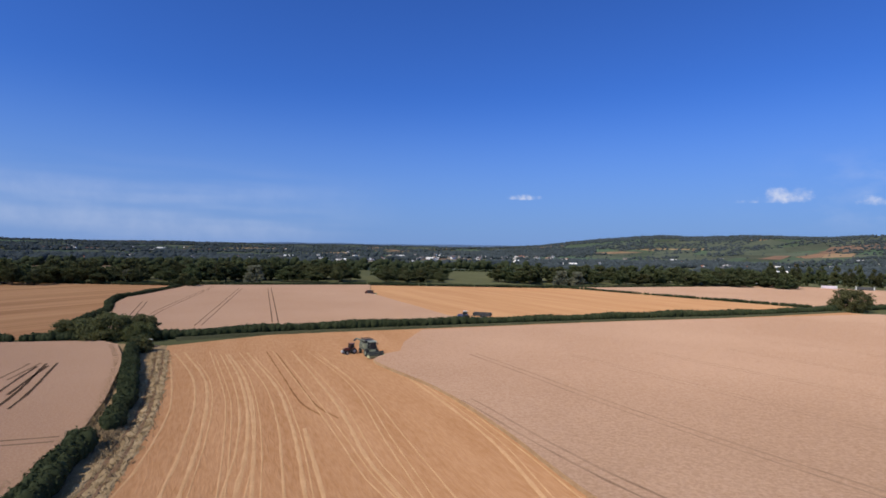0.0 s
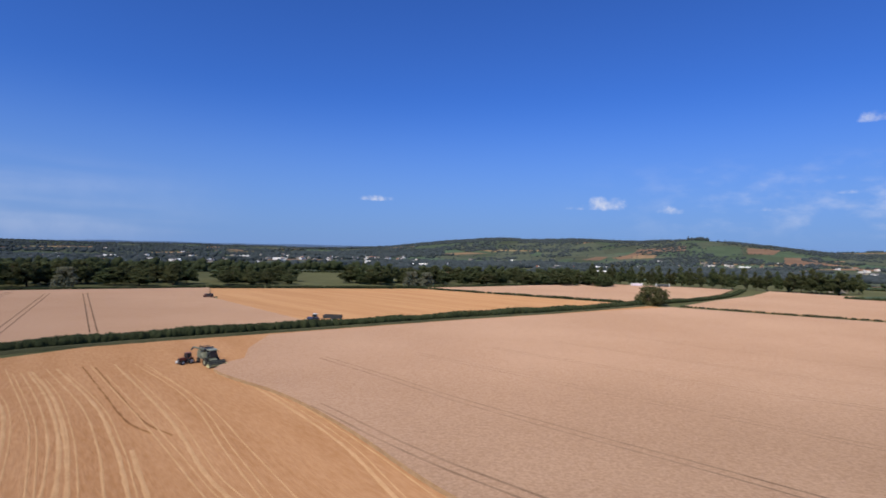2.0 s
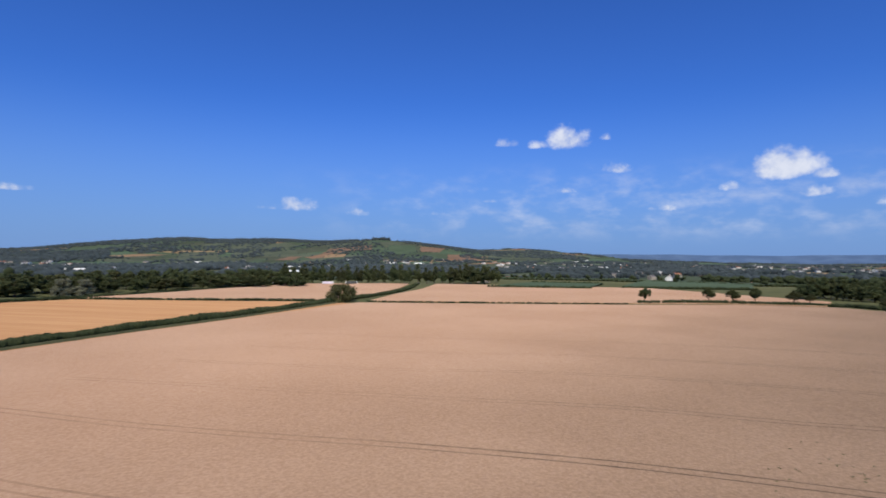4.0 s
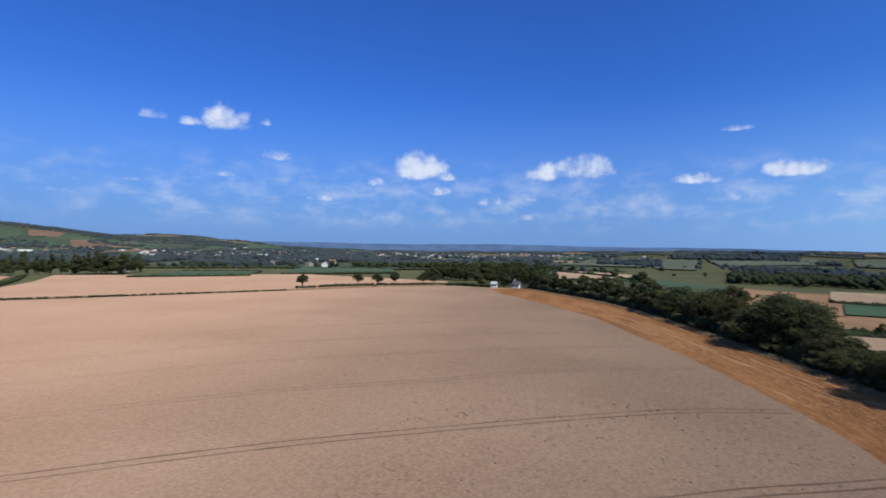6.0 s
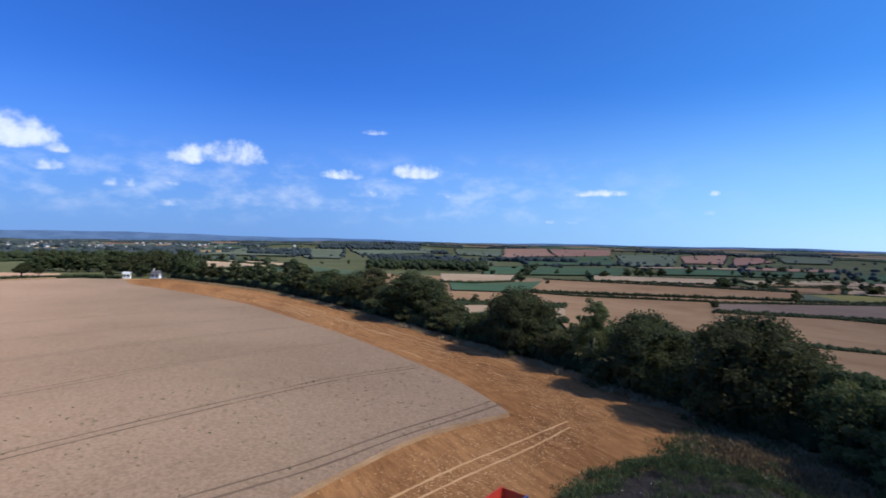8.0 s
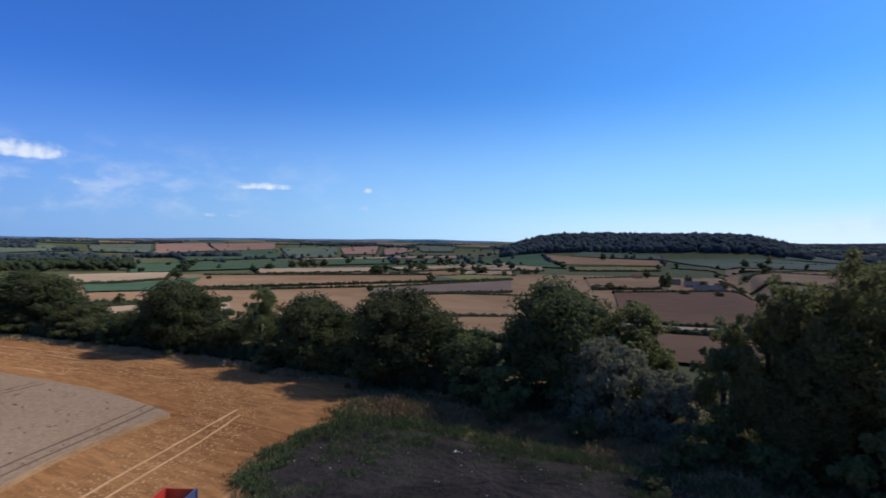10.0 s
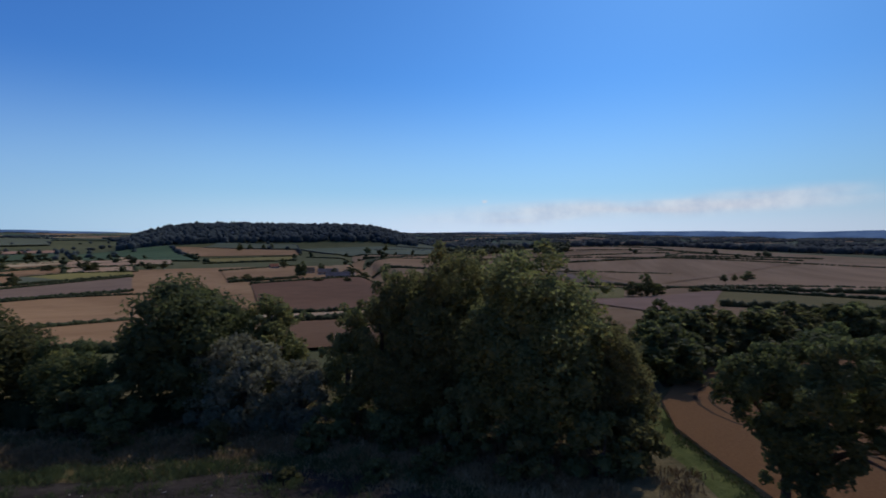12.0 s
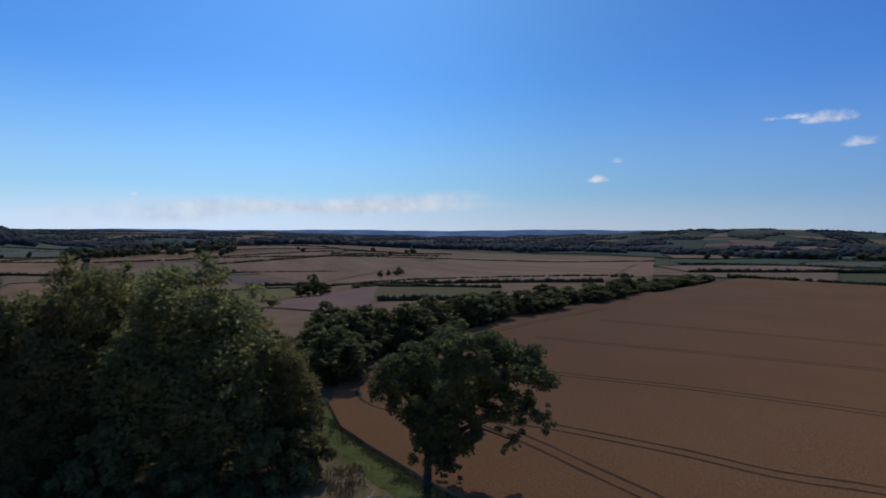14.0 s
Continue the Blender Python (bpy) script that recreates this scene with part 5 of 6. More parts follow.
hedge("hedge", [bearing(195, 455), bearing(206, 455), bearing(216, 455)], 2.2, 1.5, "low hedge on the southern slope", seed=26, leaf=0.4, dense=0.6)
hedge("hedge", [bearing(194, 652), bearing(216, 655), bearing(232, 655), bearing(249, 652)], 3.0, 2.0, "dark hedge at the top of the stubble", seed=28, leaf=0.5, dense=0.5)
hedge("hedge", [bearing(183, 803), bearing(200, 803), bearing(216, 803), bearing(222, 760)], 3.0, 2.0, "thin hedge along the southern rise", seed=29, leaf=0.5, dense=0.5)
PLOT_EDGES = []


def plots(name, places, mat, label, rise=0.0):
    """Fields lying on the slopes, one object each."""
    for k, c in enumerate(places):
        r = math.hypot(sum(p[0] for p in c) / 4, sum(p[1] for p in c) / 4)
        drape(name, c, mat, label, 20, 20, 0.45 + (0.0004 if rise == 0 else 0.0014) * r + 0.02 * k + rise)
        PLOT_EDGES.append(c)


plots("stubble_field", STUBBLE_PLOTS, FAR_TAN, "golden cut stubble field between valley hedges")
plots("pale_field", CREAM_PLOTS, FAR_CREAM, "pale cream strip of cut corn", 0.003)
plots("meadow", MEADOW_PLOTS, FAR_MEADOW, "green meadow bounded by dark hedges", 0.006)
plots("pasture", PASTURE_PLOTS, FAR_SAGE, "sage-green pasture with scattered trees", 0.009)
plots("bare_field", ROSE_PLOTS, FAR_ROSE, "pinkish bare field near the ridge", 0.012)
plots("ploughed_field", BROWN_PLOTS, FAR_BROWN, "dark reddish-brown ploughed field", 0.015)
# the wide vale to the north and east, in colours dulled to suggest haze
plots("stubble_field", VALE_STUBBLE_PLOTS, FAR_EARTH, "dull stubble field on the far slope", 0.25)
plots("pale_field", VALE_CREAM_PLOTS, FAR_PINK, "pale cut strip in the far vale", 0.25)
plots("meadow", VALE_MEADOW_PLOTS, HAZED_GREEN, "meadow on the far hillside, its green cooled for haze", 0.26)
plots("pasture", VALE_PASTURE_PLOTS, FAR_DULL, "dull green pasture on the far hillside", 0.27)
plots("bare_field", VALE_ROSE_PLOTS, FAR_EARTH, "brown bare field below the hilltop", 0.28)
plots("ploughed_field", VALE_BROWN_PLOTS, FAR_EARTH, "brown ploughed strip on the hillside", 0.29)
plots("ley_field", OLIVE_PLOTS, FAR_OLIVE, "yellow-green ley beside a hedge", 0.0)
plots("harrowed_field", HARROWED_PLOTS, FAR_GREY, "greyish-brown harrowed field in the valley", 0.0)
plots("slope_field", SLOPE_PLOTS, COMBED, "tan stubble combed in stripes on the slope", 0.0)
make_vale()


# ---- wheelings, straw rows, the dark heap ----
PARCHED = surface("parched_grass", (0.25, 0.18, 0.095), (0.40, 0.30, 0.17), fine=1.0, broad=0.3, bump=0.0)


# Strips on the crop: one dark colour for bare earth and shaded gap.
def pair(name, pts, z, mat, label, gauge=1.8, width=0.5, crown=0.0, group="wheelings", category="wheel track"):
    line = smooth_line(pts, 2.5)
    n = len(line)
    ob = tagged(new(name), label, category, group, "structure")
    for side in (-1, 1):
        track = []
        for i, p in enumerate(line):
            d = (line[min(i + 1, n - 1)] - line[max(i - 1, 0)]).normalized()
            track.append(p + Vector((d.y, -d.x, 0)) * (side * gauge / 2))
        part("rut", strip(name, track, width, z, mat, crown, 0.25, seed=int(abs(pts[0][0])) + side), ob)
    return ob


T0 = [(4.9, 88.5), (7.2, 84), (12.6, 72.2), (18, 61.8), (23, 53.8), (36, 33.5), (47, 13), (52, -6), (54, -15), (58, -26), (61, -37), (63.5, -45)]
T1 = [(8, 126), (18, 107), (27.5, 88), (38, 70), (50, 51), (63, 28), (73, 6), (82, -16), (86.5, -30), (88.5, -45)]
T2 = [(30, 128), (44, 106), (58, 83), (71, 63), (87, 38), (98, 14), (108, -5), (115, -28), (118, -43)]
T3 = [(52, 132), (66, 110), (82, 86), (97, 68), (110, 48), (122, 24), (132, 0), (140, -24), (143, -41)]
T4 = [(74, 138), (90, 112), (106, 90), (121, 72), (131, 56), (145, 28), (156, 2), (166, -37)]
T5 = [(97, 150), (114, 122), (130, 98), (146, 78), (158, 60), (172, 32), (184, 4), (192, -32)]
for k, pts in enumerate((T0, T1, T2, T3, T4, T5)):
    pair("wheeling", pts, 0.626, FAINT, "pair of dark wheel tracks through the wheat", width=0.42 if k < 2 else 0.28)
for pts in ([(-72, 161), (-112, 300)], [(-52, 171), (-97, 303)], [(-100.4, 175.2), (-123, 224)], [(-92, 165), (-104.7, 207), (-131, 310)]):
    pair("wheeling", pts, 0.606, RUT, "pair of dark wheel tracks in the northern wheat", width=0.3)
WEST_RUT, INNER_RUT, FAINT_RUT = [(-62.4, 78.8), (-67.1, 89.4), (-76.9, 108.6)], [(-68.4, 86.0), (-72.6, 95.7), (-76.9, 106.1)], [(-75.7, 94.7), (-78.1, 102.6), (-80.1, 108.4)]
for pts in (WEST_RUT, INNER_RUT, FAINT_RUT, [(-46.5, 68), (-56, 65), (-80, 58), (-140, 44)],
            [(-66, 10), (-64, -2), (-61, -10), (-60, -19), (-57.5, -31), (-56, -36), (-53.5, -42), (-50.5, -47), (-48, -52), (-48.5, -58), (-52, -63), (-58, -66), (-70, -70), (-100, -77), (-160, -76)],
            [(-46, -12), (-48, -18), (-49.5, -25), (-51, -31), (-52, -37), (-53, -42)],
            [(-92, 8), (-91, -4), (-89, -14), (-85.5, -28), (-81, -40), (-78, -50), (-74, -62)],
            [(-122, 10), (-121, -5), (-115, -28), (-109, -48), (-104, -66)], [(-150, 10), (-148, -10), (-143, -36), (-137, -66)],
            [(-222, -54), (-229, -40)]):
    pair("wheeling", pts, 0.606, RUT if pts[0][1] < 20 or pts in (WEST_RUT, INNER_RUT) else BARE, "pair of dark wheel tracks through ripe wheat")

# rows of straw left by the combine, fanning out between headland and standing crop
STRAW_WEST = [
    [(-60.5, 122.7), (-43.5, 89.9), (-38.0, 77.3), (-32.8, 61.4), (-31.5, 55.5), (-23.8, 18.3)],
    [(-59.5, 122.8), (-46.2, 102.7), (-37.4, 84.9), (-30.6, 66.9), (-27.0, 55.5), (-15.6, 19.2)],
    [(-58.3, 124.7), (-44.1, 102.8), (-36.2, 86.6), (-29.5, 69.0), (-25.1, 55.5), (-13.2, 19.4)],
    [(-53.5, 126.9), (-36.8, 94.1), (-30.7, 80.4), (-24.5, 64.1), (-21.4, 55.5), (-8.5, 19.8)],
    [(-49.5, 123.4), (-38.9, 103.0), (-29.9, 83.5), (-24.0, 67.0), (-20.9, 55.5), (-10.9, 18.8)],
    [(-48.3, 123.5), (-38.1, 104.3), (-28.7, 83.5), (-22.5, 66.1), (-19.6, 55.5), (-9.6, 18.8)],
    [(-47.6, 123.5), (-36.6, 103.1), (-27.4, 82.0), (-21.5, 66.1), (-18.0, 55.5), (-5.9, 19.5)],
    [(-46.0, 125.5), (-30.8, 97.5), (-22.3, 77.7), (-17.6, 64.2), (-14.7, 55.5), (-2.7, 19.5)],
]
STRAW_EAST = [
    [(-44.2, 125.6), (-28.4, 96.5), (-19.9, 76.4), (-15.5, 64.2), (-12.6, 55.5), (-0.7, 19.5)],
    [(-39.0, 127.8), (-21.3, 90.7), (-13.0, 72.7), (-7.7, 60.8), (-4.7, 55.6), (14.5, 22.8)],
    [(-17.8, 75.1), (-13.9, 64.2), (-10.8, 55.6), (1.9, 19.7)],
    [(-34.6, 128.1), (-16.7, 89.0), (-8.2, 66.2), (-3.1, 55.6), (13.4, 21.3)],
    [(-30.9, 128.3), (-15.9, 99.2), (-6.5, 71.7), (-0.8, 55.6), (11.8, 19.8)],
    [(-29.1, 128.5), (-12.4, 95.0), (-4.0, 72.9), (2.5, 55.6), (15.8, 20.0)],
    [(-10.3, 115.4), (1.1, 89.0), (7.8, 70.9), (11.6, 55.1), (20.5, 18.1)],
    [(-8.2, 113.8), (2.7, 90.7), (10.3, 70.7), (15.6, 54.6), (27.5, 18.5)],
]
DARK_LINE = [(-40.2, 127.0), (-29.8, 104.7), (-21.9, 87.9), (-16.7, 80.7)]
rows_rnd = random.Random(8)
for k, pts in enumerate(STRAW_WEST + STRAW_EAST):
    wide = rows_rnd.choice((0.24, 0.3, 0.4, 0.5))
    for side in (0.0,) if k % 3 == 1 or k in (0, 10) else (0.0, rows_rnd.uniform(0.7, 1.1)):       # a main row and a thin one beside it
        line = [p + Vector((side, 0.3 * side, 0)) for p in smooth_line(pts, 1.6)]
        if side:
            line = line[rows_rnd.randrange(2, 9):]
        thing("windrow", strip("windrow", line, wide if side == 0 else 0.2, 0.006, STRAW, 0.03, 0.28, seed=k), "pale combed row of straw on the stubble", "windrow", "straw windrows")
for pts in (DARK_LINE, [(x + 2.6, y - 1.0) for x, y in DARK_LINE]):
    thing("wheel_mark", strip("wheel_mark", smooth_line(pts, 1.6), 0.26, 0.005, TRACK, 0.0, 0.5, seed=4), "dark wheel mark across the stubble", "wheel track", "wheel marks", "structure")
for pts in ([(42.5, -13), (45, -20), (48, -28.5), (50.6, -38), (54, -50)], [(41.4, -15), (43.7, -22), (46.2, -30), (49, -40), (52, -48.5)]):
    thing("windrow", strip("windrow", smooth_line(pts, 1.2), 0.3, 0.012, STRAW, 0.06, 0.4, seed=9), "thin pale straw line where a wheel ran", "windrow", "straw windrows")
for k in range(5):                                     # ruts on the headland by the hedge
    o = 0.4 + k * 0.75
    line = smooth_line([(-66.5 + o, 126), (-57.5 + o, 108), (-47.2 + o, 86), (-42.2 + o, 74), (-37.6 + o, 61), (-34.5 + o, 50), (-28.5 + o, 30)], 1.2)
    thing("headland_rut", strip("headland_rut", line, 0.55 if k % 2 else 0.95, 0.008, BARE if k % 2 else PARCHED, 0.03 if k % 2 else 0.1, 0.5, seed=k), "worn rut along the headland", "wheel track", "headland ruts", "structure")


def tufts(name, pts, blades, tall, mat, label, category, seed, spread=0.5, blade=0.05):
    """Clumps of upright blades and stems at each point."""
    rng = np.random.default_rng(seed)
    n = len(pts) * blades
    base = np.repeat(np.array(pts), blades, axis=0) + np.concatenate([rng.normal(0, spread, (n, 2)), np.zeros((n, 1))], 1)
    h = tall * rng.uniform(0.4, 1.15, n)
    lean = rng.normal(0, 0.35, (n, 2)) * h[:, None]
    a = rng.uniform(0, 2 * math.pi, n)
    w = np.stack([np.cos(a), np.sin(a), a * 0], 1) * blade
    tip = base + np.concatenate([lean, h[:, None]], 1)
    mid = base + np.concatenate([lean * 0.3, h[:, None] * 0.55], 1)
    v = np.stack([base - w, mid - w * 1.4, tip, mid + w * 1.4], 1).reshape(-1, 3)
    me = fast(name, v, np.arange(4 * n).reshape(n, 4), mat)
    return thing(name, me, label, category, kind="stuff")


WEED = surface("weed_leaf", (0.055, 0.075, 0.032), (0.13, 0.155, 0.07), fine=1.0, broad=0.2, bump=0.0, through_light=0.2)
WITHERED = surface("withered_stem", (0.15, 0.10, 0.05), (0.30, 0.21, 0.11), fine=1.0, broad=0.3, bump=0.0)
BRIGHT_GRASS = surface("green_verge", (0.06, 0.078, 0.02), (0.13, 0.145, 0.045), fine=1.5, broad=0.2, bump=0.8)


def make_heap():
    outline = smooth_line([(37, -35), (39, -44), (36, -52), (28, -54), (17, -52), (4, -52), (-8, -47), (-12, -37), (0, -31), (18, -29), (30, -30), (37, -35)], 1.5)
    c = Vector((16, -42, 0))
    verts, faces = [], []
    rings = 14
    n = len(outline) - 1
    for k in range(rings + 1):
        u = k / rings
        for i in range(n):
            p = c.lerp(outline[i], u)
            hgt = 1.3 * (1 - u * u) + 0.18 * noise.noise(p * 0.6) + 0.10 * noise.noise(p * 1.7)
            verts.append((p.x, p.y, max(0.012, hgt) if u < 1 else 0.012))
    for k in range(rings):
        for i in range(n):
            j = (i + 1) % n
            faces.append((k * n + i, (k + 1) * n + i, (k + 1) * n + j, k * n + j))
    thing("compost_mound", raw("compost_mound", verts, faces, SOIL), "low dark heap of compost overgrown with weeds", "compost heap")
    rng = np.random.default_rng(5)

    def spots(count, cx, cy, sx, sy, z):
        return np.stack([rng.normal(cx, sx, count), rng.normal(cy, sy, count), np.full(count, z)], 1)
    green = np.concatenate([spots(50, 38.5, -54, 1.6, 3.4, 0), spots(40, 34, -53, 3.0, 1.4, 0.2), spots(45, 28, -47, 4.0, 3.0, 0.7), spots(30, 14, -54, 6, 1.2, 0.1), spots(25, 0, -53, 5, 1.5, 0.1), spots(170, 14, -43, 11, 4.5, 0.75)])
    tufts("weeds", green, 60, 0.55, WEED, "rank green weeds on the dark heap", "weeds", 6, 0.5, 0.03)
    dry = np.concatenate([spots(70, 33, -60, 4, 1.6, 0), spots(80, 22, -60, 6, 2.2, 0), spots(60, 6, -57, 7, 2.0, 0), spots(40, -10, -52, 5, 3, 0), spots(26, 36, -57, 2, 2, 0), spots(60, -22, -44, 6, 4, 0)])
    tufts("dry_grass", dry, 60, 0.85, WITHERED, "tall withered brown grass beneath the trees", "dry grass", 7, 0.55, 0.045)
    floor = np.stack([rng.uniform(-32, 44, 520), rng.uniform(-74, -54, 520), np.zeros(520)], 1)
    tufts("undergrowth", floor[:300], 46, 0.7, WEED, "nettles and green undergrowth beneath the trees", "undergrowth", 17, 0.8, 0.045)
    tufts("bent_grass", floor[300:], 50, 0.6, PARCHED, "pale bent grass beneath the trees", "dry grass", 18, 0.7, 0.045)
    ragged = np.concatenate([spots(110, -7, -48, 5, 4, 0), spots(60, 4, -55, 6, 2.5, 0), spots(50, -16, -45, 4, 3, 0)])
    tufts("ragged_grass", ragged, 46, 0.75, PARCHED, "ragged pale grass in front of the tall trees", "dry grass", 28, 0.6, 0.045)
    fringe = np.array([(p.x + rng.normal(0, 0.8), p.y - 0.6 + rng.normal(0, 0.8), 0.1) for p in outline for _ in range(4)])
    tufts("heap_fringe", fringe, 80, 0.7, WEED, "green weeds along the foot of the heap", "weeds", 19, 0.55, 0.032)
    rim = np.array([(p.x + rng.normal(0, 0.7) + 0.4, p.y + rng.normal(0, 0.7), 0.0) for p in outline[:18] + outline[-14:] for _ in range(5)])
    tufts("stubble_fringe", rim, 30, 0.4, WITHERED, "ragged dry fringe round the heap", "dry grass", 8, 0.5, 0.04)
    stones = np.stack([rng.uniform(-6, 36, 130), rng.uniform(-52, -33, 130), np.full(130, 0.9)], 1)
    stones[:, 2] = 1.25 * (1 - np.clip(((stones[:, 0] - 16) / 23) ** 2 + ((stones[:, 1] + 42) / 11) ** 2, 0, 1)) + 0.08
    v, f = lumps(rng, stones, rng.uniform(0.025, 0.09, (130, 3)), 1, 0.3)
    thing("stones", fast("stones", v, f, CHALK), "small pale stones strewn on the heap", "stones", kind="stuff")


rng_h = np.random.default_rng(44)
CHALK = surface("chalk_stone", (0.42, 0.40, 0.37), (0.62, 0.60, 0.56), fine=8, broad=1, bump=0.4)
SHEETING = paint("white_plastic_sheeting", (0.75, 0.75, 0.74), 0.4, dirt=0.2)
make_heap()


def crumpled_sheet(x, y, z, lx, ly, turn, seed):
    rng = np.random.default_rng(seed)
    v, f = [], []
    for j in range(7):
        for i in range(9):
            v.append(((i / 8 - 0.5) * lx + rng.normal(0, 0.05), (j / 6 - 0.5) * ly + rng.normal(0, 0.05), abs(rng.normal(0.1, 0.09)) + 0.02))
    for j in range(6):
        for i in range(8):
            k = j * 9 + i
            f.append((k, k + 1, k + 10, k + 9))
    ob = thing("plastic_sheet", raw("plastic_sheet", v, f, SHEETING), "crumpled scrap of white plastic sheeting on weeds", "plastic sheet", "scraps of sheeting")
    ob.matrix_basis = pose(x, y, z, 0, 0, turn)


crumpled_sheet(30.3, -56.0, 0.05, 2.0, 0.9, 20, 1)
crumpled_sheet(21.2, -47.0, 0.95, 1.0, 0.6, -10, 2)
ridge = np.array([(p.x + o + rng_h.normal(0, 0.25), p.y + rng_h.normal(0, 0.4), 0.0) for o in (0.3, 1.9, 3.5)
                  for p in smooth_line([(-66.5, 126), (-57.5, 108), (-47.2, 86), (-42.2, 74), (-37.6, 61), (-34.5, 50), (-28.5, 30)], 0.8)])
tufts("headland_grass", ridge, 22, 0.3, PARCHED, "dry tufted grass between the headland ruts", "dry grass", 15, 0.4, 0.04)
gap_grass = np.stack([rng_h.normal(-43.5, 1.6, 60), rng_h.normal(69, 2.2, 60), np.zeros(60)], 1)
tufts("gap_grass", gap_grass, 40, 0.7, PARCHED, "long dry grass in the gap of the hedge", "dry grass", 16, 0.5, 0.05)
wheat_rim = np.array([(p.x + 0.3 + rng_h.normal(0, 0.2), p.y, 0.0) for p in smooth_line([(-40.5, 30), (-42.3, 52), (-45.2, 69), (-52.3, 85.5), (-62.3, 104.4), (-69.2, 116.3), (-79, 130)], 0.35)])
tufts("wheat_rim_grass", wheat_rim, 14, 0.75, PARCHED, "dry grass along the rim of the wheat", "dry grass", 27, 0.25, 0.05)
verge = strip("grass_verge", smooth_line([(-33, -24), (-34.3, -34), (-35.8, -44), (-37, -51), (-42, -60)], 1.5), 3.0, 0.02, BRIGHT_GRASS, 0.12, 0.2)
thing("grass_verge", verge, "bright green grass strip along the brown wheat", "grass verge", kind="structure")
rng_v = np.random.default_rng(12)
tufts("verge_grass", np.array([(-34.5 - 0.2 * abs(k) + rng_v.normal(0, 0.9), -26 - k, 0.05) for k in range(30) for _ in range(5)]), 30, 0.4, WEED, "tufted green grass beside the wheat", "grass", 13, 0.4, 0.04)


# loose straw on the stubble
def straw_litter():
    rng = np.random.default_rng(31)
    n = 10000
    line = smooth_line([(44, -20), (50, -40), (60, -56), (90, -57), (132, -55), (190, -46)], 1.0)
    i = rng.integers(0, len(line), n)
    p = np.array([line[k][:] for k in i]) + np.concatenate([rng.normal(0, 3.6, (n, 2)), np.full((n, 1), 0.03)], 1)
    p[:, 2] = rng.uniform(0.03, 0.08, n)
    v, f = leaves(rng, p, np.tile((0.0, 0.0, 1.0), (n, 1)), 0.13, 0.04)
    v[:, 2] = np.maximum(v[:, 2], 0.012)
    thing("straw_litter", fast("straw_litter", v, f, STRAW), "loose tufts of straw strewn over the stubble", "straw", kind="stuff")


straw_litter()


def track_streaks():
    """Broken lines of straw and dry grass along the trodden strip, weeds in the near wheat."""
    q = random.Random(21)
    middle = smooth_line([(45, -22), (52, -42), (66, -57), (90, -59), (132, -56), (165, -52), (203, -47), (250, -33), (300, -14)], 1.5)
    for k in range(46):
        i = q.randrange(34, int(len(middle) * 0.8))
        n = q.randrange(5, 26)
        off = q.uniform(-8.5, 8.5)
        line = []
        for j in range(i, min(len(middle) - 1, i + n)):
            d = (middle[j + 1] - middle[j]).normalized()
            line.append(middle[j] + Vector((d.y, -d.x, 0)) * (off + 0.25 * math.sin(j * 0.9 + k)))
        if len(line) > 3 and (line[0] - Vector((16, -42, 0))).length > 26:
            thing("windrow", strip("windrow", line, q.uniform(0.12, 0.35), 0.012, STRAW, 0.04, 0.6, seed=k), "broken streak of straw on the trodden strip", "windrow", "straw windrows")
    edge_grass = []
    for p in smooth_line([(345, -13.5), (290, -37), (250, -51), (190, -60.5), (132, -65.5), (90, -68), (60, -68), (46, -67)], 1.2):
        for _ in range(3):
            edge_grass.append((p.x + q.gauss(0, 0.8), p.y + q.gauss(0, 0.8), 0.0))
    tufts("verge_dry_grass", np.array(edge_grass), 26, 0.8, PARCHED, "pale dry grass along the edge of the trees", "dry grass", 22, 0.6, 0.06)
    spots = np.array([(q.uniform(46, 90), q.uniform(-44, 14), 0.6) for _ in range(300)])
    spots = spots[spots[:, 0] > 62 - (spots[:, 1] + 44) * 0.36]
    tufts("wheat_weeds", spots, 6, 0.16, WEED, "dark weeds scattered in the standing wheat", "weeds", 23, 0.1, 0.035)


track_streaks()


def fallen_branch():
    """A bare grey branch lying in the grass by the single oak."""
    ob = tagged(new("fallen_branch"), "bare pale dead branch lying in rough grass", "branch")
    a, c = Vector((-28.4, -36.8, 0.12)), Vector((-32.3, -35.3, 0.2))
    d = (c - a).normalized()
    s = Vector((d.y, -d.x, 0))
    stem = [a, a.lerp(c, 0.35) + s * 0.15 + Vector((0, 0, 0.2)), a.lerp(c, 0.7) - s * 0.1 + Vector((0, 0, 0.35)), c]
    part("stem", raw("stem", *tube(stem, [0.13, 0.11, 0.08, 0.03], 8), DEAD_WOOD, True), ob)
    for u, w in ((0.35, 1.2), (0.6, -1.0), (0.8, 0.8)):
        p = a.lerp(c, u) + Vector((0, 0, 0.25))
        part("twig", raw("twig", *tube([p, p + d * 0.5 + s * w * 0.5 + Vector((0, 0, 0.2)), p + d * 0.8 + s * w + Vector((0, 0, 0.1))], [0.05, 0.035, 0.012], 6), DEAD_WOOD, True), ob)


DEAD_WOOD = surface("dead_wood", (0.30, 0.27, 0.23), (0.46, 0.42, 0.37), fine=4, broad=0.5, bump=0.6)
fallen_branch()


# ---- machines and buildings ----
RED = paint("red_enamel", (0.42, 0.035, 0.02))
GREY_GREEN = paint("grey_green_enamel", (0.17, 0.185, 0.13))
SAGE_ENAMEL = paint("faded_sage_enamel", (0.30, 0.32, 0.23))
RUST_RED = paint("rusty_red_enamel", (0.24, 0.06, 0.035), dirt=0.4)
MAROON = paint("dark_maroon_enamel", (0.12, 0.035, 0.02))
DARK = paint("dark_iron", (0.05, 0.05, 0.05), 0.6)
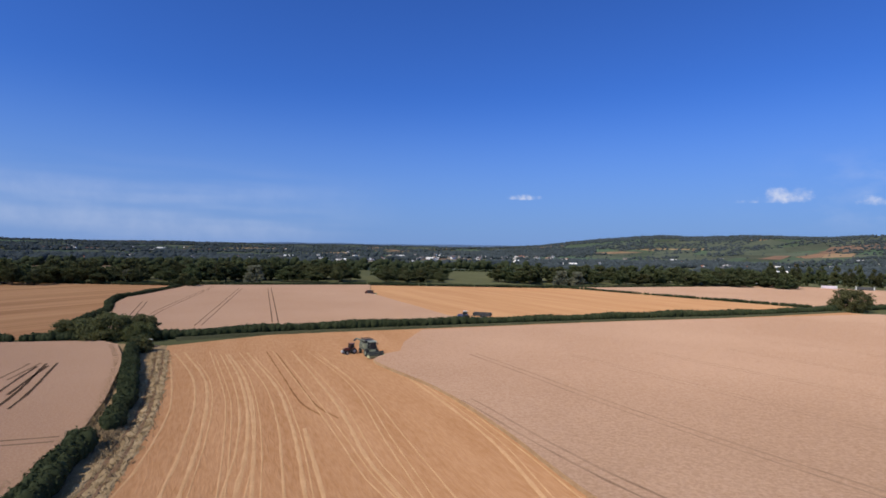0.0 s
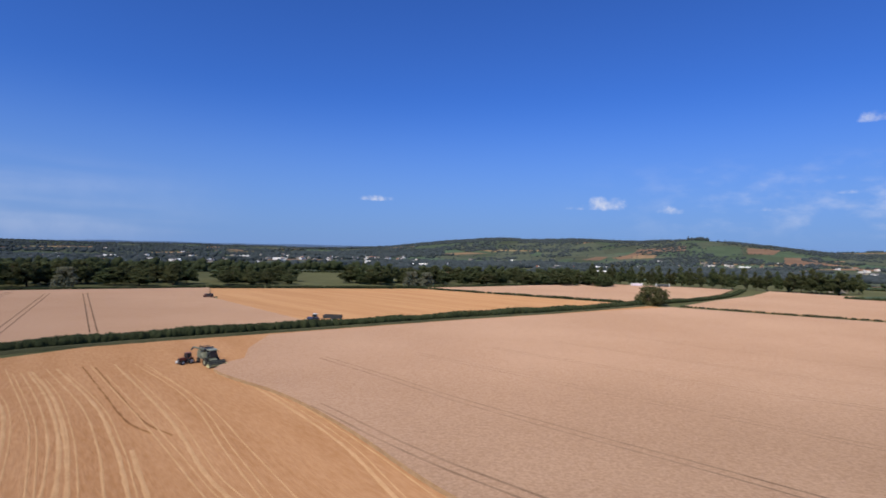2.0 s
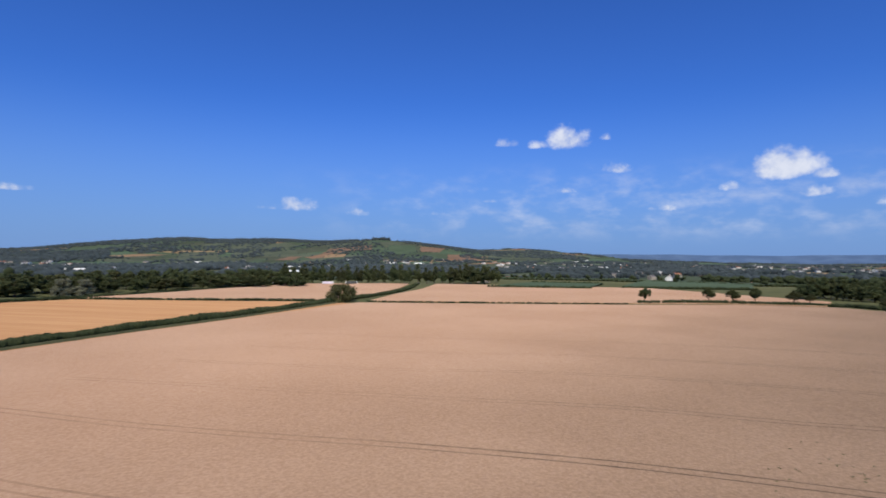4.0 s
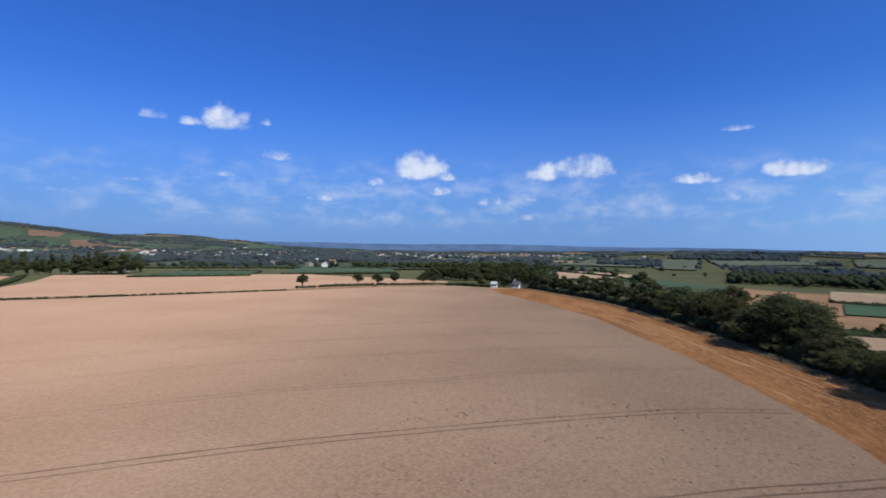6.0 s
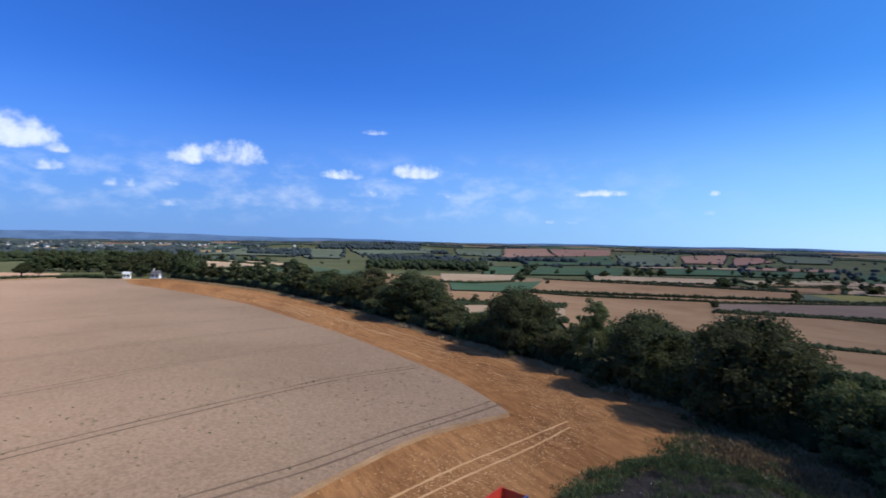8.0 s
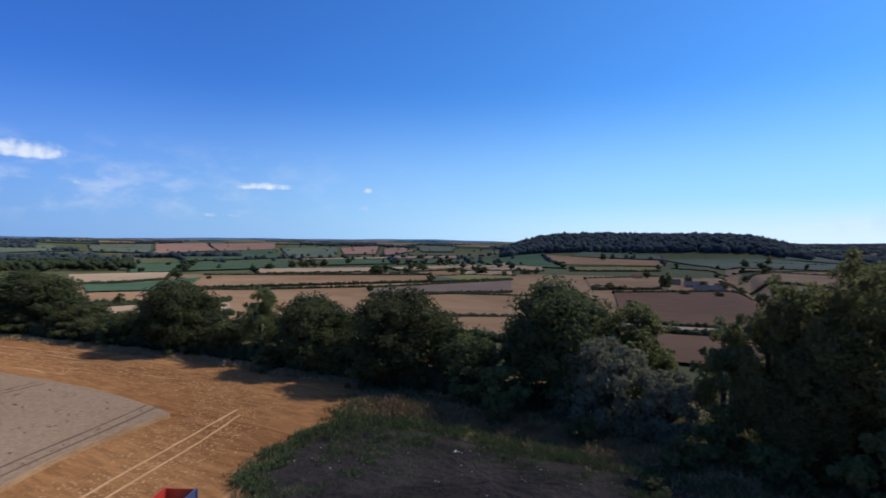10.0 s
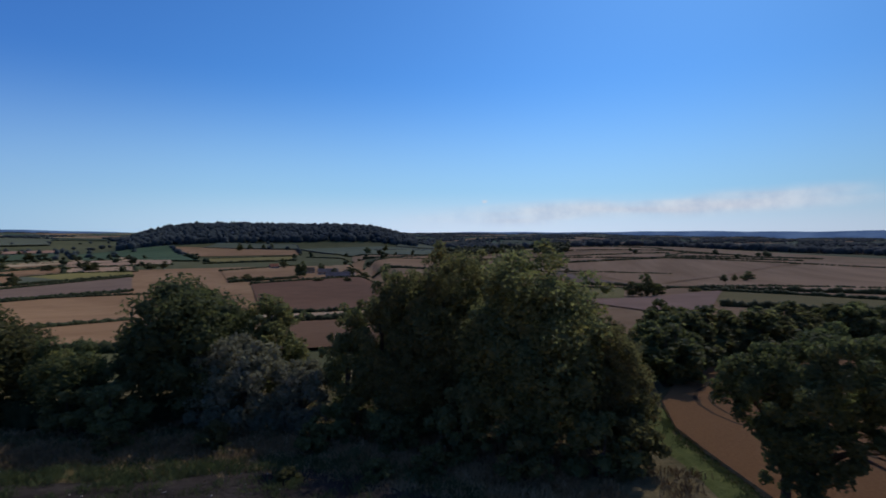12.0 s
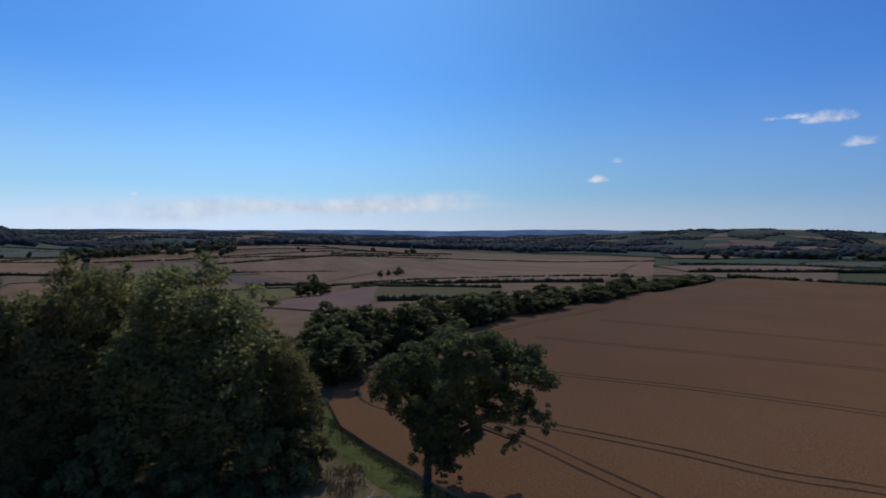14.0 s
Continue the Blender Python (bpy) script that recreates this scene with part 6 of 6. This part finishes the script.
BLUE = paint("blue_enamel", (0.055, 0.075, 0.17))
PALE = paint("pale_enamel", (0.62, 0.62, 0.58))
REEL = paint("pale_yellow_enamel", (0.60, 0.58, 0.30))
RUBBER = paint("tyre_rubber", (0.025, 0.025, 0.025), 0.85)
GLASS = paint("dark_cab_glass", (0.03, 0.035, 0.04), 0.08, dirt=0.1)
GRAIN = surface("heaped_grain", (0.50, 0.33, 0.20), (0.66, 0.47, 0.31), fine=9, broad=1, bump=0.8)
RENDERED = surface("white_render", (0.66, 0.64, 0.60), (0.82, 0.81, 0.77), fine=3, broad=0.3, bump=0.2)
PALE_ROOF = surface("pale_sheet_roof", (0.50, 0.50, 0.49), (0.68, 0.68, 0.66), fine=4, broad=0.4, bump=0.2)
SLATE = surface("slate_roof", (0.09, 0.085, 0.09), (0.17, 0.16, 0.165), fine=4, broad=0.4, bump=0.4)
BARN_ROOF = surface("weathered_barn_roof", (0.05, 0.04, 0.034), (0.10, 0.08, 0.065), fine=4, broad=0.4, bump=0.4)
CLAY = surface("clay_tile_roof", (0.22, 0.09, 0.055), (0.34, 0.16, 0.10), fine=4, broad=0.4, bump=0.4)
PINKISH = surface("polytunnel_film", (0.50, 0.42, 0.46), (0.66, 0.58, 0.62), fine=2, broad=0.3, rough=0.4, bump=0.1)
STONE = surface("stone_wall", (0.26, 0.23, 0.18), (0.42, 0.38, 0.31), fine=3, broad=0.4, bump=0.5)


def solid(name, size, at, mat, bevel=0.05, taper=(1, 1), turn=(0, 0, 0)):
    """A block with rounded edges; taper narrows its top."""
    bm = bmesh.new()
    bmesh.ops.create_cube(bm, size=1)
    for v in bm.verts:
        if v.co.z > 0:
            v.co.x *= taper[0]
            v.co.y *= taper[1]
        v.co = Vector((v.co.x * size[0], v.co.y * size[1], v.co.z * size[2]))
    bmesh.ops.bevel(bm, geom=bm.edges[:], offset=bevel, segments=2, affect="EDGES")
    bm.transform(Matrix.Translation(at) @ Euler([radians(a) for a in turn]).to_matrix().to_4x4())
    me = bpy.data.meshes.new(name)
    bm.to_mesh(me)
    bm.free()
    me.materials.append(mat)
    return me


def round_bar(name, a, b, r, mat, sides=14, r2=None):
    v, f = tube([a, Vector(a).lerp(Vector(b), 0.5), b], [r, ((r2 or r) + r) / 2, r2 or r], sides)
    return raw(name, v, f, mat)


def lathe(name, profile, mat, sides=24):
    """A ring about the y axis from (radius, y) pairs."""
    v, f = [], []
    m = len(profile)
    for k in range(sides):
        w = 2 * math.pi * k / sides
        for r, y in profile:
            v.append((r * math.cos(w), y, r * math.sin(w)))
    for k in range(sides):
        for i in range(m):
            j = (i + 1) % m
            a, b = k * m, ((k + 1) % sides) * m
            f.append((a + i, a + j, b + j, b + i))
    return raw(name, v, f, mat)


def wheel(parent, x, y, r, w, hub):
    tyre = part("wheel", lathe("tyre", [(r * 0.55, -w / 2), (r * 0.93, -w / 2), (r, -w * 0.3), (r, w * 0.3), (r * 0.93, w / 2), (r * 0.55, w / 2)], RUBBER), parent, "black tractor tyre")
    tyre.location = (x, y, r)
    part("rim", lathe("rim", [(0.02, -w * 0.25), (r * 0.5, -w * 0.3), (r * 0.56, -w * 0.45), (r * 0.56, w * 0.45), (r * 0.5, w * 0.3), (0.02, w * 0.25)], hub), tyre, "painted wheel rim")
    for k in range(14):
        lug = solid("lug", (0.09, w * 0.9, 0.07), (0, 0, 0), RUBBER, 0.01)
        o = part("tread_lug", lug, tyre)
        w2 = 2 * math.pi * k / 14
        o.matrix_local = Matrix.Translation((r * math.cos(w2), 0, r * math.sin(w2))) @ Matrix.Rotation(-w2, 4, "Y") @ Matrix.Rotation(0.4, 4, "X")


def combine(body_mat, trim, label, x, y, heading_az, size=1.0, table=4.2):
    ob = tagged(new("combine_harvester"), label, "combine harvester")
    part("body", solid("body", (5.2, 2.5, 1.9), (-1.2, 0, 2.1), body_mat, 0.12, (0.92, 0.96)), ob)
    part("straw_hood", solid("straw_hood", (1.6, 2.0, 1.5), (-4.1, 0, 1.9), body_mat, 0.15, (0.6, 0.9), (0, -14, 0)), ob)
    part("grain_tank", solid("grain_tank", (2.5, 2.3, 0.8), (-0.9, 0, 3.35), DARK, 0.06, (1.25, 1.15)), ob, "dark flared grain tank")
    part("engine_cover", solid("engine_cover", (1.5, 2.1, 0.6), (-2.9, 0, 3.2), body_mat, 0.1), ob)
    part("side_panel", solid("side_panel", (2.6, 0.06, 1.0), (-1.4, -1.27, 2.2), trim, 0.02), ob, "faded side panel")
    part("side_panel", solid("side_panel", (2.6, 0.06, 1.0), (-1.4, 1.27, 2.2), trim, 0.02), ob, "faded side panel")
    cab = part("cab", solid("cab", (1.5, 1.9, 1.7), (1.9, 0, 2.75), GLASS, 0.1, (0.9, 0.95)), ob, "dark glazed cab")
    part("roof", solid("roof", (1.9, 2.1, 0.22), (1.95, 0, 3.7), trim, 0.07), cab, "painted cab roof")
    for sy in (-0.9, 0.9):
        part("mirror", solid("mirror", (0.08, 0.25, 0.45), (2.7, sy * 1.35, 3.1), DARK, 0.02), cab)
        part("pillar", round_bar("pillar", (2.6, sy, 1.95), (2.5, sy * 0.95, 3.6), 0.05, body_mat, 6), cab)
    part("feeder_house", solid("feeder_house", (2.0, 1.4, 0.8), (3.0, 0, 1.2), body_mat, 0.06, (1, 1), (0, 20, 0)), ob)
    head = part("header", solid("header", (1.1, table, 0.35), (4.4, 0, 0.42), REEL, 0.05), ob, "pale yellow cutting table")
    part("back_plate", solid("back_plate", (0.12, table, 1.0), (3.95, 0, 0.85), body_mat, 0.03), head)
    for sy in (-table / 2, table / 2):
        part("divider", solid("divider", (1.9, 0.12, 0.7), (4.8, sy, 0.55), REEL, 0.04, (0.4, 1)), head)
    reel = part("reel", round_bar("reel", (4.75, -table / 2 + 0.15, 1.15), (4.75, table / 2 - 0.15, 1.15), 0.09, DARK, 10), ob)
    for k in range(6):
        w = 2 * math.pi * k / 6
        part("bat", solid("bat", (0.05, table - 0.2, 0.14), (4.75 + 0.52 * math.cos(w), 0, 1.15 + 0.52 * math.sin(w)), DARK, 0.01), reel, "dark reel bat")
    for sx in (-2.4, -0.4):
        part("tank_hoop", round_bar("tank_hoop", (sx, -1.25, 3.95), (sx, 1.25, 3.95), 0.09, DARK, 8), ob, "dark hoop over the grain tank")
    for sy in (-1.29, 1.29):
        part("belt_guard", solid("belt_guard", (2.8, 0.05, 0.28), (-1.3, sy, 1.75), DARK, 0.02, (1, 1), (0, 24, 0)), ob, "dark slanting belt guard")
    part("unloading_spout", round_bar("unloading_spout", (0.2, -0.9, 3.5), (-1.5, -3.0, 4.15), 0.2, body_mat), ob)
    part("spout_end", round_bar("spout_end", (-1.5, -3.0, 4.15), (-1.7, -3.5, 3.5), 0.22, DARK), ob)
    part("exhaust", round_bar("exhaust", (-3.2, -0.8, 3.4), (-3.2, -0.8, 4.1), 0.09, DARK, 10), ob)
    part("ladder", solid("ladder", (0.5, 0.1, 1.8), (1.7, 1.35, 1.6), DARK, 0.02), ob)
    for sy in (-1.35, 1.35):
        wheel(ob, 1.5, sy, 0.92, 0.7, trim)
        wheel(ob, -3.2, sy * 0.85, 0.6, 0.45, trim)
    ob.matrix_basis = Matrix.Translation((x, y, 0.02)) @ Matrix.Rotation(radians(90 - heading_az), 4, "Z") @ Matrix.Scale(size, 4)
    return ob


def tractor(mat, label, x, y, heading_az, roof=PALE, size=1.0):
    ob = tagged(new("farm_tractor"), label, "tractor", "tractors")
    part("bonnet", solid("bonnet", (2.0, 0.95, 0.85), (1.2, 0, 1.45), mat, 0.12, (0.9, 0.85)), ob)
    part("grille", solid("grille", (0.1, 0.8, 0.7), (2.22, 0, 1.4), DARK, 0.03), ob)
    part("front_weight", solid("front_weight", (0.5, 0.9, 0.6), (2.6, 0, 0.9), PALE, 0.08), ob, "pale front weight block")
    part("chassis", solid("chassis", (3.4, 0.6, 0.5), (0.4, 0, 0.95), DARK, 0.06), ob)
    cab = part("cab", solid("cab", (1.5, 1.5, 1.5), (-0.5, 0, 2.1), GLASS, 0.08, (0.85, 0.9)), ob, "dark glazed cab")
    part("roof", solid("roof", (1.6, 1.6, 0.2), (-0.5, 0, 2.92), roof, 0.07), cab, "painted cab roof")
    for sx in (-1.1, 0.15):
        for sy in (-0.68, 0.68):
            part("pillar", round_bar("pillar", (sx, sy, 1.4), (sx * 0.85 - 0.05, sy * 0.92, 2.85), 0.05, mat, 6), cab)
    for sy in (-0.95, 0.95):
        part("mudguard", solid("mudguard", (1.5, 0.5, 0.12), (-0.9, sy, 1.75), mat, 0.05, (0.7, 1)), ob)
        wheel(ob, -0.9, sy, 0.85, 0.5, PALE)
        wheel(ob, 1.5, sy * 0.95, 0.6, 0.4, PALE)
    part("exhaust", round_bar("exhaust", (0.45, 0.5, 1.8), (0.45, 0.5, 2.9), 0.06, DARK, 8), ob)
    ob.matrix_basis = Matrix.Translation((x, y, 0.02)) @ Matrix.Rotation(radians(90 - heading_az), 4, "Z") @ Matrix.Scale(size, 4)
    return ob


def grain_trailer(mat, inside, label, x, y, heading_az, grain=True, length=6.0, h=1.6):
    ob = tagged(new("grain_trailer"), label, "trailer", "trailers")
    w = 2.45
    part("floor_plate", solid("floor_plate", (length, w, 0.12), (0, 0, 1.15), DARK, 0.02), ob)
    for sy, m in ((-1, mat), (1, inside)):
        side = part("side_wall", solid("side_wall", (length, 0.07, h), (0, sy * w / 2, 1.2 + h / 2), m, 0.02), ob)
        for k in range(5):
            part("rib", solid("rib", (0.12, 0.09, h), ((k / 4 - 0.5) * (length - 0.2), sy * (w / 2 + 0.08), 1.2 + h / 2), m, 0.02), side)
        part("top_rail", solid("top_rail", (length + 0.1, 0.14, 0.12), (0, sy * w / 2, 1.26 + h), m, 0.03), side)
    for sx in (-1, 1):
        part("end_board", solid("end_board", (0.07, w - 0.09, h), (sx * length / 2, 0, 1.2 + h / 2), mat, 0.02), ob)
    if grain:
        bm = bmesh.new()
        bmesh.ops.create_grid(bm, x_segments=16, y_segments=10, size=0.5)
        for v in bm.verts:
            r = min(1, math.hypot(v.co.x * 2, v.co.y * 2))
            v.co = Vector((v.co.x * (length - 0.1), v.co.y * (w - 0.1), 1.9 + 0.55 * (1 - r * r) + 0.04 * noise.noise(v.co * 9)))
        me = bpy.data.meshes.new("grain")
        bm.to_mesh(me)
        bm.free()
        me.materials.append(GRAIN)
        part("grain_load", me, ob, "heap of pale harvested grain")
    part("drawbar", round_bar("drawbar", (length / 2, 0, 0.9), (length / 2 + 1.6, 0, 0.7), 0.09, DARK, 8), ob)
    for sx in (-1.0, 0.2):
        for sy in (-1.0, 1.0):
            wheel(ob, sx, sy, 0.55, 0.4, PALE)
    ob.matrix_basis = Matrix.Translation((x, y, 0.02)) @ Matrix.Rotation(radians(90 - heading_az), 4, "Z")
    return ob


combine(GREY_GREEN, SAGE_ENAMEL, "grey-green combine harvester cutting at the wheat's edge", -16.0, 125.6, 150, 0.9)
tractor(RUST_RED, "red tractor drawn up behind the combine", -20.6, 126.4, 228, MAROON, 0.78)
combine(MAROON, DARK, "small dark combine far off in the northern field", -37, 281, 90, 0.6)
tractor(BLUE, "blue tractor behind the long hedge", 8.5, 190.0, 285)
grain_trailer(DARK, DARK, "dark grain trailer behind the blue tractor", 15.2, 192.6, 288, False, 6.4, 0.9)
grain_trailer(RED, BLUE, "red grain trailer heaped with pale grain", 34.8, -24.3, -23)


def house(name, x, y, turn, size, wall, roof, label, floors=2, category="house", group="", chimney=True, z=None):
    lx, ly = size
    h = 2.6 * floors
    rise = ly * 0.42
    ob = tagged(new(name), label, category, group)
    v = [(-lx / 2, -ly / 2, -1), (lx / 2, -ly / 2, -1), (lx / 2, ly / 2, -1), (-lx / 2, ly / 2, -1),
         (-lx / 2, -ly / 2, h), (lx / 2, -ly / 2, h), (lx / 2, ly / 2, h), (-lx / 2, ly / 2, h), (-lx / 2, 0, h + rise), (lx / 2, 0, h + rise)]
    part("wall", raw(name, v, [(0, 1, 5, 4), (2, 3, 7, 6), (1, 2, 6, 9, 5), (3, 0, 4, 8, 7)], wall), ob)
    o = 0.35
    r = [(-lx / 2 - o, -ly / 2 - o, h - 0.15), (lx / 2 + o, -ly / 2 - o, h - 0.15), (lx / 2 + o, 0, h + rise + 0.15), (-lx / 2 - o, 0, h + rise + 0.15), (-lx / 2 - o, ly / 2 + o, h - 0.15), (lx / 2 + o, ly / 2 + o, h - 0.15)]
    r += [(a, b, c - 0.18) for a, b, c in r]
    roof_ob = part("roof", raw(name, r, [(0, 1, 2, 3), (3, 2, 5, 4), (6, 9, 8, 7), (9, 10, 11, 8), (0, 6, 7, 1), (4, 5, 11, 10), (0, 3, 9, 6), (3, 4, 10, 9), (1, 7, 8, 2), (2, 8, 11, 5)], roof), ob)
    if chimney:
        part("chimney", solid("chimney", (0.6, 0.6, 1.6), (lx * 0.35, 0, h + rise + 0.5), wall, 0.04), roof_ob)
    for f in range(floors):
        n = max(2, int(lx / 3.2))
        for k in range(n):
            for sy in (-1, 1):
                wx = (k + 0.5) / n * lx - lx / 2
                win = part("window", solid("window", (1.0, 0.08, 1.1), (wx, sy * (ly / 2 + 0.02), 1.5 + f * 2.6), GLASS, 0.01), ob, "dark window")
                part("sill", solid("sill", (1.2, 0.16, 0.08), (wx, sy * (ly / 2 + 0.06), 0.9 + f * 2.6), PALE, 0.01), win)
    ob.matrix_basis = Matrix.Translation((x, y, float(height(x, y)) if z is None else z)) @ Matrix.Rotation(radians(turn), 4, "Z")
    return ob


house("white_cottage", 352, 5.0, 80, (3.6, 2.6), RENDERED, PALE_ROOF, "low white building beside the hedge end", 1, group="corner cottages", chimney=False)
house("white_cottage", 349, -10, 60, (5.0, 4.5), RENDERED, SLATE, "white rendered cottage among trees at the field corner", 1, group="corner cottages")
house("white_farmhouse", 262, 452, 10, (6, 5), RENDERED, SLATE, "white farmhouse in front of the park trees")
house("brick_house", 430, 330, 10, (11, 8), STONE, CLAY, "brick house with a red tile roof among trees")
house("white_villa", 690, 235, 15, (16, 9), RENDERED, SLATE, "white villa standing above the green field")
for k, (x, y, sx, tn, rf) in enumerate(((-4, -500, 18, 8, SLATE), (-22, -488, 13, 60, BARN_ROOF), (14, -520, 11, 12, BARN_ROOF), (-12, -455, 20, -6, SLATE), (52, -600, 9, 20, CLAY))):
    house("farm_building", x, y, tn, (sx, 6.5), STONE, rf, "stone farm building in the valley", 1, "barn", "valley farmstead", False)


def field_shed(x, y, turn):
    """A low dark shelter with a pale sheet roof."""
    ob = tagged(new("field_shed"), "low dark shelter with a pale sheet roof by the hedge", "shed")
    for sy in (-0.9, 0.9):
        part("side_wall", solid("side_wall", (3.2, 0.08, 1.5), (0, sy, 0.78), DARK, 0.02), ob)
    part("back_wall", solid("back_wall", (0.08, 1.72, 1.5), (-1.56, 0, 0.78), DARK, 0.02), ob)
    for sx in (-1.5, 1.5):
        for sy in (-0.98, 0.98):
            part("post", solid("post", (0.1, 0.1, 1.6), (sx, sy, 0.8), BARK, 0.01), ob)
    roof = part("roof", solid("roof", (3.6, 2.3, 0.09), (0, 0, 1.66), PALE, 0.03, (1, 1), (6, 0, 0)), ob, "pale corrugated roof")
    for k in range(7):
        part("rib", solid("rib", (0.1, 2.3, 0.05), (-1.5 + 0.5 * k, 0, 1.72), PALE, 0.02, (1, 1), (6, 0, 0)), roof)
    ob.matrix_basis = pose(x, y, 0, 0, 0, turn)


field_shed(-70.5, 129.5, 12)


def polytunnel(x, y, turn, length, width, mat, label):
    v, f = [], []
    n = 10
    for i in range(9):
        for k in range(n + 1):
            w = math.pi * k / n
            v.append(((i / 8 - 0.5) * length, math.cos(w) * width / 2, math.sin(w) * width * 0.42 + 0.3))
    for i in range(8):
        for k in range(n):
            a = i * (n + 1) + k
            f.append((a, a + 1, a + n + 2, a + n + 1))
    f.append(tuple(range(n + 1)))
    f.append(tuple(range(8 * (n + 1), 9 * (n + 1)))[::-1])
    ob = tagged(new("polytunnel"), label, "polytunnel", "tunnels by the wheat")
    part("cover", raw("cover", v, f, mat), ob)
    for sx in (-1, 1):
        part("hoop", raw("hoop", *tube([((sx * (length / 2 + 0.05)), math.cos(math.pi * k / 10) * width / 2, math.sin(math.pi * k / 10) * width * 0.43 + 0.3) for k in range(11)], [0.3] * 11, 6), PALE), ob, "white end hoop")
    ob.matrix_basis = pose(x, y, 0, 0, 0, turn)


polytunnel(287, 396, -35, 9, 5, PINKISH, "pinkish polytunnel at the end of the wheat")
polytunnel(304, 384, -35, 10, 5.5, paint("dark_net_cover", (0.06, 0.06, 0.06), 0.8), "dark netted tunnel with white end hoops")


def far_houses():
    """Villages scattered through the vale."""
    q = random.Random(77)
    v, f, idx = [], [], []
    for cx, cy, spread, n in ((-560, 1420, 260, 50), (-40, 1640, 300, 70), (160, 1800, 420, 40), (520, 1900, 320, 40), (2450, 250, 300, 90), (1500, 1500, 300, 30), (2300, 700, 420, 60), (2600, 150, 420, 70), (1900, 1100, 300, 40), (-900, 2300, 400, 30), (1250, 420, 200, 10), (900, 1500, 300, 18), (2800, -300, 300, 40)):
        for _ in range(n):
            x, y = q.gauss(cx, spread), q.gauss(cy, spread * 0.6)
            a, lx, ly, h = q.uniform(0, math.pi), q.uniform(8, 22), q.uniform(7, 11), q.uniform(5, 8)
            big = q.random() < 0.09
            if big:
                a, lx, ly, h = q.uniform(-0.3, 0.3), q.uniform(22, 46), q.uniform(10, 15), q.uniform(4, 6)
            z = float(height(x, y))
            c, s = math.cos(a), math.sin(a)
            o = len(v)
            for px, py, pz in ((-1, -1, 0), (1, -1, 0), (1, 1, 0), (-1, 1, 0), (-1, -1, h), (1, -1, h), (1, 1, h), (-1, 1, h), (-1, 0, h + 3), (1, 0, h + 3)):
                ux, uy = px * lx / 2, py * ly / 2
                v.append((x + ux * c - uy * s, y + ux * s + uy * c, z + pz))
            m = 0 if big or q.random() < 0.55 else 1
            rf = 0 if big else 2 if q.random() < 0.85 else 3
            for face, mi in (((0, 1, 5, 4), m), ((2, 3, 7, 6), m), ((1, 2, 6, 9, 5), m), ((3, 0, 4, 8, 7), m), ((4, 5, 9, 8), rf), ((6, 7, 8, 9), rf)):
                f.append(tuple(i + o for i in face)), idx.append(mi)
    thing("distant_houses", raw("distant_houses", v, f, [RENDERED, STONE, SLATE, CLAY], index=idx), "pale houses of villages scattered in the vale", "houses", kind="stuff")


far_houses()
